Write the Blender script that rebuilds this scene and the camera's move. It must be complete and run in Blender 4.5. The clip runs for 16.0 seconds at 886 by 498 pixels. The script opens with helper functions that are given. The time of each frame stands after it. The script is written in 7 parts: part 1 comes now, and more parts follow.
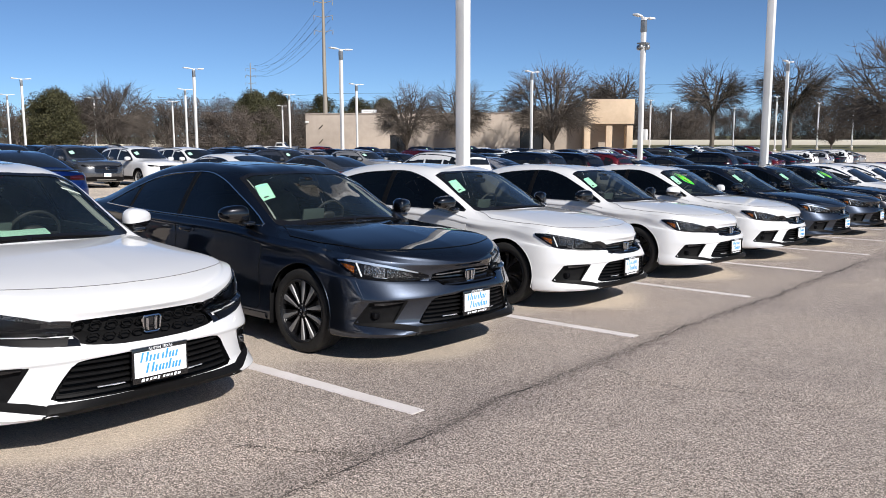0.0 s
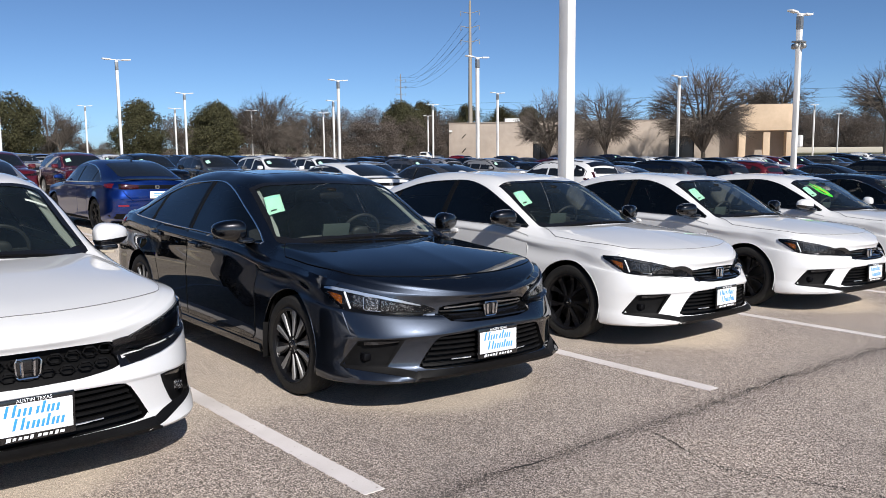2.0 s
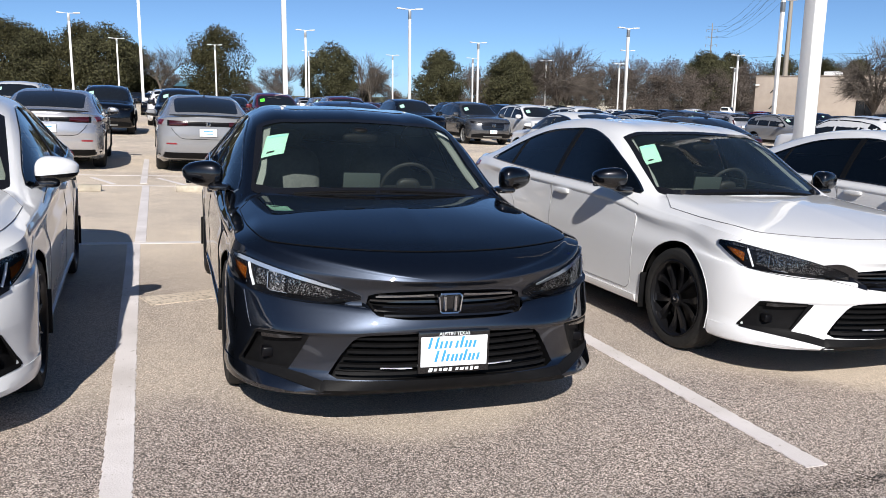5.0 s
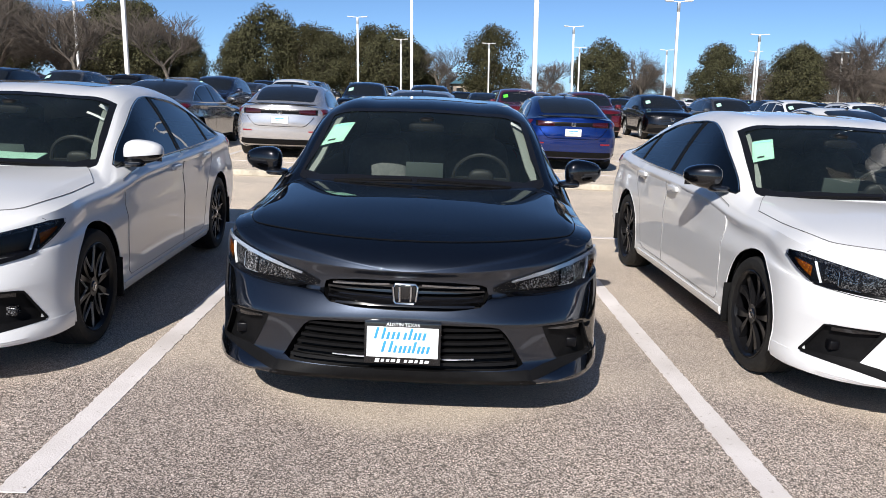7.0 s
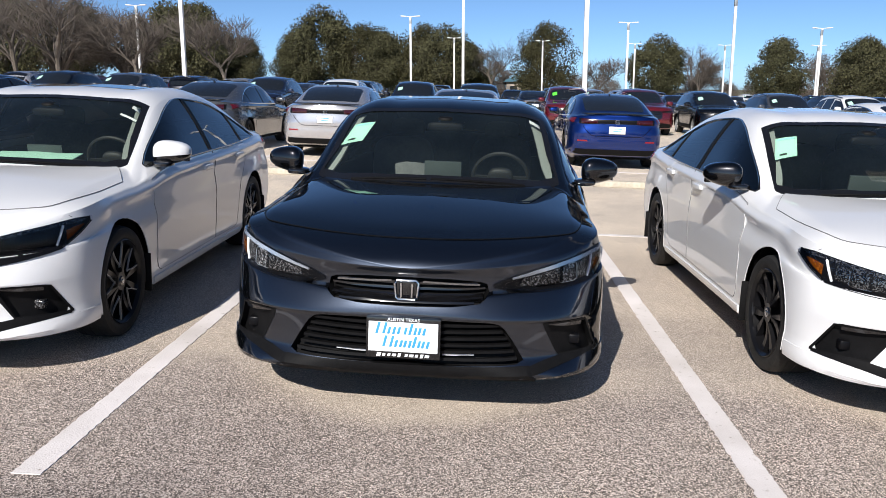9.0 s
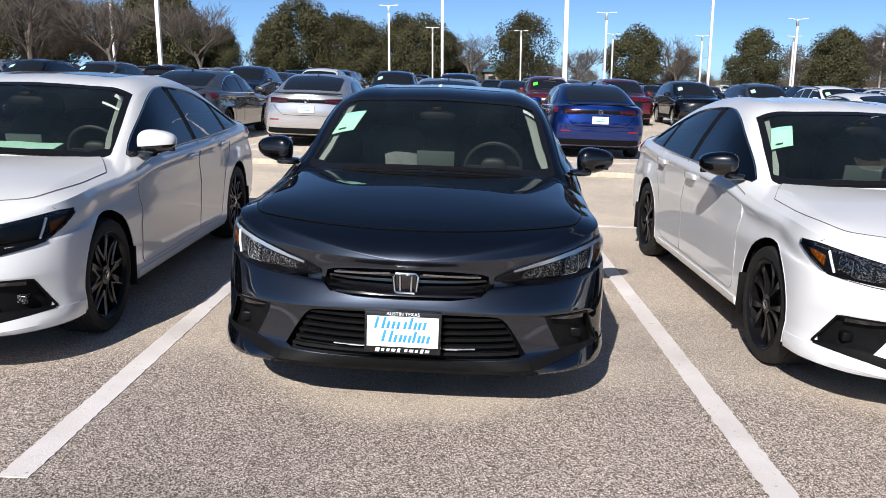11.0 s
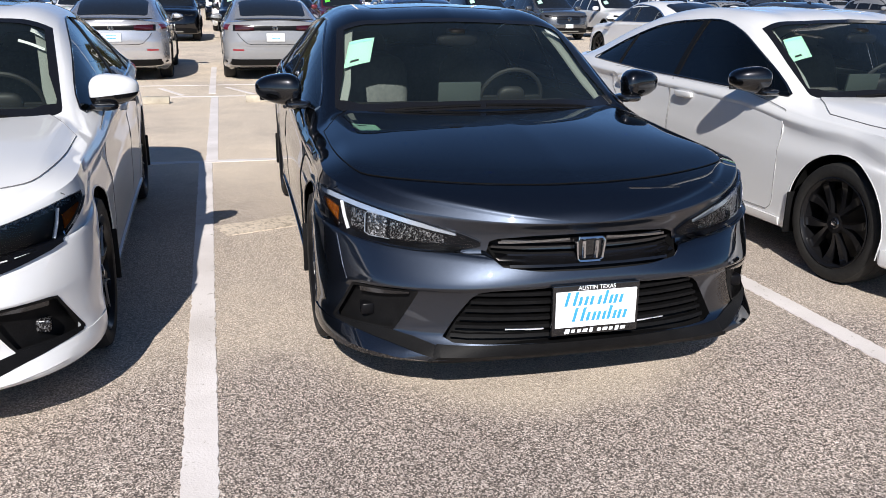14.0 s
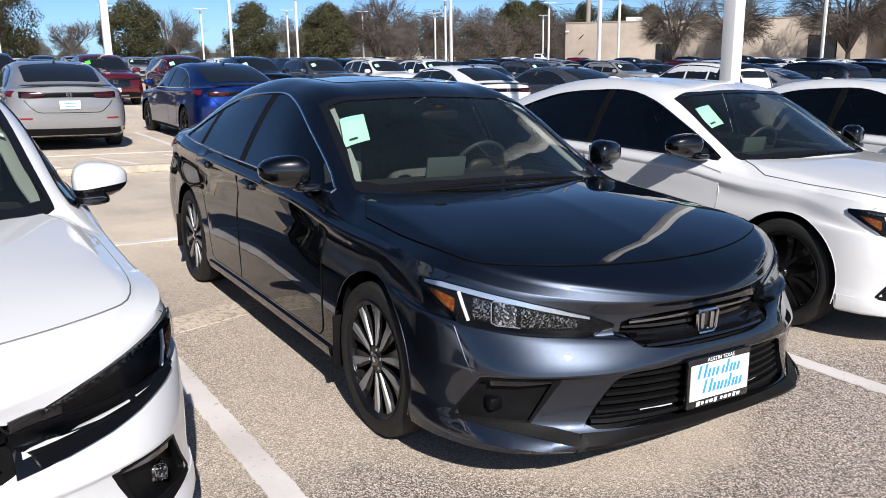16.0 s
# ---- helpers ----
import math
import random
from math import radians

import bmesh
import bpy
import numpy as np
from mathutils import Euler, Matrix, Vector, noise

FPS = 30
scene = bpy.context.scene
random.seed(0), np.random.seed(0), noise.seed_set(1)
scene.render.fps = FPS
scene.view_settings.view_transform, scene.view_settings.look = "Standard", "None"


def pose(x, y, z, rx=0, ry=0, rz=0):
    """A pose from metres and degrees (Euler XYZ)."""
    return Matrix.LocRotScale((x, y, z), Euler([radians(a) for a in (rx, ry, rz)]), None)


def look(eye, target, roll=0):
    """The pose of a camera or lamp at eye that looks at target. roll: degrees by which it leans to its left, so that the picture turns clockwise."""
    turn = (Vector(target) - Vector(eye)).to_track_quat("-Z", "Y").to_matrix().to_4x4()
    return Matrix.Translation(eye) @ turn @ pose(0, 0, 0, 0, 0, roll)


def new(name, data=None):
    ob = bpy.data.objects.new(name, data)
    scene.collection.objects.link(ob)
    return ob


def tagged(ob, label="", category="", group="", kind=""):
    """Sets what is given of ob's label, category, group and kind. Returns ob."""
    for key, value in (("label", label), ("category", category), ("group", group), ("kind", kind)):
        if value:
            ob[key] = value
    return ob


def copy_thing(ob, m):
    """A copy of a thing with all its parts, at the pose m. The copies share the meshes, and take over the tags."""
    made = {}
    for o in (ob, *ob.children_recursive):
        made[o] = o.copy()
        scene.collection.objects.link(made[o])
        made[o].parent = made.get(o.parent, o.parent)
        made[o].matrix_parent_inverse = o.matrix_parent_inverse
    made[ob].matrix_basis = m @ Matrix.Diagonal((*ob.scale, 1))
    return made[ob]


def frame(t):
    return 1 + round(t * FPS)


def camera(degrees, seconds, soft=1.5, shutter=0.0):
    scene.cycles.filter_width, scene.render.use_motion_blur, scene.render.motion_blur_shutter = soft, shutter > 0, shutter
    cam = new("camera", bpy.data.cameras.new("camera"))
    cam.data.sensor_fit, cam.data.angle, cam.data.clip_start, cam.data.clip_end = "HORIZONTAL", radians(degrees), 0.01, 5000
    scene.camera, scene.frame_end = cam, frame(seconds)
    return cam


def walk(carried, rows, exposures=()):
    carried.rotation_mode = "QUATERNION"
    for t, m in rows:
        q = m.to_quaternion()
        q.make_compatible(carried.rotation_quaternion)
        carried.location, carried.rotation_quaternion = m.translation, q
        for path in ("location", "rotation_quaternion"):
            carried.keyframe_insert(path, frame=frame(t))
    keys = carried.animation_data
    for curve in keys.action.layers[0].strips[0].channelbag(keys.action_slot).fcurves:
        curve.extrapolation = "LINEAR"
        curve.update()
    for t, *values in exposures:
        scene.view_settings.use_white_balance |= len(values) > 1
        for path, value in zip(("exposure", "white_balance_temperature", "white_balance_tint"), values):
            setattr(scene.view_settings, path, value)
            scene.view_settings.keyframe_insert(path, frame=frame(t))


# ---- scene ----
cam = camera(57.2, 16.0, 0.7)
METRES, EYE, TILT, LEAN, TURN = 8.498, 1.666, 0.0, 0.0, 39.6
ROWS = [
    (0.0, 0.0, 0.0, 0.0, -0.02, -7.96, 0.14),
    (0.5, 0.0309, 0.0333, 0.0011, 3.26, -7.43, 0.29),
    (1.0, 0.0481, 0.074, -0.001, 6.03, -7.2, 0.37),
    (1.5, 0.0703, 0.1034, -0.0043, 8.27, -7.12, 0.39),
    (2.0, 0.0957, 0.139, -0.0054, 10.34, -7.27, 0.5),
    (2.5, 0.1138, 0.1797, -0.0081, 12.29, -7.61, 0.64),
    (3.0, 0.1428, 0.218, -0.01, 14.65, -7.96, 0.81),
    (3.5, 0.1644, 0.2558, -0.0128, 17.44, -8.65, 0.83),
    (4.0, 0.1839, 0.2945, -0.0133, 20.78, -9.37, 0.43),
    (4.5, 0.2103, 0.3274, -0.0156, 25.59, -10.07, -0.19),
    (5.0, 0.2296, 0.371, -0.0199, 31.23, -10.59, -0.76),
    (7.5, 0.3538, 0.4923, -0.0237, 52.82, -11.08, -0.41),
    (8.0, 0.3593, 0.4958, -0.0229, 54.06, -11.19, -0.29),
    (8.5, 0.3622, 0.4973, -0.0227, 54.35, -11.15, -0.15),
    (9.0, 0.363, 0.4976, -0.0227, 54.06, -11.15, -0.03),
    (11.5, 0.3382, 0.4888, -0.0241, 51.5, -12.2, -0.24),
    (12.0, 0.315, 0.4708, -0.0212, 49.75, -12.75, -0.26),
    (12.5, 0.2808, 0.467, -0.0238, 46.78, -13.81, -0.15),
    (13.0, 0.238, 0.4588, -0.0214, 43.23, -15.09, 0.22),
    (13.5, 0.1981, 0.4325, -0.0184, 39.63, -16.45, 0.67),
    (14.0, 0.163, 0.4253, -0.0213, 35.64, -17.55, 1.24),
    (14.5, 0.1227, 0.4183, -0.0186, 31.53, -17.73, 1.56),
    (15.0, 0.0867, 0.3945, -0.0138, 26.85, -16.86, 1.54),
    (15.5, 0.054, 0.383, -0.0138, 22.29, -15.26, 1.18),
    (16.0, 0.0206, 0.3732, -0.0101, 18.09, -13.85, 0.8),
]
walk(cam, [(t, pose(0, 0, EYE, TILT, LEAN, TURN) @ pose(METRES * x, METRES * y, METRES * z, 90 + pitch, roll, yaw)) for t, x, y, z, yaw, pitch, roll in ROWS],
     [(0.0, 0.24, 6500, 12), (2.0, 0.20, 6500, 12), (4.5, 0.29, 6500, 12), (7.5, 0.39, 6490, 12), (12.0, 0.41, 6470, 12), (14.5, 0.44, 6470, 12), (16.0, 0.42, 6470, 12)])

# ---- world and sun ----
SUN_TO = Vector((0.96, -0.27, 0.70)).normalized()
sky_world = bpy.data.worlds.new("sky")
scene.world = sky_world
sky_world.use_nodes = True
wn = sky_world.node_tree
wn.nodes.clear()
sky_tex = wn.nodes.new("ShaderNodeTexSky")
sky_tex.sky_type = "NISHITA"
sky_tex.sun_disc = False
sky_tex.sun_elevation = math.asin(SUN_TO.z)
sky_tex.sun_rotation = math.atan2(SUN_TO.x, SUN_TO.y)
sky_tex.air_density, sky_tex.dust_density, sky_tex.ozone_density = 0.42, 0.35, 2.0
sky_back = wn.nodes.new("ShaderNodeBackground")
sky_back.inputs["Strength"].default_value = 0.086
sky_out = wn.nodes.new("ShaderNodeOutputWorld")
sky_tint = wn.nodes.new("ShaderNodeMix")
sky_tint.data_type, sky_tint.blend_type = "RGBA", "MULTIPLY"
sky_tint.inputs[0].default_value = 1.0
sky_tint.inputs[7].default_value = (0.83, 1.03, 1.13, 1)
wn.links.new(sky_tex.outputs[0], sky_tint.inputs[6])
wn.links.new(sky_tint.outputs[2], sky_back.inputs["Color"])
wn.links.new(sky_back.outputs[0], sky_out.inputs["Surface"])
sun_data = bpy.data.lights.new("sun", "SUN")
sun_data.energy, sun_data.angle, sun_data.color = 5.0, radians(0.53), (1.0, 0.955, 0.88)
sun_ob = new("sun", sun_data)
sun_ob.matrix_world = look((0, 0, 60), Vector((0, 0, 60)) - SUN_TO)

# ---- materials ----
def mat(name, color=(0.5, 0.5, 0.5), rough=0.5, metal=0.0, coat=0.0, spec=0.5):
    m = bpy.data.materials.new(name)
    m.use_nodes = True
    b = m.node_tree.nodes["Principled BSDF"]
    b.inputs["Base Color"].default_value = (*color, 1)
    b.inputs["Roughness"].default_value = rough
    b.inputs["Metallic"].default_value = metal
    b.inputs["Coat Weight"].default_value = coat
    b.inputs["Coat Roughness"].default_value = 0.03
    b.inputs["Specular IOR Level"].default_value = spec
    return m


def add_node(m, kind, **sets):
    n = m.node_tree.nodes.new(kind)
    for key, value in sets.items():
        n.inputs[key].default_value = value
    return n


def wire(m, a, ai, b, bi):
    m.node_tree.links.new(a.outputs[ai], b.inputs[bi])


def ramp(m, stops):
    r = m.node_tree.nodes.new("ShaderNodeValToRGB")
    while len(r.color_ramp.elements) < len(stops):
        r.color_ramp.elements.new(0.5)
    for e, (p, c) in zip(r.color_ramp.elements, stops):
        e.position, e.color = p, (*c, 1)
    return r


def mixed(m, factor, fi, a, b, ai=None, bi=None, blend="MIX"):
    """A colour mix node; a and b are colours, or nodes with an output index."""
    x = m.node_tree.nodes.new("ShaderNodeMix")
    x.data_type, x.blend_type = "RGBA", blend
    if fi is None:
        x.inputs[0].default_value = factor
    else:
        wire(m, factor, fi, x, 0)
    for side, value, index in ((6, a, ai), (7, b, bi)):
        if index is None:
            x.inputs[side].default_value = (*value, 1)
        else:
            wire(m, value, index, x, side)
    return x


def grainy(m, color_a, color_b, scale, bump=0.0, bump_scale=None, detail=6.0, rough=None):
    """Two-scale noise between two colours, with an optional relief."""
    b = m.node_tree.nodes["Principled BSDF"]
    co = add_node(m, "ShaderNodeTexCoord")
    n1 = add_node(m, "ShaderNodeTexNoise", Scale=scale, Detail=detail, Roughness=0.65)
    n2 = add_node(m, "ShaderNodeTexNoise", Scale=scale * 0.13, Detail=3.0)
    wire(m, co, "Object", n1, "Vector")
    wire(m, co, "Object", n2, "Vector")
    r1 = ramp(m, [(0.3, color_a), (0.7, color_b)])
    wire(m, n1, 0, r1, 0)
    r2 = ramp(m, [(0.3, (0.78, 0.78, 0.78)), (0.7, (1.1, 1.1, 1.1))])
    wire(m, n2, 0, r2, 0)
    x = mixed(m, 1.0, None, r1, r2, 0, 0, "MULTIPLY")
    wire(m, x, 2, b, "Base Color")
    if bump:
        bm_ = add_node(m, "ShaderNodeBump", Strength=bump, Distance=0.01)
        n3 = n1
        if bump_scale:
            n3 = add_node(m, "ShaderNodeTexNoise", Scale=bump_scale, Detail=4.0)
            wire(m, co, "Object", n3, "Vector")
        wire(m, n3, 0, bm_, "Height")
        wire(m, bm_, 0, b, "Normal")
    return m


def paint(name, color, metal=0.0, flake=0.0, dust=0.025, coat=1.0, rough=0.27, edge=1.0, gloss=1.54):
    """Car paint: clear coat over a base with fine flakes and a trace of dust."""
    m = mat(name, color, rough if metal else 0.45, metal, coat)
    b = m.node_tree.nodes["Principled BSDF"]
    co = add_node(m, "ShaderNodeTexCoord")
    if flake:
        v = add_node(m, "ShaderNodeTexVoronoi", Scale=900.0)
        wire(m, co, "Object", v, "Vector")
        r = ramp(m, [(0.0, tuple(c * (1 - flake) for c in color)), (1.0, tuple(min(1, c * (1 + flake)) for c in color))])
        wire(m, v, "Color", r, 0)
        wire(m, r, 0, b, "Base Color")
    n = add_node(m, "ShaderNodeTexNoise", Scale=3.0, Detail=8.0, Roughness=0.7)
    wire(m, co, "Object", n, "Vector")
    rr = ramp(m, [(0.35, (0.008,) * 3), (0.75, (0.008 + dust,) * 3)])
    wire(m, n, 0, rr, 0)
    wire(m, rr, 0, b, "Coat Roughness")
    b.inputs["Coat IOR"].default_value = gloss
    b.inputs["Specular Tint"].default_value = (edge, edge, edge, 1)
    return m


def glass(name, tint, gloss=0.01, ior=1.5, dust=0.0):
    """A thin tinted pane: light passes darkened, and the sky mirrors at its Fresnel share."""
    m = bpy.data.materials.new(name)
    m.use_nodes = True
    t = m.node_tree
    t.nodes.clear()
    out = t.nodes.new("ShaderNodeOutputMaterial")
    tr = add_node(m, "ShaderNodeBsdfTransparent", Color=(*tint, 1))
    gl = add_node(m, "ShaderNodeBsdfGlossy", Roughness=gloss)
    gl.inputs["Color"].default_value = (1, 1, 1, 1)
    fr = add_node(m, "ShaderNodeFresnel", IOR=ior)
    mx = t.nodes.new("ShaderNodeMixShader")
    wire(m, fr, 0, mx, 0)
    wire(m, tr, 0, mx, 1)
    wire(m, gl, 0, mx, 2)
    if dust:
        # Dust veil whose bluish colour also paints in the pane's pale sky glare.
        film = add_node(m, "ShaderNodeBsdfDiffuse", Color=(0.50, 0.68, 0.70, 1))
        veil = t.nodes.new("ShaderNodeMixShader")
        co = add_node(m, "ShaderNodeTexCoord")
        n = add_node(m, "ShaderNodeTexNoise", Scale=2.5, Detail=7.0, Roughness=0.6)
        wire(m, co, "Object", n, "Vector")
        r = ramp(m, [(0.3, (dust * 0.5,) * 3), (0.7, (dust * 1.4,) * 3)])
        wire(m, n, 0, r, 0)
        wire(m, r, 0, veil, 0)
        wire(m, mx, 0, veil, 1)
        wire(m, film, 0, veil, 2)
        mx = veil
    wire(m, mx, 0, out, 0)
    return m


PAINT_WHITE = paint("paint_white", (0.675, 0.68, 0.69), 0.0, 0.03)
PAINT_METEOR = paint("paint_dark_metallic", (0.0360, 0.0440, 0.0610), 1.0, 0.35, 0.004, 1.0, 0.40, 0.12, 1.68)
PAINT_BLACK = paint("paint_black", (0.012, 0.012, 0.014), 0.9, 0.3)
PAINT_GREY = paint("paint_grey", (0.10, 0.104, 0.112), 0.6, 0.2)
PAINT_URBAN = paint("paint_solid_grey", (0.235, 0.24, 0.25), 0.15, 0.1)
PAINT_SILVER = paint("paint_silver", (0.52, 0.52, 0.54), 0.7, 0.15)
PAINT_BLUE = paint("paint_blue", (0.0010, 0.024, 0.175), 0.85, 0.3, 0.004, 1.0, 0.34)
PAINT_RED = paint("paint_red", (0.22, 0.008, 0.012), 0.4, 0.3)
PAINT_MAROON = paint("paint_maroon", (0.12, 0.008, 0.014), 0.4, 0.3)
PAINT_NAVY = paint("paint_navy", (0.012, 0.018, 0.045), 0.45, 0.3)
WHEEL_BLACK = mat("wheel_black", (0.006, 0.006, 0.007), 0.30, 0.0, 0.12, 0.2)
GLOSS_BLACK = mat("gloss_black", (0.006, 0.006, 0.007), 0.12, 0.0, 0.8)
FRIT = mat("glass_border_black", (0.008, 0.008, 0.009), 0.06)
PLASTIC = grainy(mat("black_plastic", (0.01, 0.01, 0.01), 0.55, spec=0.12), (0.0035, 0.0035, 0.004), (0.0075, 0.0075, 0.008), 160.0, 0.06)
UNDER = mat("underbody", (0.004, 0.004, 0.004), 0.9, spec=0.1)
RUBBER = grainy(mat("tyre_rubber", (0.02, 0.02, 0.02), 0.72, spec=0.3), (0.010, 0.010, 0.010), (0.022, 0.021, 0.020), 40.0, 0.1)
CHROME = mat("chrome", (0.66, 0.66, 0.66), 0.16, 1.0)
DARK_CHROME = mat("dark_chrome", (0.34, 0.34, 0.345), 0.22, 1.0)
MACHINED = mat("machined_alloy", (0.36, 0.365, 0.37), 0.55, 0.85)
BRAKE = mat("brake_steel", (0.06, 0.058, 0.056), 0.45, 1.0)
WINDSHIELD = glass("windshield_glass", (0.85, 0.90, 0.87), ior=1.5, dust=0.010)
TINTED = glass("tinted_glass", (0.16, 0.165, 0.17), dust=0.002)
FAR_GLASS = mat("far_dark_glass", (0.010, 0.012, 0.014), 0.04, 0.0, 0.3)
LENS = glass("lamp_lens", (0.95, 0.96, 0.97), ior=1.28)
LAMP_BLACK = mat("lamp_housing_black", (0.004, 0.004, 0.005), 0.35, spec=0.15)
GUIDE = mat("light_guide_strip", (0.58, 0.64, 0.72), 0.22, 0.7)
LAMP_RED = mat("tail_lamp_red", (0.032, 0.002, 0.004), 0.12, 0.0, 0.5)
LAMP_SIDE = mat("tail_lamp_side_red", (0.10, 0.005, 0.010), 0.15, 0.0, 0.5)
GAP_SHADE = mat("panel_gap_grey", (0.16, 0.16, 0.165), 0.8)
REFLEX_RED = mat("red_bumper_reflector", (0.22, 0.008, 0.015), 0.3)
LAMP_WHITE = mat("lamp_light_guide", (0.80, 0.82, 0.85), 0.2)
def faceted(name, low, high, scale):
    """Lamp innards: a dark field with small facet highlights painted into the colour."""
    m = mat(name, high, 0.25, 0.4)
    co = add_node(m, "ShaderNodeTexCoord")
    v = add_node(m, "ShaderNodeTexVoronoi", Scale=scale)
    wire(m, co, "Object", v, "Vector")
    pick = add_node(m, "ShaderNodeSeparateColor")
    wire(m, v, "Color", pick, 0)
    r = ramp(m, [(0.50, low), (0.82, tuple(c * 0.40 for c in high)), (1.0, high)])
    wire(m, pick, 0, r, 0)
    wire(m, r, 0, m.node_tree.nodes["Principled BSDF"], "Base Color")
    return m


AMBER = faceted("amber_reflector", (0.20, 0.045, 0.003), (0.46, 0.150, 0.010), 150.0)
REFLECTOR = faceted("lamp_reflector", (0.010, 0.010, 0.011), (0.26, 0.26, 0.27), 190.0)
DIM = faceted("dim_lamp_reflector", (0.006, 0.006, 0.007), (0.16, 0.16, 0.165), 170.0)
JEWEL = faceted("projector_reflector", (0.03, 0.03, 0.032), (0.50, 0.50, 0.52), 170.0)
SEAT = grainy(mat("seat_cloth", (0.03, 0.03, 0.032), 0.9), (0.06, 0.061, 0.061), (0.10, 0.102, 0.10), 60.0)
SEAT_SUNLIT = grainy(mat("seat_light_cover", (0.4, 0.4, 0.4), 0.7), (0.12, 0.13, 0.13), (0.18, 0.19, 0.19), 40.0)
LINING = mat("pillar_lining_fabric", (0.27, 0.29, 0.27), 0.8)
DASH = mat("dashboard_vinyl", (0.014, 0.0145, 0.0145), 0.6)
SCREEN = mat("display_cover_film", (0.052, 0.066, 0.064), 0.35)
STICKER = mat("window_label_paper", (0.42, 0.70, 0.56), 0.6)
STICKER_BAND = mat("window_label_band", (0.34, 0.70, 0.66), 0.6)
INK = mat("black_ink", (0.02, 0.02, 0.02), 0.6)
NEON = mat("neon_green_paper", (0.10, 0.75, 0.05), 0.6)
YELLOW = mat("yellow_paper", (0.85, 0.60, 0.03), 0.6)
PLATE_WHITE = mat("plate_white", (0.82, 0.84, 0.86), 0.35)
PLATE_BLUE = mat("plate_blue", (0.04, 0.30, 0.72), 0.35)
PAPER = mat("paper_white", (0.75, 0.76, 0.76), 0.6)
POLE_WHITE = grainy(mat("pole_white_paint", (0.8, 0.8, 0.8), 0.45), (0.70, 0.70, 0.70), (0.78, 0.78, 0.77), 3.0)
BRACKET = mat("pale_bracket", (0.55, 0.56, 0.58), 0.4)
STEEL = mat("galvanised_steel", (0.35, 0.36, 0.36), 0.45, 0.8)
CONCRETE = grainy(mat("concrete", (0.3960, 0.3696, 0.3168), 0.9), (0.3696, 0.3256, 0.2552), (0.5104, 0.4664, 0.3784), 22.0, 0.3)

from mathutils.bvhtree import BVHTree

# ---- mesh helpers ----
def part(name, geo, material, parent=None, label="", smooth=True, sharp=38.0):
    """Links (verts, faces) or a bmesh as one mesh object under a thing or a part."""
    me = bpy.data.meshes.new(name)
    if isinstance(geo, tuple):
        me.from_pydata([tuple(v) for v in geo[0]], [], geo[1])
        b = bmesh.new()
        b.from_mesh(me)
    else:
        b = geo
    bmesh.ops.remove_doubles(b, verts=b.verts, dist=0.0004)
    lim = radians(sharp)
    for f in b.faces:
        f.smooth = smooth
    if smooth:
        for e in b.edges:
            e.smooth = not (len(e.link_faces) == 2 and e.calc_face_angle(0.0) > lim)
    b.to_mesh(me)
    b.free()
    me.materials.append(material)
    ob = new(name, me)
    ob.parent = parent
    if label:
        ob["label"] = label
    return ob


def thing(name, label, category, group="", kind=""):
    return tagged(new(name), label, category, group, kind)


def join(*geos):
    verts, faces = [], []
    for v, f in geos:
        k = len(verts)
        verts += [tuple(p) for p in v]
        faces += [tuple(i + k for i in q) for q in f]
    return verts, faces


def moved(geo, m):
    return [tuple(m @ Vector(p)) for p in geo[0]], geo[1]


def mirrored(geo):
    return [(x, -y, z) for x, y, z in geo[0]], [tuple(reversed(f)) for f in geo[1]]


def box(cx, cy, cz, sx, sy, sz, bevel=0.0, segs=2):
    b = bmesh.new()
    bmesh.ops.create_cube(b, size=1.0)
    for v in b.verts:
        v.co = Vector((v.co.x * sx, v.co.y * sy, v.co.z * sz))
    if bevel:
        bmesh.ops.bevel(b, geom=list(b.edges), offset=bevel, segments=segs, affect="EDGES", profile=0.6)
    for v in b.verts:
        v.co += Vector((cx, cy, cz))
    b.verts.index_update()
    out = [tuple(v.co) for v in b.verts], [tuple(v.index for v in f.verts) for f in b.faces]
    b.free()
    return out


def lathe(profile, n=32, axis="y"):
    """Turns (radius, along) pairs round an axis."""
    verts, faces = [], []
    for r, a in profile:
        for i in range(n):
            c, s = math.cos(2 * math.pi * i / n), math.sin(2 * math.pi * i / n)
            verts.append({"y": (r * c, a, r * s), "z": (r * c, r * s, a), "x": (a, r * c, r * s)}[axis])
    for j in range(len(profile) - 1):
        for i in range(n):
            k = (i + 1) % n
            faces.append((j * n + i, j * n + k, (j + 1) * n + k, (j + 1) * n + i))
    return verts, faces


def tube(points, radius, n=6, closed=False, taper=None):
    """A tube along points."""
    P = [Vector(p) for p in points]
    verts, faces, m = [], [], len(P)
    up = Vector((0.13, 0.29, 0.95))
    for i, p in enumerate(P):
        a, b = P[(i - 1) % m] if closed or i else P[0], P[(i + 1) % m] if closed or i < m - 1 else P[-1]
        d = (b - a).normalized()
        s = d.cross(up)
        s = s.normalized() if s.length > 1e-4 else Vector((1, 0, 0))
        q = s.cross(d)
        r = radius if taper is None else radius + (taper - radius) * i / max(1, m - 1)
        for k in range(n):
            w = 2 * math.pi * k / n
            verts.append(tuple(p + (s * math.cos(w) + q * math.sin(w)) * r))
    for i in range(m if closed else m - 1):
        j = (i + 1) % m
        for k in range(n):
            l = (k + 1) % n
            faces.append((i * n + k, i * n + l, j * n + l, j * n + k))
    if not closed:
        faces.append(tuple(range(n - 1, -1, -1)))
        faces.append(tuple((m - 1) * n + k for k in range(n)))
    return verts, faces


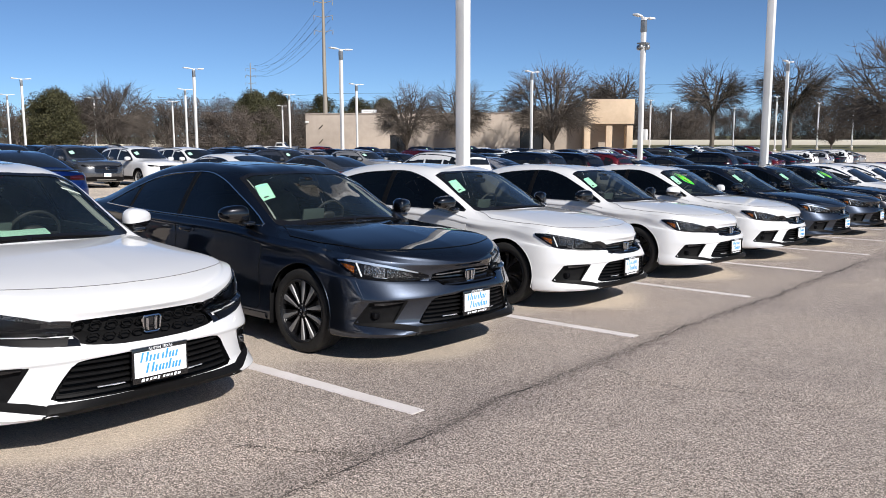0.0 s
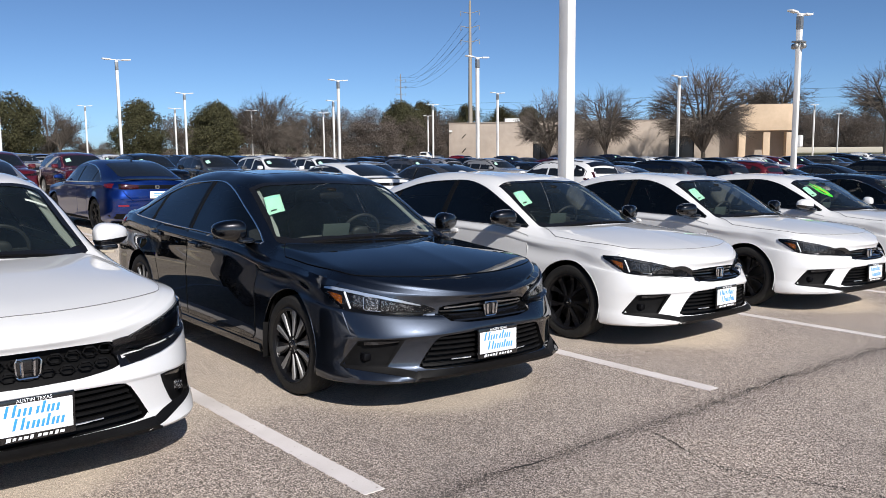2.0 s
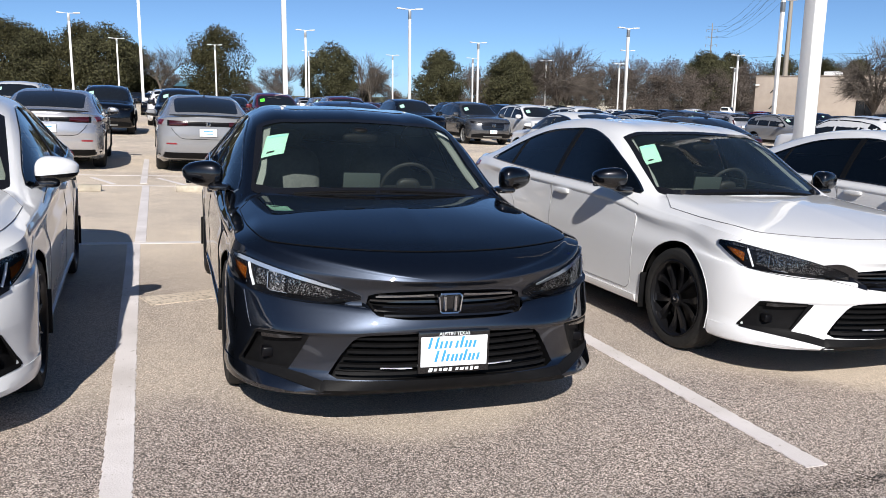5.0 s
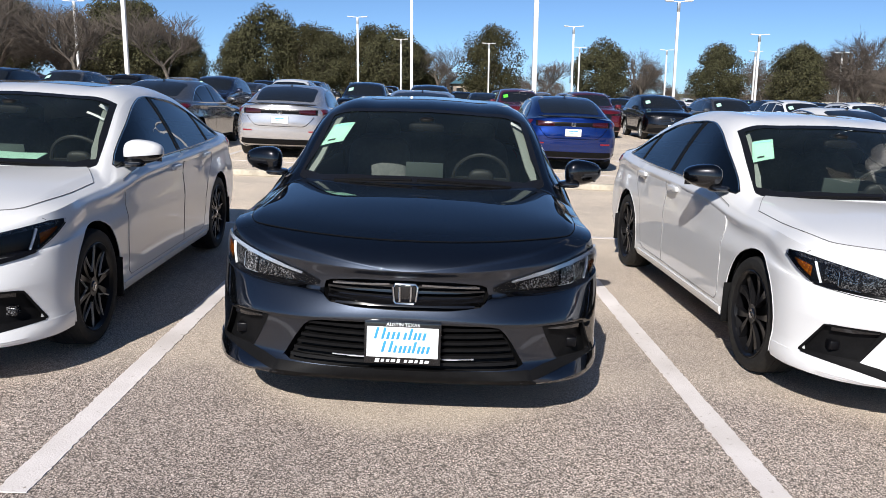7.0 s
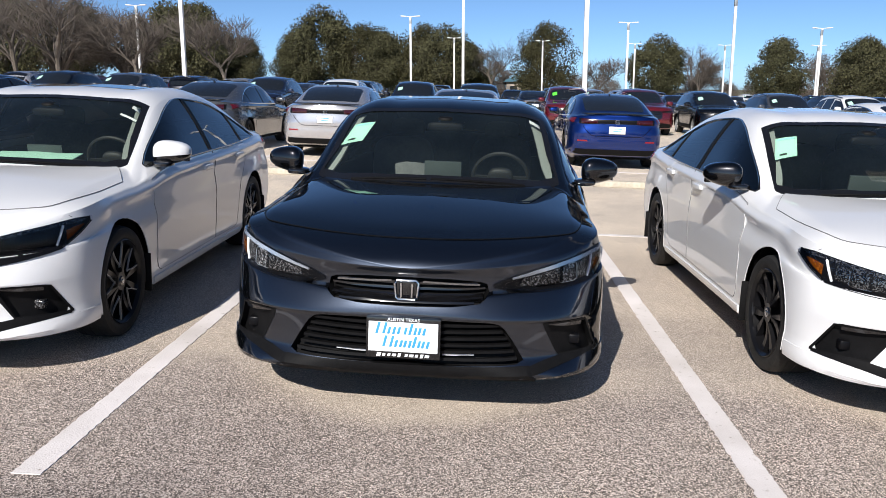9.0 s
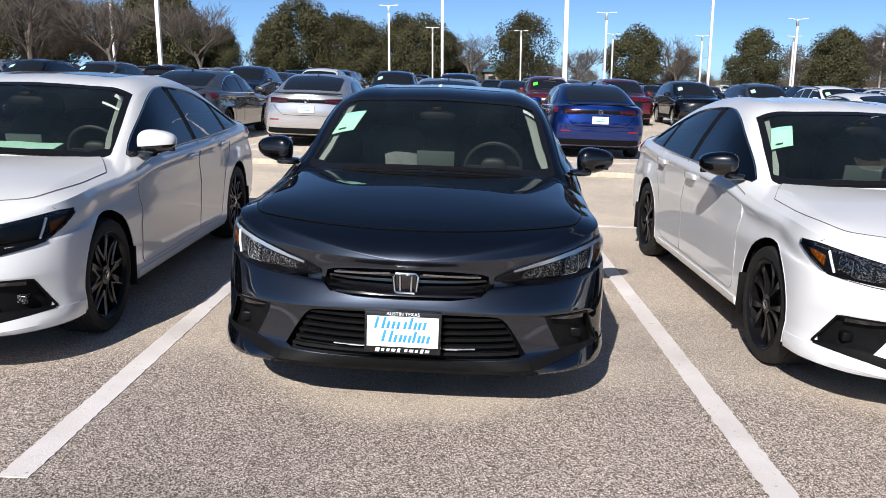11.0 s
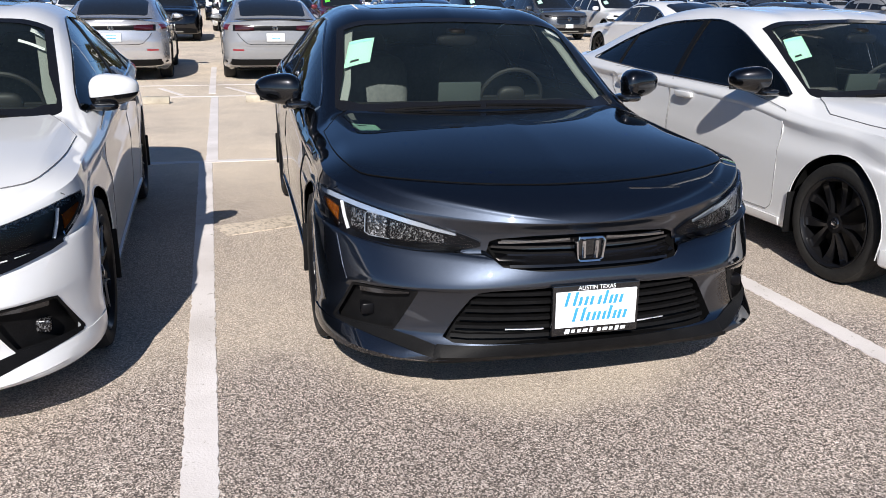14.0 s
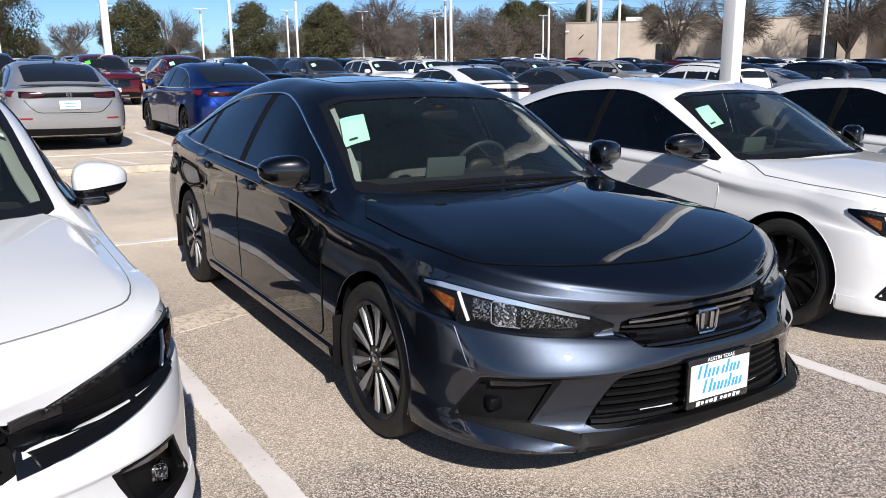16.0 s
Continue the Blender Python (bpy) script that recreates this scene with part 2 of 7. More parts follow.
def prism(outline, y0, y1):
    """A flat outline in (x, z), carried from y0 to y1."""
    n = len(outline)
    verts = [(x, y0, z) for x, z in outline] + [(x, y1, z) for x, z in outline]
    faces = [tuple(range(n)), tuple(range(2 * n - 1, n - 1, -1))] + [(i, i + n, (i + 1) % n + n, (i + 1) % n) for i in range(n)]
    return verts, faces


def glide(ts, P, t):
    """Smooth curve through P at ts, at the values t; the ends are P[1] and P[-2]."""
    P = np.asarray(P, float)
    h = np.diff(ts)
    d = np.diff(P, axis=0) / h[:, None]
    m = np.zeros_like(P)
    m[1:-1] = (d[:-1] * h[1:, None] + d[1:] * h[:-1, None]) / (h[:-1] + h[1:])[:, None]
    m[0], m[-1] = d[0], d[-1]
    i = np.clip(np.searchsorted(ts, t, side="right") - 1, 0, len(ts) - 2)
    s = ((t - ts[i]) / h[i])[:, None]
    hi = h[i][:, None]
    return (2 * s**3 - 3 * s**2 + 1) * P[i] + (s**3 - 2 * s**2 + s) * hi * m[i] + (3 * s**2 - 2 * s**3) * P[i + 1] + (s**3 - s**2) * hi * m[i + 1]


FINE = 1.0


class Shell:
    """A car's outer skin: a smooth net through rows of stations from the nose's middle to the tail's middle, and its mirror image."""

    def __init__(self, rows, nu=112, nv=44):
        R = np.asarray(rows, float)
        lead, tail = R[:, 1].copy(), R[:, -2].copy()
        lead[:, 1] *= -1
        tail[:, 1] *= -1
        G = np.concatenate([lead[:, None], R, tail[:, None]], axis=1)
        step = np.linalg.norm(np.diff(G, axis=1), axis=2).mean(axis=0) + 1e-3
        ts = np.concatenate([[0], np.cumsum(step)])
        tu = np.linspace(ts[1], ts[-2], nu)
        S = np.stack([glide(ts, g, tu) for g in G])
        vstep = np.linalg.norm(np.diff(S, axis=0), axis=2).mean(axis=1) + 1e-3
        vs = np.concatenate([[0], np.cumsum(vstep)])
        tv = np.unique(np.concatenate([np.linspace(0, vs[-1], nv), vs]))
        grid = np.stack([glide(vs, S[:, k], tv) for k in range(nu)], axis=1)
        grid[:, 0, 1] = grid[:, -1, 1] = 0
        grid[-1, :, 1] = 0
        n = len(tv)
        verts = [Vector(p) for p in grid.reshape(-1, 3)]
        faces = [(j * nu + i, (j + 1) * nu + i, (j + 1) * nu + i + 1, j * nu + i + 1) for j in range(n - 1) for i in range(nu - 1)]
        k = len(verts)
        verts += [Vector((v.x, -v.y, v.z)) for v in verts]
        faces += [tuple(i + k for i in reversed(f)) for f in faces]
        self.bm = bmesh.new()
        made = [self.bm.verts.new(v) for v in verts]
        for f in faces:
            self.bm.faces.new([made[i] for i in f])
        bmesh.ops.remove_doubles(self.bm, verts=self.bm.verts, dist=0.0006)
        bmesh.ops.dissolve_degenerate(self.bm, dist=0.0004, edges=self.bm.edges)
        bmesh.ops.recalc_face_normals(self.bm, faces=self.bm.faces)
        self.bm.normal_update()
        self.tree = BVHTree.FromBMesh(self.bm)

    CORNER = ((-0.70711, 0.70711, 0.0), (-0.70711, -0.70711, 0.0))
    WAYS = {"side": ((0, 2, 1), (0, -1, 0)), "front": ((1, 2, 0), (-1, 0, 0)), "rear": ((1, 2, 0), (1, 0, 0)), "top": ((0, 1, 2), (0, 0, -1)), "plan": ((1, 0, 2), (0, 0, -1))}

    def at(self, view, a, b):
        """The skin's point and outward normal behind (a, b) of a view."""
        if view == "corner":
            along, way = (Vector(v) for v in self.CORNER)
            o = along * a - way * 4.0
            o.z = b
            p, n, _, _ = self.tree.ray_cast(o, way)
            if p is None:
                p, n, _, _ = self.tree.find_nearest(o + way * 2.2)
            return (p, -n) if n.dot(way) > 0 else (p, n)
        (ia, ib, ic), way = self.WAYS[view]
        o = [0, 0, 0]
        o[ia], o[ib] = a, b
        o[ic] = -4.0 * way[ic]
        p, n, _, _ = self.tree.ray_cast(Vector(o), Vector(way))
        if p is None:
            o[ic] = {"side": 0.85, "front": 2.2, "rear": -2.2, "top": 1.0, "plan": 1.0}[view]
            p, n, _, _ = self.tree.find_nearest(Vector(o))
        if n.dot(Vector(way)) > 0:
            n = -n
        return p, n

    def patch(self, view, spec, off=0.003, thick=0.012, na=18, nb=6, flip=False):
        """A piece of the skin, ruled between lower and upper edges (a, low, high), proud by off, with turned-in edges."""
        na, nb = max(3, int(na * FINE)), max(2, int(nb * FINE))
        A = [s[0] for s in spec]
        av = np.unique(np.concatenate([np.linspace(A[0], A[-1], na), A]))
        lo, hi = np.interp(av, A, [s[1] for s in spec]), np.interp(av, A, [s[2] for s in spec])
        outer, inner = [], []
        for a, l, h in zip(av, lo, hi):
            for j in range(nb + 1):
                p, n = self.at(view, float(a), float(l + (h - l) * j / nb))
                outer.append(p + n * off)
                inner.append(p + n * (off - thick))
        w, m = nb + 1, len(av)
        faces = [(i * w + j, (i + 1) * w + j, (i + 1) * w + j + 1, i * w + j + 1) for i in range(m - 1) for j in range(nb)]
        ring = [i * w for i in range(m)] + [(m - 1) * w + j for j in range(1, w)] + [i * w + nb for i in range(m - 2, -1, -1)] + list(range(nb - 1, 0, -1))
        verts = outer + [inner[i] for i in ring]
        k = len(outer)
        for q in range(len(ring)):
            r = (q + 1) % len(ring)
            faces.append((ring[q], k + q, k + r, ring[r]))
        mid = faces[(len(av) // 2) * nb]
        _, n = self.at(view, float(av[len(av) // 2]), float((lo[len(av) // 2] + hi[len(av) // 2]) / 2))
        a, b, c = (verts[i] for i in mid[:3])
        if (b - a).cross(c - a).dot(n) < 0:
            faces = [tuple(reversed(f)) for f in faces]
        geo = ([tuple(v) for v in verts], faces)
        return mirrored(geo) if flip else geo

    def outline(self, spec):
        return [(s[0], s[1]) for s in spec] + [(s[0], s[2]) for s in reversed(spec)]

    def edge(self, view, spec, off=0.004, radius=0.006, n=5, closed=True, flip=False, path=None):
        """A thin moulding along a region's edge, or along a path of (a, b)."""
        pts = path or self.outline(spec)
        dense = []
        for i in range(len(pts) if closed else len(pts) - 1):
            (a0, b0), (a1, b1) = pts[i], pts[(i + 1) % len(pts)]
            c = max(1, int(math.hypot(a1 - a0, b1 - b0) * FINE / 0.07))
            dense += [(a0 + (a1 - a0) * k / c, b0 + (b1 - b0) * k / c) for k in range(c)]
        if not closed:
            dense.append(pts[-1])
        out = []
        for a, b in dense:
            p, nn = self.at(view, a, b)
            if not out or (p + nn * off - out[-1]).length > 0.002:
                out.append(p + nn * off)
        geo = tube(out, radius, n, closed)
        return mirrored(geo) if flip else geo

    def ring(self, view, spec, inner_spec, off=0.002, flip=False):
        """A flat border between two outlines of equal count, laid on the skin."""
        def dense(spec_):
            pts, out = self.outline(spec_), []
            for i in range(len(pts)):
                (a0, b0), (a1, b1) = pts[i], pts[(i + 1) % len(pts)]
                out += [(a0 + (a1 - a0) * k / 4, b0 + (b1 - b0) * k / 4) for k in range(4)]
            return out
        verts, n = [], 0
        for pts in (dense(spec), dense(inner_spec)):
            n = len(pts)
            for a, b in pts:
                p, q = self.at(view, a, b)
                verts.append(tuple(p + q * off))
        geo = verts, [(i, (i + 1) % n, n + (i + 1) % n, n + i) for i in range(n)]
        return mirrored(geo) if flip else geo

    def recess(self, view, spec, depth, flip=False):
        """Walls and floor of a sunk opening."""
        return self.patch(view, spec, -depth, -depth, 18, 4, flip)

    def cut(self, view, spec, both=False):
        """Opens the skin inside a region; the rim is drawn onto the region's outline."""
        if view == "corner":
            flat = lambda p: (p.x * self.CORNER[0][0] + p.y * self.CORNER[0][1], p.z, -p.x * self.CORNER[1][0] - p.y * self.CORNER[1][1])
        else:
            (ia, ib, ic), way = self.WAYS[view]
            flat = lambda p: (p[ia], p[ib], p[ic] * -way[ic])
        A = [s[0] for s in spec]
        L, H = [s[1] for s in spec], [s[2] for s in spec]
        poly = self.outline(spec)
        for sign in (1, -1) if both else (1,):
            inside = set()
            for v in self.bm.verts:
                pa, pb, pc = flat(Vector((v.co.x, v.co.y * sign, v.co.z)))
                if pc < (0.3 if view not in ("top", "plan") else 0.6) or not A[0] < pa < A[-1]:
                    continue
                if np.interp(pa, A, L) < pb < np.interp(pa, A, H):
                    q, _ = self.at(view, pa, pb)
                    if abs(flat(q)[2] - pc) < 0.06:
                        inside.add(v)
            dead = [f for f in self.bm.faces if all(v in inside for v in f.verts)]
            gone = set(dead)
            for v in inside:
                if all(f in gone for f in v.link_faces):
                    continue
                best = None
                pa, pb, _ = flat(Vector((v.co.x, v.co.y * sign, v.co.z)))
                for i in range(len(poly)):
                    (x0, y0), (x1, y1) = poly[i], poly[(i + 1) % len(poly)]
                    dx, dy = x1 - x0, y1 - y0
                    if dx * dx + dy * dy < 1e-9:
                        continue
                    t = max(0, min(1, ((pa - x0) * dx + (pb - y0) * dy) / (dx * dx + dy * dy)))
                    c = (x0 + t * dx, y0 + t * dy)
                    d = math.hypot(c[0] - pa, c[1] - pb)
                    if best is None or d < best[0]:
                        best = (d, c)
                q, _ = self.at(view, *best[1])
                v.co = Vector((q.x, q.y * sign, q.z))
            bmesh.ops.delete(self.bm, geom=dead, context="FACES")

    def tidy(self):
        """Drops slivers that cuts have left loose from the skin."""
        seen, islands = set(), []
        for f in self.bm.faces:
            if f in seen:
                continue
            seen.add(f)
            isle, todo = [], [f]
            while todo:
                g = todo.pop()
                isle.append(g)
                for e in g.edges:
                    for h in e.link_faces:
                        if h not in seen:
                            seen.add(h)
                            todo.append(h)
            islands.append(isle)
        most = max(len(i) for i in islands)
        loose = [f for i in islands if len(i) < most * 0.02 for f in i]
        if loose:
            bmesh.ops.delete(self.bm, geom=loose, context="FACES")


def arch(x, z, r, n=20):
    """A wheel opening, as a region of the side view."""
    out = []
    for i in range(n + 1):
        a = x - r * math.cos(math.pi * i / n)
        out.append((a, -0.1, z + math.sqrt(max(0, r * r - (a - x) ** 2))))
    return out


# ---- cars ----
def blend(a, b, t):
    return [tuple(p + (q - p) * t for p, q in zip(u, v)) for u, v in zip(a, b)]


def with_top(lower, K, P, C, bulge=0.02):
    """The lower rows, the shoulder, and the rows over the glass and roof to the middle line."""
    M = [(c[0] - (c[0] - p[0]) * 0.28, p[1] * 0.5, c[2] - (c[2] - p[2]) * 0.28) for p, c in zip(P, C)]
    Q = [(x, y + (bulge if z - k[2] > 0.12 else 0), z) for (x, y, z), k in zip(blend(K, P, 0.5), K)]
    return lower + [K, blend(K, Q, 0.14), Q, blend(P, Q, 0.12), blend(P, M, 0.12), M, C]


def stations(front, xs, ys, zs, rear):
    return list(front) + list(zip(xs, ys, zs)) + list(rear)


def sedan_rows():
    X = [1.40, 1.10, 0.90, 0.62, 0.25, -0.30, -1.08, -1.43, -1.78]
    K = stations([(2.294, 0, 0.711), (2.263, 0.25, 0.712), (2.168, 0.48, 0.722), (2.032, 0.69, 0.752), (1.862, 0.830, 0.793)],
                 X, [0.862, 0.868, 0.871, 0.875, 0.879, 0.879, 0.872, 0.864, 0.840], [0.832, 0.848, 0.868, 0.908, 0.926, 0.940, 0.958, 0.968, 0.980],
                 [(-2.04, 0.79, 0.985), (-2.22, 0.665, 1.0), (-2.31, 0.415, 1.01), (-2.33, 0, 1.015)])
    R1 = stations([(2.274, 0, 0.676), (2.248, 0.25, 0.672), (2.160, 0.48, 0.658), (2.050, 0.695, 0.660), (1.880, 0.846, 0.694)],
                  X, [0.880, 0.888, 0.892, 0.898, 0.903, 0.903, 0.898, 0.892, 0.870], [0.792, 0.808, 0.828, 0.866, 0.886, 0.900, 0.918, 0.928, 0.930],
                  [(-2.09, 0.83, 0.90), (-2.28, 0.695, 0.91), (-2.36, 0.435, 0.92), (-2.38, 0, 0.925)])
    R2 = stations([(2.330, 0, 0.575), (2.309, 0.25, 0.583), (2.222, 0.482, 0.598), (2.080, 0.712, 0.608), (1.895, 0.862, 0.622)],
                  X, [0.904, 0.904, 0.904, 0.905, 0.906, 0.906, 0.912, 0.916, 0.890], [0.630, 0.620, 0.620, 0.620, 0.620, 0.630, 0.650, 0.660, 0.680],
                  [(-2.12, 0.86, 0.68), (-2.31, 0.725, 0.68), (-2.38, 0.445, 0.68), (-2.40, 0, 0.68)])
    R2b = stations([(2.349, 0, 0.508), (2.336, 0.27, 0.505), (2.270, 0.508, 0.494), (2.122, 0.738, 0.482), (1.908, 0.874, 0.480)],
                   X, [0.908, 0.902, 0.901, 0.900, 0.899, 0.899, 0.908, 0.918, 0.895], [0.540, 0.530, 0.530, 0.530, 0.530, 0.530, 0.540, 0.560, 0.580],
                   [(-2.12, 0.865, 0.58), (-2.305, 0.73, 0.58), (-2.37, 0.455, 0.58), (-2.39, 0, 0.58)])
    R3 = stations([(2.337, 0, 0.36), (2.314, 0.30, 0.34), (2.243, 0.538, 0.318), (2.098, 0.745, 0.314), (1.908, 0.876, 0.33)],
                  X, [0.906, 0.898, 0.896, 0.893, 0.891, 0.891, 0.902, 0.914, 0.895], [0.360, 0.340, 0.336, 0.330, 0.330, 0.330, 0.340, 0.360, 0.380],
                  [(-2.10, 0.86, 0.40), (-2.28, 0.745, 0.40), (-2.34, 0.465, 0.40), (-2.36, 0, 0.40)])
    R4 = stations([(2.326, 0, 0.245), (2.318, 0.32, 0.245), (2.284, 0.562, 0.240), (2.148, 0.770, 0.228), (1.925, 0.882, 0.212)],
                  X, [0.895, 0.884, 0.881, 0.878, 0.878, 0.878, 0.886, 0.895, 0.880], [0.215, 0.205, 0.203, 0.200, 0.200, 0.200, 0.205, 0.215, 0.240],
                  [(-2.06, 0.83, 0.28), (-2.22, 0.705, 0.27), (-2.27, 0.465, 0.27), (-2.29, 0, 0.27)])
    R5 = stations([(2.15, 0, 0.205), (2.14, 0.30, 0.205), (2.09, 0.52, 0.198), (1.97, 0.68, 0.185), (1.81, 0.76, 0.172)],
                  X, [0.78] * 9, [0.165] * 9, [(-1.94, 0.70, 0.20), (-2.04, 0.60, 0.21), (-2.09, 0.39, 0.22), (-2.10, 0, 0.22)])
    P = stations([(2.294, 0, 0.711), (2.263, 0.21, 0.736), (2.168, 0.42, 0.770), (2.032, 0.60, 0.803), (1.862, 0.710, 0.838)],
                 [1.40, 0.885, 0.78] + X[3:], [0.715, 0.712, 0.710, 0.708, 0.645, 0.612, 0.598, 0.612, 0.635], [0.890, 0.930, 0.995, 1.082, 1.295, 1.374, 1.326, 1.236, 1.112],
                 [(-2.04, 0.635, 1.028), (-2.22, 0.515, 1.02), (-2.31, 0.31, 1.022), (-2.33, 0, 1.015)])
    C = stations([(2.294, 0, 0.711), (2.263, 0, 0.748), (2.168, 0, 0.797), (2.032, 0, 0.838), (1.862, 0, 0.869)],
                 X, [0] * 9, [0.928, 0.941, 1.045, 1.186, 1.355, 1.417, 1.379, 1.296, 1.176],
                 [(-2.04, 0, 1.065), (-2.22, 0, 1.045), (-2.31, 0, 1.032), (-2.33, 0, 1.015)])
    # a crisp shoulder crease with a slightly hollow door skin under it
    fade = lambda x: min(1.0, max(0.0, (1.55 - x) / 0.6)) * min(1.0, max(0.0, (x + 2.0) / 0.5))
    # the bumper's edge over the vents, with the skin drawn in under it
    tuck = lambda x: min(1.0, max(0.0, (x - 1.93) / 0.15))
    R2c = [(x - 0.008 * tuck(x), y - 0.003 * tuck(x), z - 0.018 * tuck(x) - 0.05 * (1 - tuck(x))) for x, y, z in R2b]
    R1b = [(x, y - 0.010 * fade(x), z - 0.055) for x, y, z in R1]
    R1 = [(x, y + 0.006 * fade(x), z - 0.012 * fade(x)) for x, y, z in R1]
    rows = with_top([R5, R4, R3, R2c, R2b, R2, R1b, R1, blend(R1, K, 0.80)], K, P, C)
    # short steps on both sides of the windshield's foot keep the hood straight up to it
    between = lambda u, v, t: tuple(p + (q - p) * t for p, q in zip(u, v))
    return [row[:6] + [between(row[5], row[6], 0.80), row[6], between(row[6], row[7], 0.22), row[7], between(row[7], row[8], 0.16)] + row[8:] for row in rows]


def suv_rows():
    X = [1.38, 1.08, 0.66, 0.25, -0.40, -1.20, -1.70, -2.0]
    K = stations([(2.25, 0, 0.95), (2.22, 0.30, 0.95), (2.15, 0.55, 0.96), (2.03, 0.74, 0.985), (1.85, 0.85, 1.01)],
                 X, [0.885, 0.89, 0.895, 0.90, 0.90, 0.895, 0.88, 0.86], [1.03, 1.04, 1.045, 1.05, 1.06, 1.075, 1.085, 1.095],
                 [(-2.15, 0.80, 1.10), (-2.25, 0.68, 1.11), (-2.31, 0.42, 1.115), (-2.33, 0, 1.12)])
    R1 = stations([(2.30, 0, 0.88), (2.27, 0.30, 0.88), (2.20, 0.55, 0.885), (2.08, 0.76, 0.90), (1.90, 0.88, 0.92)],
                  X, [0.915] * 7 + [0.89], [0.94, 0.95, 0.96, 0.965, 0.97, 0.985, 0.99, 0.995],
                  [(-2.19, 0.83, 1.0), (-2.30, 0.70, 1.0), (-2.35, 0.43, 1.0), (-2.37, 0, 1.0)])
    R2 = stations([(2.335, 0, 0.70), (2.31, 0.30, 0.70), (2.25, 0.56, 0.70), (2.13, 0.79, 0.70), (1.94, 0.905, 0.70)],
                  X, [0.93, 0.925, 0.92, 0.92, 0.92, 0.925, 0.93, 0.905], [0.72] * 8,
                  [(-2.2, 0.84, 0.74), (-2.31, 0.71, 0.74), (-2.36, 0.44, 0.74), (-2.38, 0, 0.74)])
    R3 = stations([(2.33, 0, 0.45), (2.31, 0.30, 0.45), (2.25, 0.56, 0.45), (2.12, 0.79, 0.45), (1.95, 0.915, 0.45)],
                  X, [0.935, 0.92, 0.91, 0.91, 0.91, 0.92, 0.935, 0.91], [0.42] * 8,
                  [(-2.18, 0.84, 0.47), (-2.28, 0.72, 0.47), (-2.33, 0.45, 0.47), (-2.35, 0, 0.47)])
    R4 = stations([(2.27, 0, 0.27), (2.25, 0.30, 0.27), (2.19, 0.55, 0.27), (2.07, 0.76, 0.27), (1.93, 0.88, 0.27)],
                  X, [0.91, 0.90, 0.89, 0.89, 0.89, 0.90, 0.91, 0.89], [0.27] * 8,
                  [(-2.12, 0.80, 0.33), (-2.2, 0.68, 0.33), (-2.25, 0.45, 0.33), (-2.27, 0, 0.33)])
    R5 = stations([(2.05, 0, 0.24), (2.04, 0.28, 0.24), (2.0, 0.5, 0.23), (1.9, 0.66, 0.22), (1.78, 0.74, 0.22)],
                  X, [0.76] * 8, [0.22] * 8, [(-1.95, 0.68, 0.27), (-2.0, 0.58, 0.28), (-2.05, 0.38, 0.28), (-2.06, 0, 0.28)])
    P = stations([(2.25, 0, 0.95), (2.22, 0.22, 0.965), (2.15, 0.42, 0.99), (2.03, 0.58, 1.015), (1.85, 0.68, 1.04)],
                 X, [0.73, 0.755, 0.72, 0.67, 0.65, 0.635, 0.625, 0.615], [1.07, 1.095, 1.27, 1.49, 1.60, 1.585, 1.545, 1.47],
                 [(-2.15, 0.61, 1.33), (-2.25, 0.55, 1.20), (-2.31, 0.34, 1.14), (-2.33, 0, 1.12)])
    C = stations([(2.25, 0, 0.95), (2.22, 0, 0.99), (2.15, 0, 1.025), (2.03, 0, 1.055), (1.85, 0, 1.08)],
                 X, [0] * 8, [1.12, 1.16, 1.38, 1.575, 1.675, 1.66, 1.615, 1.535],
                 [(-2.15, 0, 1.38), (-2.25, 0, 1.22), (-2.31, 0, 1.15), (-2.33, 0, 1.12)])
    return with_top([R5, R4, R3, R2, R1], K, P, C)


def superball(c, r, e=0.7, nu=18, nv=10):
    """A rounded block: e = 1 is an ellipsoid, smaller is boxier."""
    f = lambda w: math.copysign(abs(w) ** e, w)
    nu, nv = (nu, nv) if FINE > 0.9 else (10, 6)
    verts, faces = [], []
    for j in range(nv + 1):
        b = -math.pi / 2 + math.pi * j / nv
        for i in range(nu):
            a = 2 * math.pi * i / nu
            verts.append((c[0] + r[0] * f(math.cos(b)) * f(math.cos(a)), c[1] + r[1] * f(math.cos(b)) * f(math.sin(a)), c[2] + r[2] * f(math.sin(b))))
    for j in range(nv):
        for i in range(nu):
            k = (i + 1) % nu
            faces.append((j * nu + i, j * nu + k, (j + 1) * nu + k, (j + 1) * nu + i))
    return verts, faces


def spoke(r0, r1, w0, w1, y0, y1, turn, lean=0.0, drop=0.0):
    """A tapered wheel spoke with chamfered front edges, turned about the axle."""
    verts = []
    for r, w, q in ((r0, w0, 0.0), ((r0 + r1) / 2, (w0 + w1) / 2, lean * 0.6), (r1, w1, lean)):
        d = drop * (r - r0) / (r1 - r0)
        verts += [(r, y0, q - w), (r, y1 - 0.006 - d, q - w), (r, y1 - d, q - w * 0.7), (r, y1 - d, q + w * 0.7), (r, y1 - 0.006 - d, q + w), (r, y0, q + w)]
    faces = [tuple(range(6)), tuple(range(17, 11, -1))]
    for s in (0, 6):
        faces += [(s + i, s + 6 + i, s + 6 + (i + 1) % 6, s + (i + 1) % 6) for i in range(6)]
    return moved((verts, faces), Matrix.Rotation(turn, 4, "Y"))


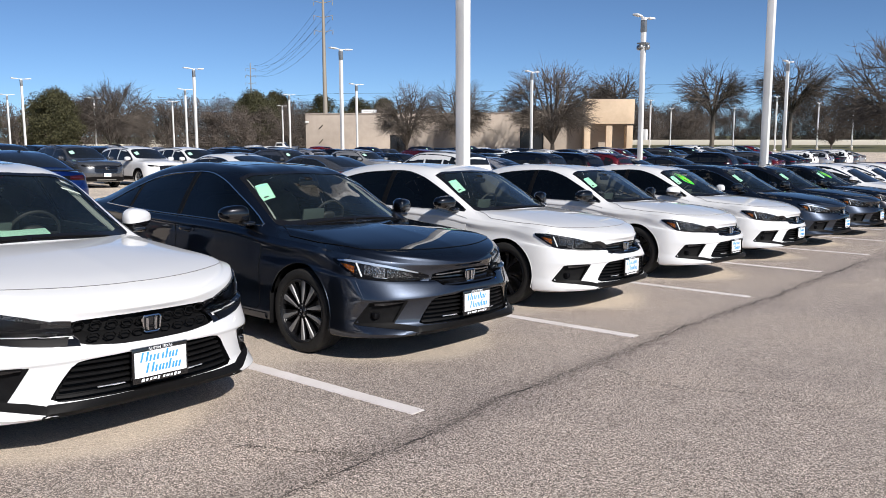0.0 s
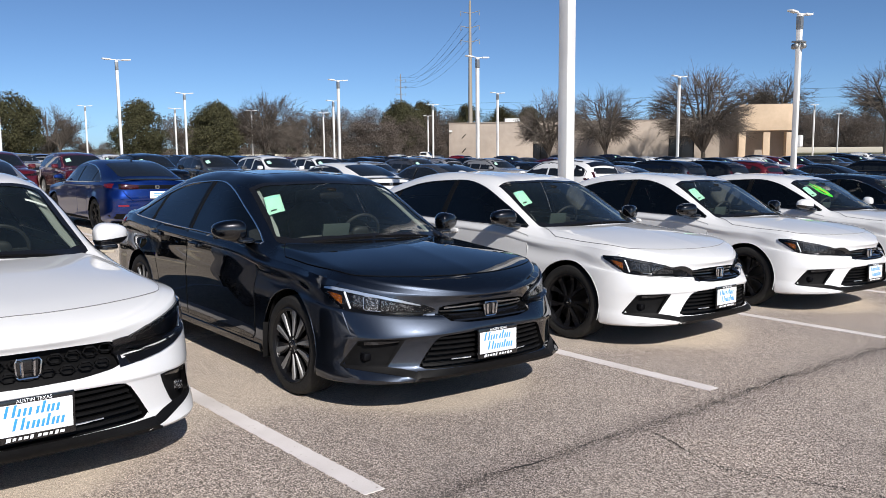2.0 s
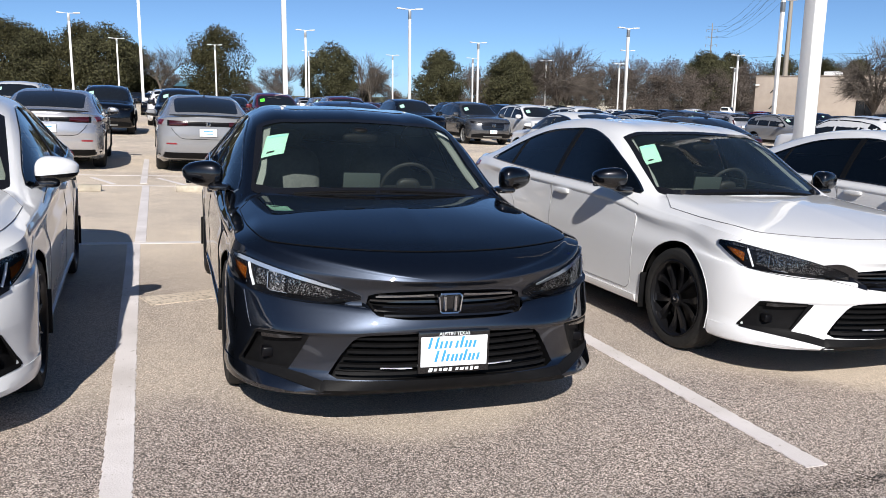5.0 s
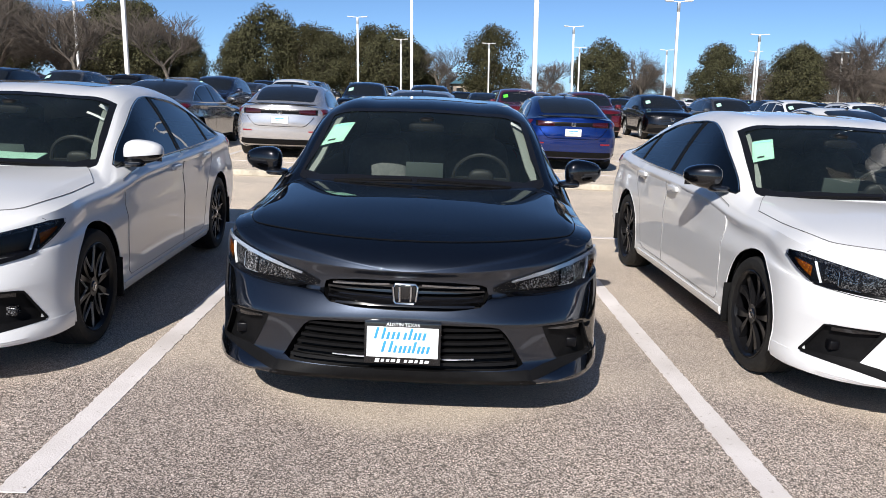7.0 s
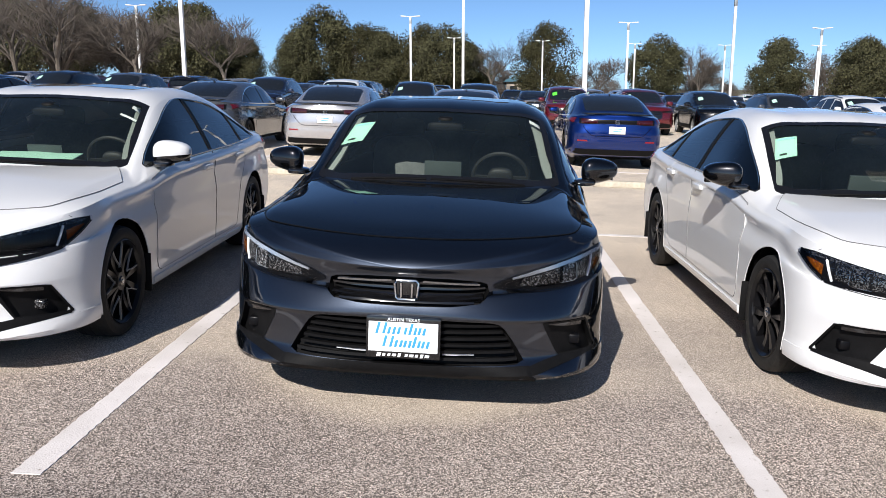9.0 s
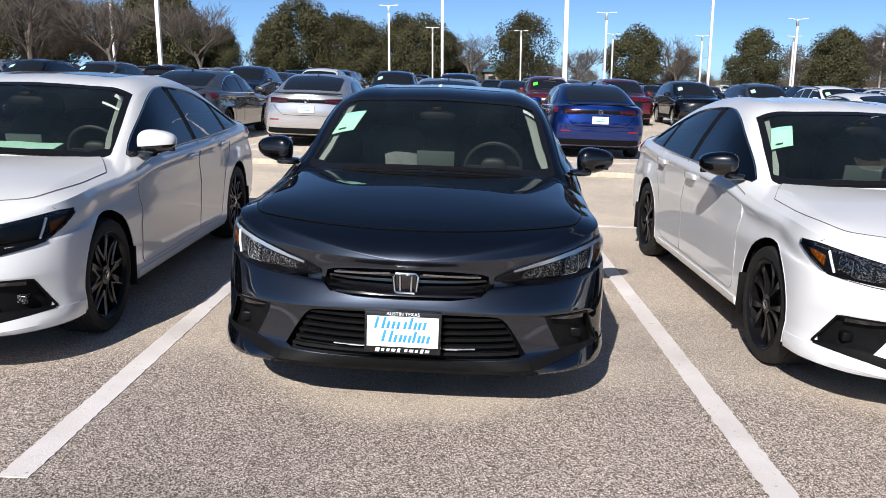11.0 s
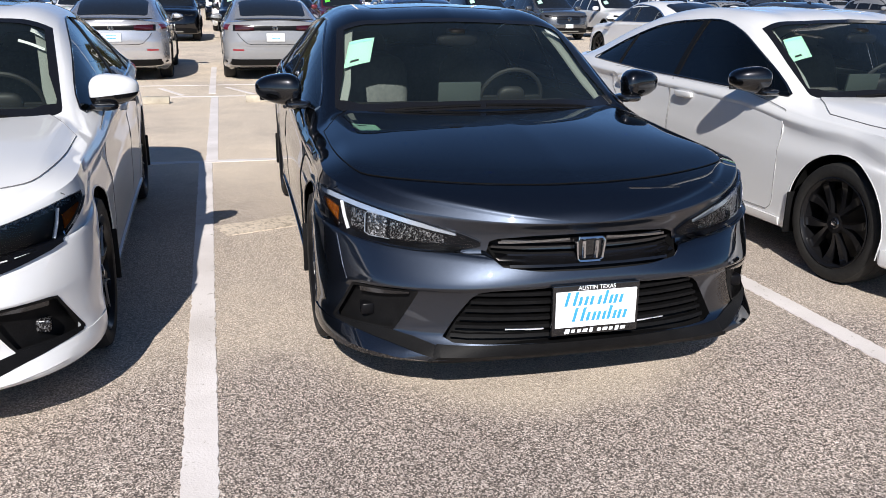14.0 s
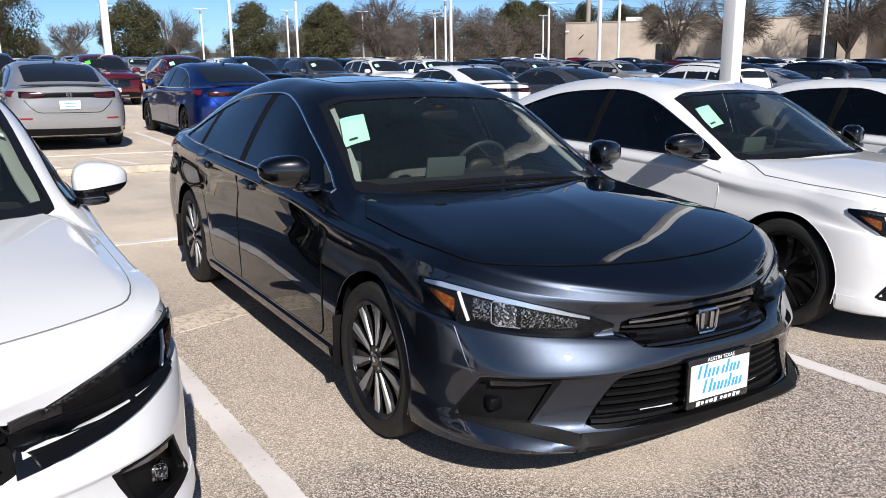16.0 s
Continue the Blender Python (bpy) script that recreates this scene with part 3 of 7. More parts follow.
TYRE_PROFILE = [(0.240, -0.095), (0.255, -0.108), (0.285, -0.112), (0.308, -0.105), (0.318, -0.088), (0.322, -0.06), (0.3225, -0.052), (0.317, -0.048), (0.3225, -0.044),
                (0.3235, -0.004), (0.318, 0.0), (0.3235, 0.004), (0.3225, 0.044), (0.317, 0.048), (0.3225, 0.052), (0.322, 0.06), (0.318, 0.088), (0.308, 0.105), (0.285, 0.112), (0.255, 0.108), (0.240, 0.095)]


def wheel_face(cells, style, y1=0.088):
    """Barrel, spokes and hub as one connected casting; cells is the count round the rim, a multiple of 30."""
    N, u = cells, cells // 30
    if style == "ten":
        pairs = [(c, (-1 * u, 1 * u), (-1 * u, 1 * u)) for c in range(0, N, 3 * u)]
    else:
        pairs = []
        for k in range(5):
            c = 6 * k * u
            pairs += [(c, (-1 * u, 0), (-2 * u, -1 * u)), (c, (0, 1 * u), (1 * u, 2 * u))] if u < 2 else [(c, (-2, 0), (-4, -2)), (c, (0, 2), (2, 4))] if style in ("touring", "five") else []
    verts, index = [], {}

    def at(layer, row, ang, r, y):
        key = (layer, row, round(ang * 1000))
        if key not in index:
            index[key] = len(verts)
            w = 2 * math.pi * ang / N
            verts.append((r * math.cos(w), y, r * math.sin(w)))
        return index[key]

    faces, R = [], 5
    for c, (h0, h1), (g0, g1) in pairs:
        m = h1 - h0
        rows = []
        for layer, drop in ((0, 0.0), (1, 0.035)):
            grid = []
            for j in range(R + 1):
                t = j / R
                bow = 0.010 * math.sin(math.pi * t)
                grid.append([at((layer, c if 0 < j < R else -1, h0 if 0 < j < R else 0), j, (c + h0 + (g0 - h0) * t + i) % N, 0.05 + 0.158 * t, y1 - drop - bow) for i in range(m + 1)])
            rows.append(grid)
        top, low = rows
        for j in range(R):
            for i in range(m):
                faces.append((top[j][i], top[j][i + 1], top[j + 1][i + 1], top[j + 1][i]))
            faces.append((low[j][0], top[j][0], top[j + 1][0], low[j + 1][0]))
            faces.append((top[j][m], low[j][m], low[j + 1][m], top[j + 1][m]))
    hub_ring = [at((0, -1, 0), 0, i, 0.05, y1) for i in range(N)]
    k = len(verts)
    verts.append((0, y1 - 0.004, 0))
    faces += [(hub_ring[i], hub_ring[(i + 1) % N], k) for i in range(N)]
    prev = [at((0, -1, 0), R, i, 0.208, y1) for i in range(N)]
    for r, y in ((0.216, y1 + 0.008), (0.223, 0.107), (0.227, 0.104), (0.223, 0.098)):
        ring_ = []
        for i in range(N):
            w = 2 * math.pi * i / N
            ring_.append(len(verts))
            verts.append((r * math.cos(w), y, r * math.sin(w)))
        faces += [(prev[i], prev[(i + 1) % N], ring_[(i + 1) % N], ring_[i]) for i in range(N)]
        prev = ring_
    prev = [at((0, -1, 0), R, i, 0.208, y1) for i in range(N)]
    for r, y in ((0.205, 0.04), (0.195, -0.09)):
        ring_ = []
        for i in range(N):
            w = 2 * math.pi * i / N
            ring_.append(len(verts))
            verts.append((r * math.cos(w), y, r * math.sin(w)))
        faces += [(prev[i], ring_[i], ring_[(i + 1) % N], prev[(i + 1) % N]) for i in range(N)]
        prev = ring_
    return verts, faces


def wheel(style, x, side, root, detail=2, scale=1.0):
    """A wheel whose outer face looks to +y (side 1) or -y (side -1)."""
    m = Matrix.Translation((x, 0.788 * side * (1.01 if scale > 1.02 else 1), 0.3235 * scale)) @ (Matrix.Rotation(math.pi, 4, "Z") if side < 0 else Matrix()) @ Matrix.Scale(scale, 4)
    n = 44 if detail > 1 else int(24 * FINE)
    spin = Matrix.Rotation(0.3 if style == "ten" else 0.5, 4, "Y")
    fat = Matrix.Diagonal((1.08, 1, 1.08, 1))
    casting = moved(wheel_face(60 if detail > 1 else 30, style), fat @ spin)
    disc = lathe([(0.0, 0.0), (0.19, 0.0), (0.19, -0.03), (0.0, -0.03)], n)
    words = {"ten": "gloss black alloy wheel with machined spoke faces", "touring": "black alloy wheel with thin machined edges"}.get(style, "gloss black alloy wheel with split spokes")
    base = part("wheel", moved(casting, m), MACHINED if scale > 1.02 else WHEEL_BLACK, root, words if detail > 1 else "")
    if detail < 2:
        part("tyre", moved(lathe(TYRE_PROFILE[::2], n), m), RUBBER, base)
        part("brake_disc", moved(disc, m), UNDER, base)
        return base
    part("tyre", moved(lathe(TYRE_PROFILE, 56), m), RUBBER, base)
    part("hub_cap", moved(lathe([(0.0, 0.094), (0.026, 0.094), (0.032, 0.086)], 24), m), GLOSS_BLACK, base)
    part("hub_emblem", moved(box(0, 0.0965, 0, 0.026, 0.004, 0.022, 0.003), m), CHROME, base, "small chrome emblem plate")
    part("brake_disc", moved(disc, m), BRAKE, base)
    for k in range(5 if style == "ten" else 0):
        part("wheel_nut", moved(moved(lathe([(0.0, 0.090), (0.007, 0.090), (0.009, 0.075)], 8), Matrix.Rotation(2 * math.pi * k / 5 + 0.9, 4, "Y") @ Matrix.Translation((0.040, 0, 0))), m), STEEL, base)
    faces = []
    if style == "ten":
        for k in range(10):
            faces.append(spoke(0.056, 0.209, 0.0050, 0.0215, 0.082, 0.0912, 2 * math.pi * k / 10, 0.010 if k % 2 else -0.010, 0.0))
    elif style == "touring":
        for k in range(5):
            for s in (-1, 1):
                faces.append(spoke(0.082, 0.200, 0.0028, 0.0042, 0.082, 0.0912, 2 * math.pi * (k + 0.5) / 5 + s * 0.05, s * 0.072, 0.0))
    for g in faces:
        part("spoke_face", moved(moved(g, fat @ spin), m), MACHINED, base)
    return base


def seat(root, x, y, light):
    s = part("seat", join(superball((x + 0.05, y, 0.52), (0.27, 0.25, 0.13), 0.5), moved(superball((0, 0, 0), (0.11, 0.24, 0.34), 0.5), Matrix.Translation((x - 0.24, y, 0.80)) @ Matrix.Rotation(-0.32, 4, "Y"))), light, root)
    part("headrest", superball((x - 0.37, y, 1.16), (0.055, 0.13, 0.085), 0.55), light, s)


def plate(root, x, z, tilt, rear=False, detail=2):
    """A dealer plate: white insert in a black holder, with the lettering as plain bars."""
    m = Matrix.Translation((x, 0, z)) @ (Matrix.Rotation(math.pi, 4, "Z") if rear else Matrix()) @ Matrix.Rotation(tilt, 4, "Y")
    h = part("plate_holder", moved(box(0, 0, 0, 0.016, 0.310 if rear else 0.325, 0.142 if rear else 0.185, 0.006), m), GLOSS_BLACK if not rear else STEEL, root, "black dealer plate holder" if not rear else "thin plate frame")
    part("plate_insert", moved(box(0.009, 0, 0.004, 0.006, 0.302, 0.132, 0.002), m), PLATE_WHITE, h, "white dealer plate insert with blue bars")
    if detail < 2:
        part("lettering_bar", moved(join(box(0.0125, 0, 0.030, 0.002, 0.17, 0.014), box(0.0125, 0, -0.016, 0.002, 0.15, 0.014)), m), PLATE_BLUE, h)
        return
    slant = Matrix.Identity(4)
    slant[1][2] = 0.25
    widths = ((0.050, 0.036, 0.048, 0.036, 0.034), (0.050, 0.036, 0.034, 0.036, 0.034))
    for row, (zz, shift) in enumerate(((0.034, -0.012), (-0.024, 0.012))):
        y = -sum(widths[row]) / 2 - 0.008 + shift
        for i, w in enumerate(widths[row]):
            tall = 0.050 if i in (0, 3) else 0.032
            for side in (-0.30, 0.30):
                high = tall if side < 0 or i == 0 else 0.032
                g = box(0, w * side, (high - 0.032) / 2, 0.002, 0.0112, high, 0.001)
                part("lettering_bar", moved(moved(g, Matrix.Translation((0.013, y + w / 2, zz)) @ slant), m), PLATE_BLUE, h)
            y += w + 0.004
    for i in range(10):
        part("lettering_bar", moved(moved(box(0, 0, 0, 0.002, 0.013 if i % 3 else 0.018, 0.012 if i % 4 else 0.017, 0.001), Matrix.Translation((0.0095, -0.105 + i * 0.0225 + (0.008 if i > 4 else 0), -0.077)) @ slant), m), PLATE_WHITE, h)
    if not rear:
        f = bpy.data.curves.new("holder_text", "FONT")
        f.body, f.size, f.align_x, f.extrude = "AUSTIN TEXAS", 0.021, "CENTER", 0.0006
        o = new("holder_text", f)
        me = bpy.data.meshes.new_from_object(o.evaluated_get(bpy.context.evaluated_depsgraph_get()))
        bpy.data.objects.remove(o)
        me.transform(m @ Matrix.Translation((0.0095, 0, 0.074)) @ Matrix.Rotation(math.pi / 2, 4, "Z") @ Matrix.Rotation(math.pi / 2, 4, "X"))
        me.materials.clear()
        me.materials.append(PLATE_WHITE)
        t = new("holder_text", me)
        t.parent = h


def emblem(root, x, z, w=0.105, rear=False):
    """A plain upright chrome frame with two bars in it."""
    d = -1 if rear else 1
    pts = [(-0.50, 0.36), (-0.40, 0.48), (0.40, 0.48), (0.50, 0.36), (0.45, -0.36), (0.36, -0.48), (-0.36, -0.48), (-0.45, -0.36)]
    e = part("emblem", tube([(x + 0.008 * d, a * w, z + b * w * 0.84) for a, b in pts], 0.006, 6, True), CHROME, root, "chrome emblem frame with plain bars")
    for s in (-1, 1):
        part("emblem_bar", tube([(x + 0.008 * d, s * w * 0.24, z + w * 0.31), (x + 0.008 * d, s * w * 0.22, z - w * 0.31)], 0.007, 6), CHROME, e)
    part("emblem_back", box(x - 0.002 * d, 0, z, 0.01, w * 0.86, w * 0.76, 0.004), GLOSS_BLACK, e)


def shade(spec, d, ends=0.0):
    """The region shrunk by d at its low and high edges, and by ends at both ends."""
    a0, a1 = spec[0][0] + ends, spec[-1][0] - ends
    return [(min(max(a, a0), a1), l + d, h - d) for a, l, h in spec]


def eased(spec, n=26):
    """A region with smooth edges through the given stations."""
    a = np.array([p[0] for p in spec])
    t = np.unique(np.concatenate([np.linspace(a[0], a[-1], n), a]))
    return [tuple(float(c) for c in p) for p in glide(a, spec, t)]


DLO = eased([(-1.66, 0.990, 0.998), (-1.34, 0.978, 1.142), (-0.95, 0.965, 1.268), (-0.5, 0.955, 1.322), (-0.1, 0.95, 1.324), (0.15, 0.945, 1.262), (0.40, 0.94, 1.152), (0.62, 0.935, 1.042), (0.80, 0.928, 0.942)])
SCREEN_IN = [(-0.722, 0.840, 0.868), (-0.685, 0.58, 0.905), (-0.635, 0.248, 0.945), (-0.5, 0.24, 0.995), (-0.3, 0.255, 1.050), (0.0, 0.27, 1.080), (0.3, 0.255, 1.050), (0.5, 0.24, 0.995), (0.635, 0.248, 0.945), (0.685, 0.58, 0.905), (0.722, 0.840, 0.868)]
BACKLIGHT = [(-0.565, -1.84, -1.18), (-0.52, -1.90, -1.13), (-0.25, -1.93, -1.09), (0.0, -1.94, -1.08), (0.25, -1.93, -1.09), (0.52, -1.90, -1.13), (0.565, -1.84, -1.18)]


def clip_region(spec, a0, a1):
    A = [s[0] for s in spec]
    cutter = sorted({a0, a1, *(a for a in A if a0 < a < a1)})
    return [(a, float(np.interp(a, A, [s[1] for s in spec])), float(np.interp(a, A, [s[2] for s in spec]))) for a in cutter]


def sedan(name, label, color, wheels="five", mirror=PAINT_BLACK, trim=GLOSS_BLACK, face="bar", sunlit_seats=False, detail=2, group="", rows=None, papers=False, neon=False, hatch=False):
    """A compact sedan, nose to +x, standing on z = 0 about its middle."""
    root = thing(name, label, "car", group)
    s = Shell(rows or sedan_rows(), 208 if detail > 1 else int(72 * FINE), 84 if detail > 1 else int(28 * FINE))
    FX, RX = 1.370, -1.415
    # Threads coloured like the shade inside the panel gaps, paler on white paint.
    seam = GAP_SHADE if color == PAINT_WHITE else UNDER
    grille = [(-0.365, 0.612, 0.632), (-0.33, 0.570, 0.650), (-0.2, 0.556, 0.664), (0, 0.552, 0.668), (0.2, 0.556, 0.664), (0.33, 0.570, 0.650), (0.365, 0.612, 0.632)]
    if face == "mesh":
        grille = [(-0.405, 0.574, 0.658), (-0.35, 0.558, 0.669), (-0.2, 0.545, 0.676), (0, 0.541, 0.678), (0.2, 0.545, 0.676), (0.35, 0.558, 0.669), (0.405, 0.574, 0.658)]
    mouth = [(-0.53, 0.298, 0.303), (-0.475, 0.296, 0.398), (-0.42, 0.294, 0.478), (-0.36, 0.293, 0.490), (-0.2, 0.292, 0.497), (0, 0.291, 0.50), (0.2, 0.292, 0.497), (0.36, 0.293, 0.490), (0.42, 0.294, 0.478), (0.475, 0.296, 0.398), (0.53, 0.298, 0.303)]
    vent = [(-1.138, 0.470, 0.477), (-1.04, 0.312, 0.474), (-0.90, 0.306, 0.467), (-0.862, 0.304, 0.461), (-0.752, 0.302, 0.312)]
    for r in (FX, RX):
        s.cut("side", arch(r, 0.33, 0.362), True)
    open_cabin = detail > 1
    if open_cabin:
        s.cut("side", DLO, True)
        s.cut("plan", SCREEN_IN)
        s.cut("plan", BACKLIGHT)
        s.cut("front", grille)
        s.cut("front", mouth)
        s.cut("corner", vent, True)
        s.tidy()
    part("body", s.bm, color, root, sharp=50)
    # underside and wheel wells
    part("underbody", join(box(0, 0, 0.26, 4.1, 1.30, 0.16, 0.03), box(-0.02, 0, 0.28, 1.9, 1.62, 0.18, 0.03), box(2.0, 0, 0.34, 0.3, 1.2, 0.2, 0.03)), UNDER, root)
    for r in (FX, RX):
        for q in (1, -1):
            well = [(r + 0.372 * math.cos(w), 0.33 + 0.372 * math.sin(w)) for w in np.linspace(-0.3, math.pi + 0.3, 16)]
            verts = [(x, 0.866 * q, z) for x, z in well] + [(x, 0.52 * q, z) for x, z in well]
            faces = [(i, i + 1, i + 17, i + 16) for i in range(15)] + [tuple(range(16, 32))]
            part("wheel_well", (verts, faces), UNDER, root)
            wheel(wheels, r, q, root, detail)
    # panels
    hood = []
    for w in np.linspace(-math.pi / 2, math.pi / 2, 49):
        y = 0.808 * math.sin(w)
        back = 1.115 - 0.22 * (y / 0.68) ** 2 if abs(y) < 0.68 else 0.895 + (abs(y) - 0.68) * 1.97
        lead = 2.125 - 0.275 * (y / 0.808) ** 2
        hood.append((y, back, 1.30 + (lead - 1.30) * math.sqrt(max(0.0, 1 - (abs(y) / 0.808) ** 30))))
    part("hood", s.patch("plan", hood, 0.0035, 0.02, 26, 14), color, root)
    if detail > 1:
        part("panel_gap", s.edge("plan", hood, 0.0030, 0.0022, 4), seam, root)
        for flip in (False, True):
            for r in (FX, RX):
                part("arch_lip", s.edge("side", None, -0.001, 0.0035, 6, False, flip, [(r + 0.362 * math.cos(w), 0.33 + 0.362 * math.sin(w)) for w in np.linspace(-0.30, math.pi + 0.30, 24)]), color, root)
    part("trunk_lid", s.patch("plan", [(-0.60, -2.12, -1.97), (-0.4, -2.21, -1.98), (0, -2.25, -1.98), (0.4, -2.21, -1.98), (0.60, -2.12, -1.97)], 0.003, 0.012, 14, 8), color, root)
    fdoor = [(-0.325, 0.275, 0.945), (0.0, 0.272, 0.94), (0.5, 0.272, 0.925), (0.72, 0.273, 0.895), (0.83, 0.275, 0.872), (0.862, 0.30, 0.866), (0.875, 0.34, 0.862)]
    rdoor = [(-1.20, 0.80, 0.955), (-1.10, 0.73, 0.955), (-1.0, 0.66, 0.953), (-0.95, 0.52, 0.952), (-0.90, 0.30, 0.95), (-0.83, 0.275, 0.95), (-0.337, 0.275, 0.945)]
    for flip in (False, True):
        q = -1 if flip else 1
        for nm, spec, hx, hz, win in (("front_door", fdoor, -0.14, 0.845, (-0.30, 0.80)), ("rear_door", rdoor, -0.98, 0.87, (-1.17, -0.36))):
            d = part(nm, s.patch("side", spec, 0.003, 0.012, 14, 8, flip), color, root)
            if detail > 1:
                part("panel_gap", s.edge("side", spec, 0.0026, 0.0020, 4, True, flip), seam, d)
                p, n = s.at("side", hx, hz)
                part("door_handle", superball((hx, (p.y + 0.016) * q, hz), (0.105, 0.018, 0.021), 0.5), color, d)
                part("handle_cup", superball((hx + 0.01, (p.y - 0.001) * q, hz - 0.003), (0.075, 0.008, 0.034), 0.8), color if color != PAINT_METEOR else GLOSS_BLACK, d)
            pane = clip_region(DLO, *win)
            part("side_window", s.patch("side", shade(pane, 0.004, 0.006), -0.004 if open_cabin else 0.002, 0.003, 12, 6, flip), TINTED if open_cabin else FAR_GLASS, d, "dark tinted side window")
        part("quarter_window", s.patch("side", shade(clip_region(DLO, -1.66, -1.20), 0.004, 0.006), -0.004 if open_cabin else 0.002, 0.003, 6, 4, flip), TINTED if open_cabin else FAR_GLASS, root, "dark tinted quarter window")
        part("pillar_trim", s.patch("side", clip_region(DLO, -0.358, -0.302), 0.002, 0.01, 4, 6, flip), PLASTIC, root)
        part("pillar_trim", s.patch("side", clip_region(DLO, -1.200, -1.172), 0.002, 0.01, 3, 6, flip), PLASTIC, root)
        part("window_moulding", s.edge("side", DLO, 0.001, 0.0058 if detail > 1 else 0.012, 5, True, flip), trim, root)
        part("side_skirt", s.patch("side", [(-0.98, 0.205, 0.245), (0.95, 0.205, 0.25)], 0.012, 0.03, 10, 3, flip), color if detail > 1 else UNDER, root)
        # door mirror
        tuck_in = 0.045 if hatch else 0.0
        arm = superball((0.70, 0.890 * q, 0.945), (0.075, 0.065, 0.022), 0.7)
        ball = superball((0, 0, 0), (0.085, 0.112, 0.082), 0.70, 26, 16)
        cap = []
        for x, y, z in ball[0]:
            v = (y + 0.112) / 0.224
            cap.append((0.675 + x * (1.05 - 0.30 * v) - 0.05 * v, (0.980 - tuck_in + y) * q, 1.010 + 0.010 * v + z * (1.06 - 0.44 * v ** 1.5)))
        mr = part("door_mirror", (cap, ball[1]), mirror, root, "door mirror housing")
        part("mirror_foot", arm, GLOSS_BLACK, mr)
        if mirror != PAINT_BLACK:
            low = [(x * 1.012 + (1 - 1.012) * 0.66, y, min(z, 0.990 + 0.02 * (abs(y) - 0.84) / 0.25) - 0.002) for x, y, z in cap]
            part("mirror_base", (low, ball[1]), GLOSS_BLACK, mr, "black lower half of the mirror housing")
        part("mirror_glass", box(0.592, (0.986 - tuck_in) * q, 1.005, 0.006, 0.17, 0.105, 0.002), REFLECTOR, mr)
        # head lamp
        lamp = [(-1.292, 0.622, 0.638), (-1.23, 0.606, 0.663), (-1.10, 0.604, 0.699), (-0.98, 0.610, 0.724), (-0.85, 0.622, 0.745), (-0.77, 0.632, 0.757), (-0.70, 0.678, 0.766), (-0.602, 0.742, 0.764)]
        hl = part("headlight", s.patch("corner", lamp, 0.003, 0.02, 24, 8, flip), LAMP_BLACK, root, "dark-housed headlight with amber corner")
        part("amber_reflector", s.patch("corner", [(-0.752, 0.664, 0.712), (-0.72, 0.684, 0.722), (-0.68, 0.710, 0.730), (-0.655, 0.727, 0.734)], 0.007, 0.006, 6, 3, flip), AMBER, hl)
        part("light_guide", s.edge("corner", None, 0.008, 0.0062, 6, False, flip, [(-0.806, 0.642), (-0.786, 0.690), (-0.766, 0.736)]), LAMP_WHITE, hl)
        part("light_strip", s.patch("corner", [(-1.21, 0.657, 0.665), (-1.10, 0.679, 0.695), (-0.98, 0.703, 0.720), (-0.85, 0.724, 0.742), (-0.77, 0.737, 0.754), (-0.70, 0.744, 0.762), (-0.635, 0.748, 0.758)], 0.011, 0.008, 16, 2, flip), GUIDE if color == PAINT_METEOR else DIM, hl, "pale blue-white light strip" if color == PAINT_METEOR else "")
        if detail > 1:
            if face == "mesh":
                part("lamp_skirt", s.patch("corner", [(-1.290, 0.562, 0.636), (-1.23, 0.562, 0.640), (-1.10, 0.572, 0.640), (-0.98, 0.588, 0.636), (-0.85, 0.611, 0.638), (-0.785, 0.625, 0.636)], 0.0105, 0.014, 30, 5, flip), LAMP_BLACK, hl, "black band under the lamp")
            if face == "bar":
                part("reflector", s.patch("corner", [(-1.17, 0.626, 0.654), (-1.09, 0.628, 0.674), (-0.985, 0.632, 0.696)], 0.007, 0.006, 8, 3, flip), REFLECTOR if color == PAINT_METEOR else DIM, hl)
                part("reflector", s.patch("corner", [(-0.970, 0.632, 0.694), (-0.950, 0.630, 0.708), (-0.895, 0.638, 0.716)], 0.010, 0.008, 5, 3, flip), JEWEL if color == PAINT_METEOR else DIM, hl, "projector reflector")
                part("reflector", s.patch("corner", [(-0.882, 0.648, 0.712), (-0.820, 0.656, 0.722)], 0.007, 0.006, 4, 3, flip), REFLECTOR if color == PAINT_METEOR else DIM, hl)
                part("projector_frame", s.edge("corner", None, 0.012, 0.0022, 5, False, flip, [(-0.985, 0.630), (-0.905, 0.634), (-0.886, 0.644), (-0.884, 0.706), (-0.892, 0.714), (-0.93, 0.712)]), GUIDE if color == PAINT_METEOR else DARK_CHROME, hl, "pale light guide round the projector")
            part("lens", s.patch("corner", lamp, 0.014, 0.010, 18, 5, flip), LENS, hl)
        # corner vent
        vt = part("corner_vent", s.recess("corner", vent, 0.03, flip) if open_cabin else s.patch("corner", vent, 0.003, 0.012, 12, 6, flip), PLASTIC, root, "black plastic corner vent")
        if detail > 1:
            part("vent_rim", s.ring("corner", vent, [(-1.108, 0.462, 0.467), (-1.035, 0.322, 0.464), (-0.90, 0.316, 0.457), (-0.868, 0.314, 0.452), (-0.772, 0.312, 0.316)], 0.0025, flip), PLASTIC, vt)
            part("vent_blade", s.patch("corner", [(-1.105, 0.462, 0.467), (-1.0, 0.446, 0.463), (-0.90, 0.438, 0.456)], 0.003, 0.03, 8, 2, flip), GLOSS_BLACK, vt)
            p, n = s.at("corner", -0.904, 0.362)
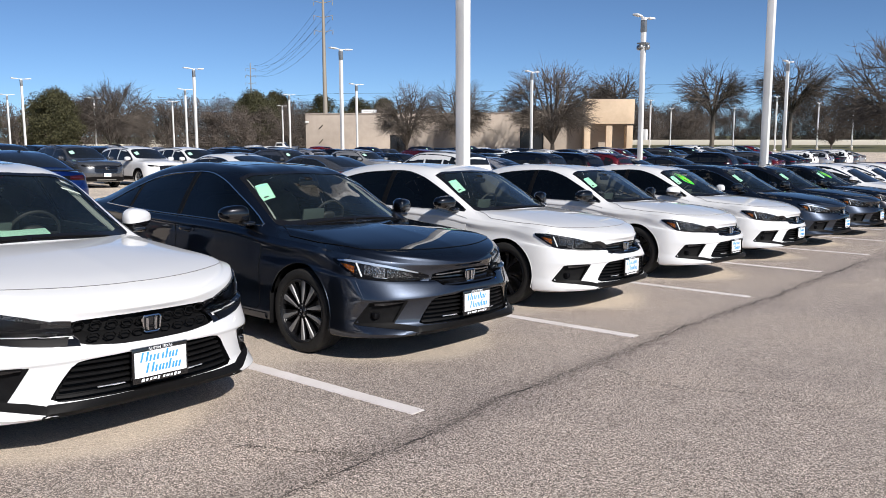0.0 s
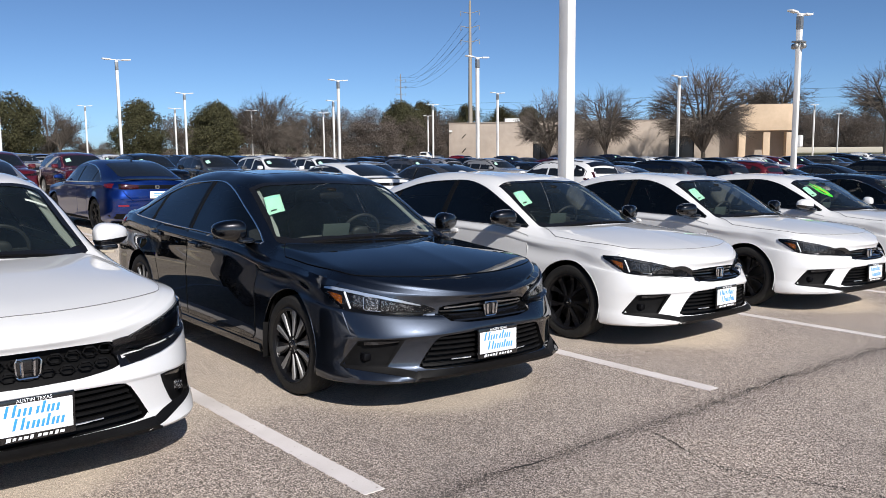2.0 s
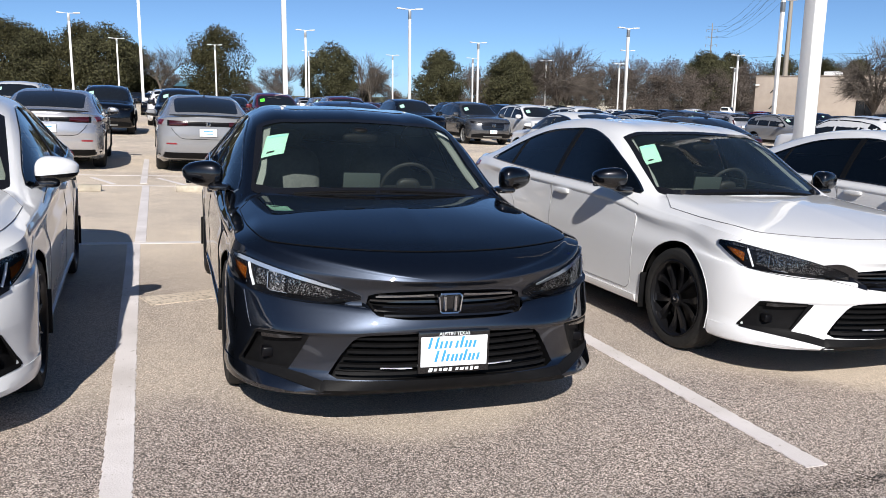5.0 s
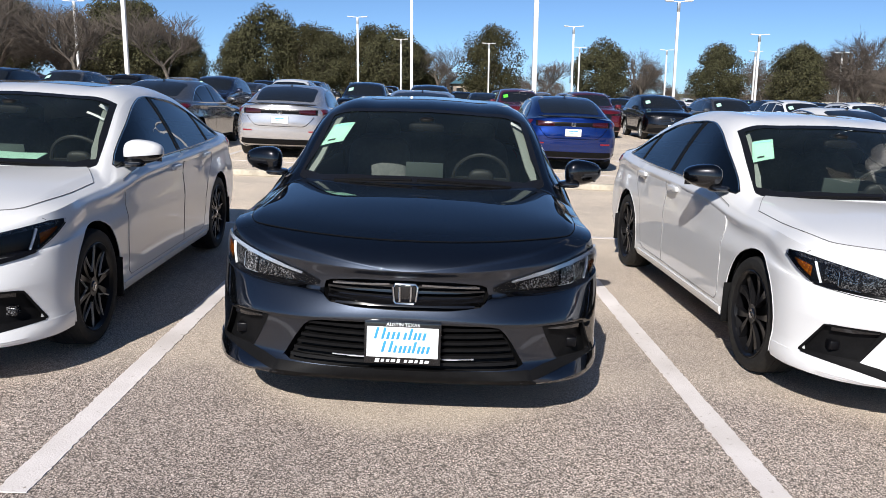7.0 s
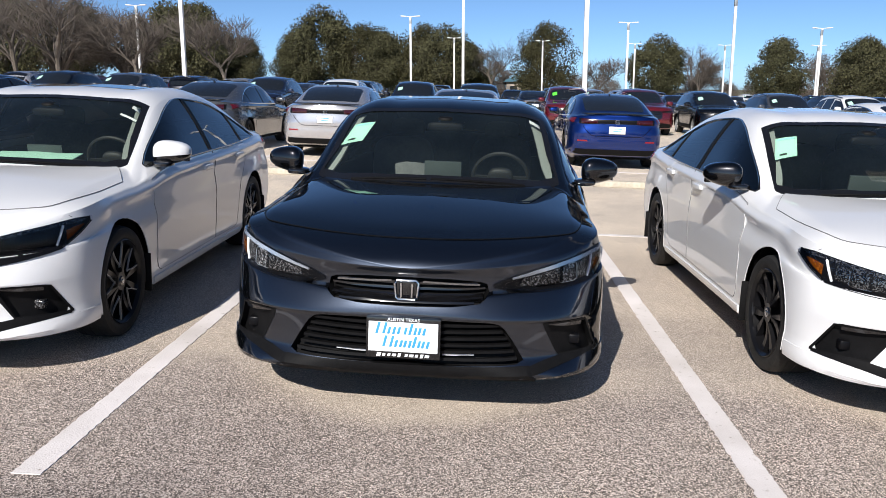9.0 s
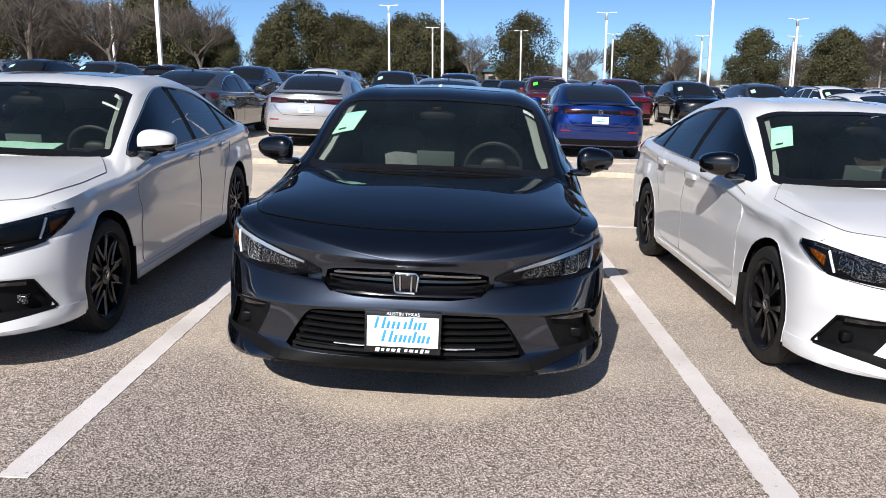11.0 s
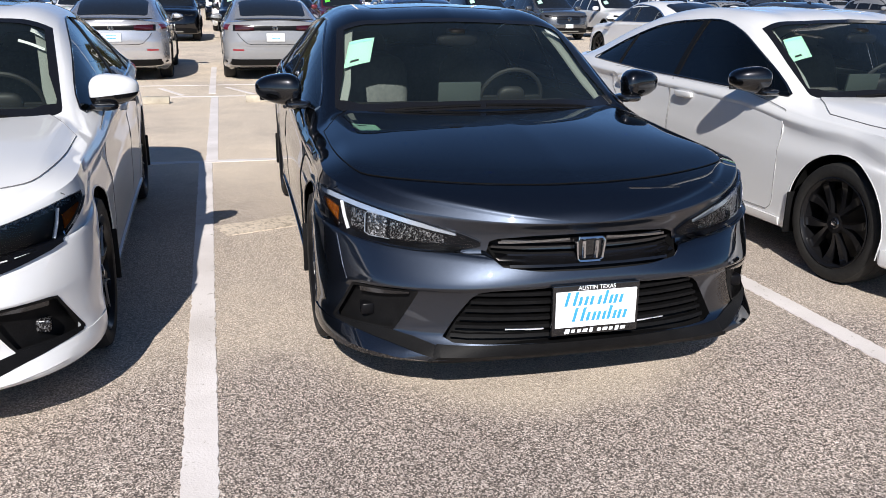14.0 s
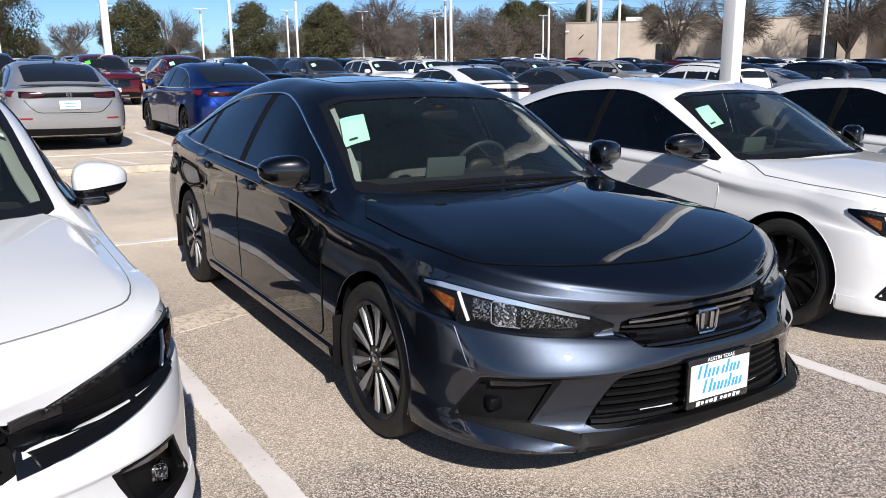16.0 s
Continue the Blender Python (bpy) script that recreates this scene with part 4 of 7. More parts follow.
            part("fog_lamp", superball((p.x - 0.021, (p.y - 0.021) * q, 0.362), (0.026, 0.026, 0.024), 0.35), REFLECTOR if face == "mesh" else LAMP_BLACK, vt)
        # tail lamp
        tl = part("tail_light", s.patch("rear", [(0.36, 0.872, 0.932), (0.50, 0.866, 0.940), (0.66, 0.862, 0.944)], 0.013, 0.02, 10, 4, flip), LAMP_RED, root, "dark red tail light")
        part("tail_light_side", s.patch("side", [(-2.17, 0.87, 0.955), (-2.05, 0.875, 0.955), (-1.92, 0.91, 0.945)], 0.007, 0.02, 6, 4, flip), LAMP_SIDE, tl)
        part("bumper_reflector", s.patch("rear", [(0.54, 0.525, 0.55), (0.72, 0.525, 0.55)], 0.006, 0.008, 4, 2, flip), REFLEX_RED, root)
        if detail > 1:
            for r in (FX, RX):
                part("mud_flap", box(r - 0.345, 0.83 * q, 0.30, 0.012, 0.17, 0.24, 0.005), PLASTIC, root)
    # glass
    if open_cabin:
        part("windshield", s.patch("plan", shade(SCREEN_IN, 0.004, 0.004), -0.003, 0.004, 26, 12), WINDSHIELD, root, "clear windshield with dark border")
        inner = [(a * 0.95, l + 0.05, h - 0.06) for a, l, h in SCREEN_IN]
        inner[0], inner[-1] = (-0.698, 0.800, 0.822), (0.698, 0.800, 0.822)
        part("windshield_border", s.ring("plan", SCREEN_IN, inner, 0.0015), FRIT, root)
        part("rear_window", s.patch("plan", shade(BACKLIGHT, 0.004, 0.004), -0.003, 0.004, 14, 8), TINTED, root)
        part("rear_window_border", s.ring("plan", BACKLIGHT, [(a * 0.93, l + 0.04, h - 0.04) for a, l, h in BACKLIGHT], 0.0015), FRIT, root)
        for y0, y1 in ((0.52, -0.02), (-0.05, -0.50)):
            pts = []
            for k in range(9):
                y = y0 + (y1 - y0) * k / 8
                p, n = s.at("plan", y, float(np.interp(abs(y), [0, 0.3, 0.5], [1.068, 1.04, 0.99])) - 0.01)
                pts.append(p + n * 0.006)
            part("wiper", tube(pts, 0.006, 5), PLASTIC, root)
    else:
        part("windshield", s.patch("plan", SCREEN_IN, 0.003, 0.01, 16, 8), FAR_GLASS, root, "dark windshield")
        part("rear_window", s.patch("plan", BACKLIGHT, 0.003, 0.01, 12, 6), FAR_GLASS, root, "dark rear window")
    part("sunroof", s.patch("plan", [(-0.40, -0.62, -0.08), (0.40, -0.62, -0.08)], 0.003, 0.01, 10, 8), GLOSS_BLACK, root) if color != PAINT_WHITE or hatch else None
    if detail > 1:
        part("roof_antenna", moved(superball((0, 0, 0), (0.09, 0.018, 0.035), 0.9), Matrix.Translation((-0.95, 0, 1.385)) @ Matrix.Rotation(0.15, 4, "Y")), color, root)
    # nose
    if open_cabin:
        gr = part("grille", s.recess("front", grille, 0.045), PLASTIC, root, "black slatted upper grille")
        if face == "mesh":
            for i in range(13):
                for j in range(2):
                    a = (i - 6) * 0.078 + (0.039 if j else 0)
                    if abs(a) < 0.365:
                        p, n = s.at("front", a, 0.59 + j * 0.05)
                        part("mesh_cell", tube([(p.x - 0.012, a + 0.032 * math.cos(w), 0.580 + j * 0.048 + abs(a) * 0.035 + 0.020 * math.sin(w)) for w in np.linspace(0, 2 * math.pi, 7)[:-1]], 0.006, 4, True), PLASTIC, gr)
        else:
            for zz, half in ((0.575, 0.30), (0.597, 0.335), (0.619, 0.345), (0.641, 0.31)):
                part("grille_slat", s.patch("front", [(-half, zz - 0.004, zz + 0.004), (0, zz - 0.006, zz + 0.005), (half, zz - 0.004, zz + 0.004)], -0.010, 0.03, 16, 2), GLOSS_BLACK, gr)
            for q in (False, True):
                part("grille_trim", s.patch("front", [(0.07, 0.644, 0.652), (0.32, 0.632, 0.640)], -0.004, 0.012, 12, 2, q), DARK_CHROME if color == PAINT_METEOR else GLOSS_BLACK, gr)
        lo = part("lower_grille", s.recess("front", mouth, 0.05), PLASTIC, root, "black slatted lower grille")
        for k in range(6):
            zz = 0.318 + k * 0.030
            half = float(np.interp(zz, [0.30, 0.40, 0.48], [0.525, 0.472, 0.42])) - 0.015
            part("grille_slat", s.patch("front", [(-half, zz - 0.005, zz + 0.006), (0, zz - 0.006, zz + 0.007), (half, zz - 0.005, zz + 0.006)], -0.012, 0.035, 18, 2), PLASTIC, lo)
        for a0, a1 in ((-0.31, -0.17), (0.17, 0.31)):
            part("grille_bracket", s.patch("front", [(a0, 0.334, 0.347), (a1, 0.334, 0.348)], -0.022, 0.01, 6, 2), BRACKET, lo, "pale bracket behind the slats")
        for q in (False, True):
            part("vent_band", s.patch("corner", [(-1.255, 0.244, 0.274), (-1.208, 0.252, 0.285), (-1.12, 0.267, 0.303), (-1.03, 0.278, 0.314), (-0.90, 0.288, 0.308), (-0.765, 0.296, 0.304)], 0.004, 0.02, 16, 2, q), PLASTIC, root, "black band running from the vent to the lower lip")
            part("bumper_blade", s.patch("corner", [(-1.262, 0.236, 0.243), (-1.12, 0.230, 0.265), (-0.98, 0.222, 0.279), (-0.82, 0.216, 0.290), (-0.585, 0.212, 0.290)], 0.005, 0.020, 16, 3, q), color, root)
            if color != PAINT_METEOR:
                link = [(0.385, 0.556, 0.668), (0.42, 0.558, 0.672), (0.46, 0.560, 0.674), (0.51, 0.566, 0.660)] if face == "mesh" else [(0.325, 0.562, 0.655), (0.36, 0.572, 0.674), (0.40, 0.583, 0.688), (0.44, 0.592, 0.690), (0.50, 0.604, 0.680)]
                part("lamp_link", s.patch("front", link, 0.005 if face == "mesh" else 0.0025, 0.006, 16, 4, q), GLOSS_BLACK, root, "gloss black band between grille and headlight")
            part("panel_gap", s.edge("corner", None, 0.0010, 0.0018, 4, False, q, [(-0.726, 0.782), (-0.708, 0.772)]), seam, root)
            if color == PAINT_METEOR:
                part("corner_crease", s.edge("corner", None, -0.0015, 0.0032, 6, False, q, [(-0.757, 0.618), (-0.778, 0.572), (-0.805, 0.515), (-0.832, 0.468)]), color, root)
        part("front_lip", s.patch("front", [(-0.58, 0.236, 0.243), (-0.545, 0.236, 0.286), (-0.3, 0.238, 0.291), (0, 0.239, 0.292), (0.3, 0.238, 0.291), (0.545, 0.236, 0.286), (0.58, 0.236, 0.243)], 0.010, 0.04, 26, 3), PLASTIC, root, "black lower front lip")
    else:
        part("grille", s.patch("front", grille, 0.004, 0.01, 10, 3), GLOSS_BLACK, root)
        part("lower_grille", s.patch("front", mouth, 0.004, 0.01, 12, 4), PLASTIC, root)
    p, n = s.at("front", 0, 0.61)
    emblem(root, p.x + 0.006, 0.612)
    p, n = s.at("front", 0, 0.42)
    plate(root, p.x + 0.022, 0.418, -0.02, detail=detail)
    # tail
    part("tail_bar", s.patch("rear", [(-0.70, 0.852, 0.950), (-0.5, 0.850, 0.946), (-0.3, 0.864, 0.938), (0.3, 0.864, 0.938), (0.5, 0.850, 0.946), (0.70, 0.852, 0.950)], 0.007, 0.02, 22, 4), LAMP_BLACK, root, "black tail light bar")
    part("boot_panel", s.patch("rear", [(-0.56, 0.70, 0.845), (-0.48, 0.60, 0.845), (0, 0.595, 0.85), (0.48, 0.60, 0.845), (0.56, 0.70, 0.845)], 0.004, 0.012, 16, 5), color, root)
    part("rear_lower_bumper", s.patch("rear", [(-0.85, 0.335, 0.350), (-0.74, 0.285, 0.385), (-0.6, 0.275, 0.378), (0.6, 0.275, 0.378), (0.74, 0.285, 0.385), (0.85, 0.335, 0.350)], 0.01, 0.02, 16, 4), PLASTIC, root)
    p, n = s.at("rear", 0, 0.745)
    plate(root, p.x - 0.014, 0.745, 0.0, True, 1)
    p, n = s.at("rear", 0, 0.90)
    emblem(root, p.x - 0.008, 0.90, 0.08, True)
    if open_cabin:
        for y in (0.36, -0.36):
            seat(root, -0.22, y, SEAT)
        # Paler seat back: the sun on the seat is put into its colour.
        if sunlit_seats:
            part("seat_cover", superball((-0.33, -0.36, 0.88), (0.10, 0.225, 0.24), 0.5), SEAT_SUNLIT, root, "pale protective seat cover")
        part("rear_bench", join(superball((-1.0, 0, 0.52), (0.28, 0.62, 0.13), 0.4), moved(superball((0, 0, 0), (0.10, 0.62, 0.32), 0.4), Matrix.Translation((-1.28, 0, 0.80)) @ Matrix.Rotation(-0.4, 4, "Y"))), SEAT, root)
        part("dashboard", join(box(0.66, 0, 0.80, 0.66, 1.36, 0.22, 0.06, 3), box(0.95, 0, 0.86, 0.22, 1.2, 0.12, 0.03)), DASH, root)
        part("cabin_lining", join(box(-0.3, 0.79, 0.62, 2.2, 0.04, 0.58), box(-0.3, -0.79, 0.62, 2.2, 0.04, 0.58), box(-0.3, 0, 0.34, 2.4, 1.5, 0.03), box(-1.62, 0, 0.93, 0.5, 1.2, 0.03)), DASH, root)
        part("headliner", s.patch("plan", [(-0.53, -1.05, 0.20), (0.53, -1.05, 0.20)], -0.03, 0.005, 10, 10), LINING, root)
        dp = part("display", moved(box(0, 0, 0, 0.02, 0.24, 0.11, 0.008), Matrix.Translation((0.47, 0, 0.965)) @ Matrix.Rotation(0.2, 4, "Y")), SCREEN, root, "dashboard display under pale film")
        part("display_bar", moved(box(-0.012, 0, -0.02, 0.004, 0.09, 0.008), Matrix.Translation((0.49, 0, 0.965)) @ Matrix.Rotation(0.2, 4, "Y")), DASH, dp)
        wm = Matrix.Translation((0.24, 0.37, 0.90)) @ Matrix.Rotation(-1.15, 4, "Y")
        ring_pts = [(0.185 * math.cos(w), 0.185 * math.sin(w), 0) for w in np.linspace(0, 2 * math.pi, 29)[:-1]]
        st = part("steering_wheel", moved(tube(ring_pts, 0.013, 7, True), wm), DASH, root)
        part("steering_hub", moved(join(superball((0, 0, 0), (0.075, 0.085, 0.03), 0.7), box(0, 0.12, 0, 0.03, 0.12, 0.015), box(0, -0.12, 0, 0.03, 0.12, 0.015), box(-0.12, 0, 0, 0.12, 0.03, 0.015)), wm), DASH, st)
        part("inside_mirror", superball((0.40, 0, 1.235), (0.025, 0.115, 0.030), 0.6), PLASTIC, root)
        part("sensor_cover", superball((0.37, 0, 1.28), (0.06, 0.05, 0.02), 0.7), PLASTIC, root)
        for q in (False, True):
            part("pillar_lining", s.patch("plan", [(0.558, 0.245, 0.26), (0.595, 0.26, 0.47), (0.632, 0.32, 0.70), (0.672, 0.55, 0.84), (0.695, 0.74, 0.85)], -0.035, 0.01, 8, 4, q), LINING, root, "pale pillar lining")
        # papers in the windshield
        lb = part("window_label", s.patch("top", [(0.405, -0.590, -0.455), (0.590, -0.648, -0.510)], -0.010, 0.001, 5, 5), STICKER, root, "pale green price label behind the windshield")
        part("label_print", s.patch("top", [(0.552, -0.606, -0.560), (0.566, -0.610, -0.564)], -0.0075, 0.001, 3, 2), INK, lb)
        part("label_band", s.patch("top", [(0.415, -0.585, -0.470), (0.429, -0.590, -0.474)], -0.0075, 0.001, 3, 2), STICKER_BAND, lb)
        part("paper_tag", s.patch("plan", [(0.545, 0.30, 0.335), (0.615, 0.33, 0.365)], -0.009, 0.001, 4, 2), PAPER, root, "small white tag behind the windshield")
        if papers:
            part("paper_tag", s.patch("plan", [(0.50, 0.41, 0.43), (0.62, 0.44, 0.46)], -0.009, 0.001, 4, 2), PAPER, root)
            part("dash_papers", join(moved(box(0, 0, 0, 0.24, 0.40, 0.008, 0.002), pose(0.60, -0.06, 0.938, 0, 14, 10)), moved(box(0, 0, 0, 0.2, 0.30, 0.006, 0.002), pose(0.64, 0.14, 0.945, 2, 14, -8))), STICKER, root, "pale papers lying on the dashboard")
        if neon:
            nn = part("sale_sign", s.patch("plan", [(-0.385, 0.52, 0.60), (-0.355, 0.36, 0.64), (-0.325, 0.49, 0.69), (-0.285, 0.335, 0.71), (-0.25, 0.48, 0.68), (-0.215, 0.37, 0.62), (-0.19, 0.50, 0.56)], -0.011, 0.001, 13, 5), NEON, root, "neon green sale sign behind the windshield")
            part("sign_figure", s.patch("plan", [(-0.338, 0.53, 0.61), (-0.312, 0.53, 0.62)], -0.008, 0.001, 3, 3), INK, nn)
            part("sign_figure", s.patch("plan", [(-0.292, 0.42, 0.64), (-0.268, 0.42, 0.64)], -0.008, 0.001, 3, 3), YELLOW, nn)
    return root


SUV_DLO = [(-2.02, 1.12, 1.27), (-1.85, 1.10, 1.37), (-1.6, 1.10, 1.45), (-1.1, 1.09, 1.515), (-0.4, 1.08, 1.535), (0.0, 1.075, 1.515), (0.25, 1.07, 1.43), (0.55, 1.065, 1.26), (0.82, 1.06, 1.075)]
SUV_SCREEN = [(-0.70, 0.66, 0.86), (-0.67, 0.42, 0.90), (-0.62, 0.28, 0.95), (-0.5, 0.24, 1.0), (-0.3, 0.26, 1.07), (0.0, 0.28, 1.11), (0.3, 0.26, 1.07), (0.5, 0.24, 1.0), (0.62, 0.28, 0.95), (0.67, 0.42, 0.90), (0.70, 0.66, 0.86)]


def suv(name, label, color, group="", neon=False, detail=1):
    """A compact sport utility car, nose to +x."""
    root = thing(name, label, "car", group)
    s = Shell(suv_rows(), int(74 * FINE), int(30 * FINE))
    FX, RX = 1.36, -1.34
    for r in (FX, RX):
        s.cut("side", arch(r, 0.36, 0.40), True)
    part("body", s.bm, color, root, sharp=50)
    part("underbody", join(box(0, 0, 0.33, 4.1, 1.34, 0.18, 0.03), box(0, 0, 0.35, 1.9, 1.7, 0.2, 0.03)), UNDER, root)
    for r in (FX, RX):
        for q in (1, -1):
            well = [(r + 0.41 * math.cos(w), 0.36 + 0.41 * math.sin(w)) for w in np.linspace(-0.3, math.pi + 0.3, 12)]
            part("wheel_well", ([(x, 0.90 * q, z) for x, z in well] + [(x, 0.52 * q, z) for x, z in well], [(i, i + 1, i + 13, i + 12) for i in range(11)] + [tuple(range(12, 24))]), UNDER, root)
            wheel("touring", r, q, root, 1, 1.09)
    for flip in (False, True):
        q = -1 if flip else 1
        for r in (FX, RX):
            part("arch_cladding", s.edge("side", None, 0.003, 0.024, 5, False, flip, [(r + 0.41 * math.cos(w), 0.36 + 0.41 * math.sin(w)) for w in np.linspace(0.05, math.pi - 0.05, 12)]), PLASTIC, root)
        part("sill_cladding", s.patch("side", [(-0.93, 0.28, 0.42), (0.95, 0.28, 0.42)], 0.008, 0.02, 8, 3, flip), PLASTIC, root)
        for nm, spec, win in (("front_door", [(-0.36, 0.44, 1.06), (0.5, 0.44, 1.045), (0.90, 0.5, 1.03)], (-0.33, 0.82)), ("rear_door", [(-1.25, 0.82, 1.075), (-1.02, 0.70, 1.07), (-0.93, 0.44, 1.07), (-0.375, 0.44, 1.06)], (-1.18, -0.40))):
            d = part(nm, s.patch("side", spec, 0.003, 0.012, 10, 6, flip), color, root)
            part("side_window", s.patch("side", shade(clip_region(SUV_DLO, *win), 0.004, 0.006), 0.003, 0.008, 8, 5, flip), FAR_GLASS, d, "dark tinted side window")
        part("quarter_window", s.patch("side", shade(clip_region(SUV_DLO, -1.98, -1.24), 0.006, 0.006), 0.003, 0.008, 6, 4, flip), FAR_GLASS, root, "dark tinted quarter window")
        part("window_moulding", s.edge("side", SUV_DLO, 0.002, 0.011, 5, True, flip), GLOSS_BLACK, root)
        part("roof_rail", s.edge("side", None, 0.03, 0.016, 5, False, flip, [(0.1, 1.54), (-0.5, 1.605), (-1.2, 1.595), (-1.7, 1.555)]), GLOSS_BLACK, root)
        mr = part("door_mirror", superball((0.70, 1.02 * q, 1.15), (0.085, 0.125, 0.085), 0.65), color, root)
        part("mirror_foot", superball((0.73, 0.93 * q, 1.075), (0.07, 0.07, 0.03), 0.7), GLOSS_BLACK, mr)
        hl = part("headlight", s.patch("front", [(0.42, 0.845, 0.875), (0.6, 0.835, 0.895), (0.78, 0.84, 0.915), (0.85, 0.86, 0.92)], 0.004, 0.012, 10, 4, flip), LAMP_BLACK, root, "dark-housed headlight")
        part("light_guide", s.patch("front", [(0.48, 0.872, 0.88), (0.78, 0.898, 0.908)], 0.009, 0.008, 8, 2, flip), DIM, hl)
        part("reflector", s.patch("front", [(0.62, 0.845, 0.875), (0.74, 0.85, 0.88)], 0.008, 0.008, 4, 2, flip), REFLECTOR, hl)
        tl = part("tail_light", s.patch("rear", [(0.60, 0.90, 1.25), (0.68, 0.90, 1.24)], 0.008, 0.02, 4, 6, flip), LAMP_RED, root, "upright red tail light")
        part("tail_light_side", s.patch("side", [(-2.30, 0.92, 1.04), (-2.16, 0.96, 1.05), (-2.0, 1.0, 1.05)], 0.007, 0.02, 5, 3, flip), LAMP_RED, tl)
    part("hood", s.patch("plan", [(-0.70, 1.0, 1.55), (-0.55, 1.08, 1.98), (0, 1.16, 2.13), (0.55, 1.08, 1.98), (0.70, 1.0, 1.55)], 0.004, 0.015, 16, 8), color, root)
    part("windshield", s.patch("plan", SUV_SCREEN, 0.003, 0.01, 16, 8), FAR_GLASS, root, "dark windshield")
    part("window_label", s.patch("plan", [(-0.60, 0.48, 0.68), (-0.43, 0.45, 0.66)], 0.008, 0.004, 4, 4), STICKER if not neon else NEON, root, "price label in the windshield")
    part("rear_window", s.patch("rear", [(-0.58, 1.20, 1.40), (-0.5, 1.19, 1.52), (0.5, 1.19, 1.52), (0.58, 1.20, 1.40)], 0.006, 0.012, 10, 5), FAR_GLASS, root, "dark rear window")
    part("roof_spoiler", s.patch("plan", [(-0.60, -2.08, -1.86), (0.60, -2.08, -1.86)], 0.02, 0.03, 8, 3), GLOSS_BLACK, root)
    g = part("grille", s.patch("front", [(-0.47, 0.66, 0.86), (-0.40, 0.60, 0.885), (0, 0.585, 0.895), (0.40, 0.60, 0.885), (0.47, 0.66, 0.86)], 0.006, 0.012, 14, 4), GLOSS_BLACK, root)
    for zz in (0.65, 0.71, 0.77, 0.83):
        part("grille_slat", s.patch("front", [(-0.42, zz - 0.008, zz + 0.008), (0.42, zz - 0.008, zz + 0.008)], 0.016, 0.012, 10, 2), PLASTIC, g)
    part("lower_bumper", s.patch("front", [(-0.82, 0.29, 0.42), (-0.5, 0.29, 0.46), (0.5, 0.29, 0.46), (0.82, 0.29, 0.42)], 0.008, 0.02, 14, 4), PLASTIC, root)
    part("skid_trim", s.patch("front", [(-0.4, 0.32, 0.36), (0.4, 0.32, 0.36)], 0.016, 0.02, 8, 2), STEEL, root)
    part("rear_lower_bumper", s.patch("rear", [(-0.82, 0.34, 0.50), (0.82, 0.34, 0.50)], 0.008, 0.02, 12, 4), PLASTIC, root)
    p, n = s.at("front", 0, 0.76)
    emblem(root, p.x + 0.018, 0.78, 0.14)
    p, n = s.at("front", 0, 0.52)
    plate(root, p.x + 0.02, 0.52, 0.0, detail=1)
    p, n = s.at("rear", 0, 0.88)
    plate(root, p.x - 0.014, 0.88, 0.0, True, 1)
    return root

# ---- ground ----
def height(y):
    """The lot falls gently towards +y and levels out at both ends."""
    return -1.3 * math.tanh((y - 4.8) / 40.0)


def slope(y):
    return -1.3 / 40.0 / math.cosh((y - 4.8) / 40.0) ** 2


def stand(x, y, yaw=0.0, lift=0.0):
    """The pose of a thing that stands on the lot at (x, y), turned by yaw and tilted with the ground."""
    return Matrix.Translation((x, y, height(y) + lift)) @ Matrix.Rotation(math.atan(slope(y)), 4, "X") @ Matrix.Rotation(radians(yaw), 4, "Z")


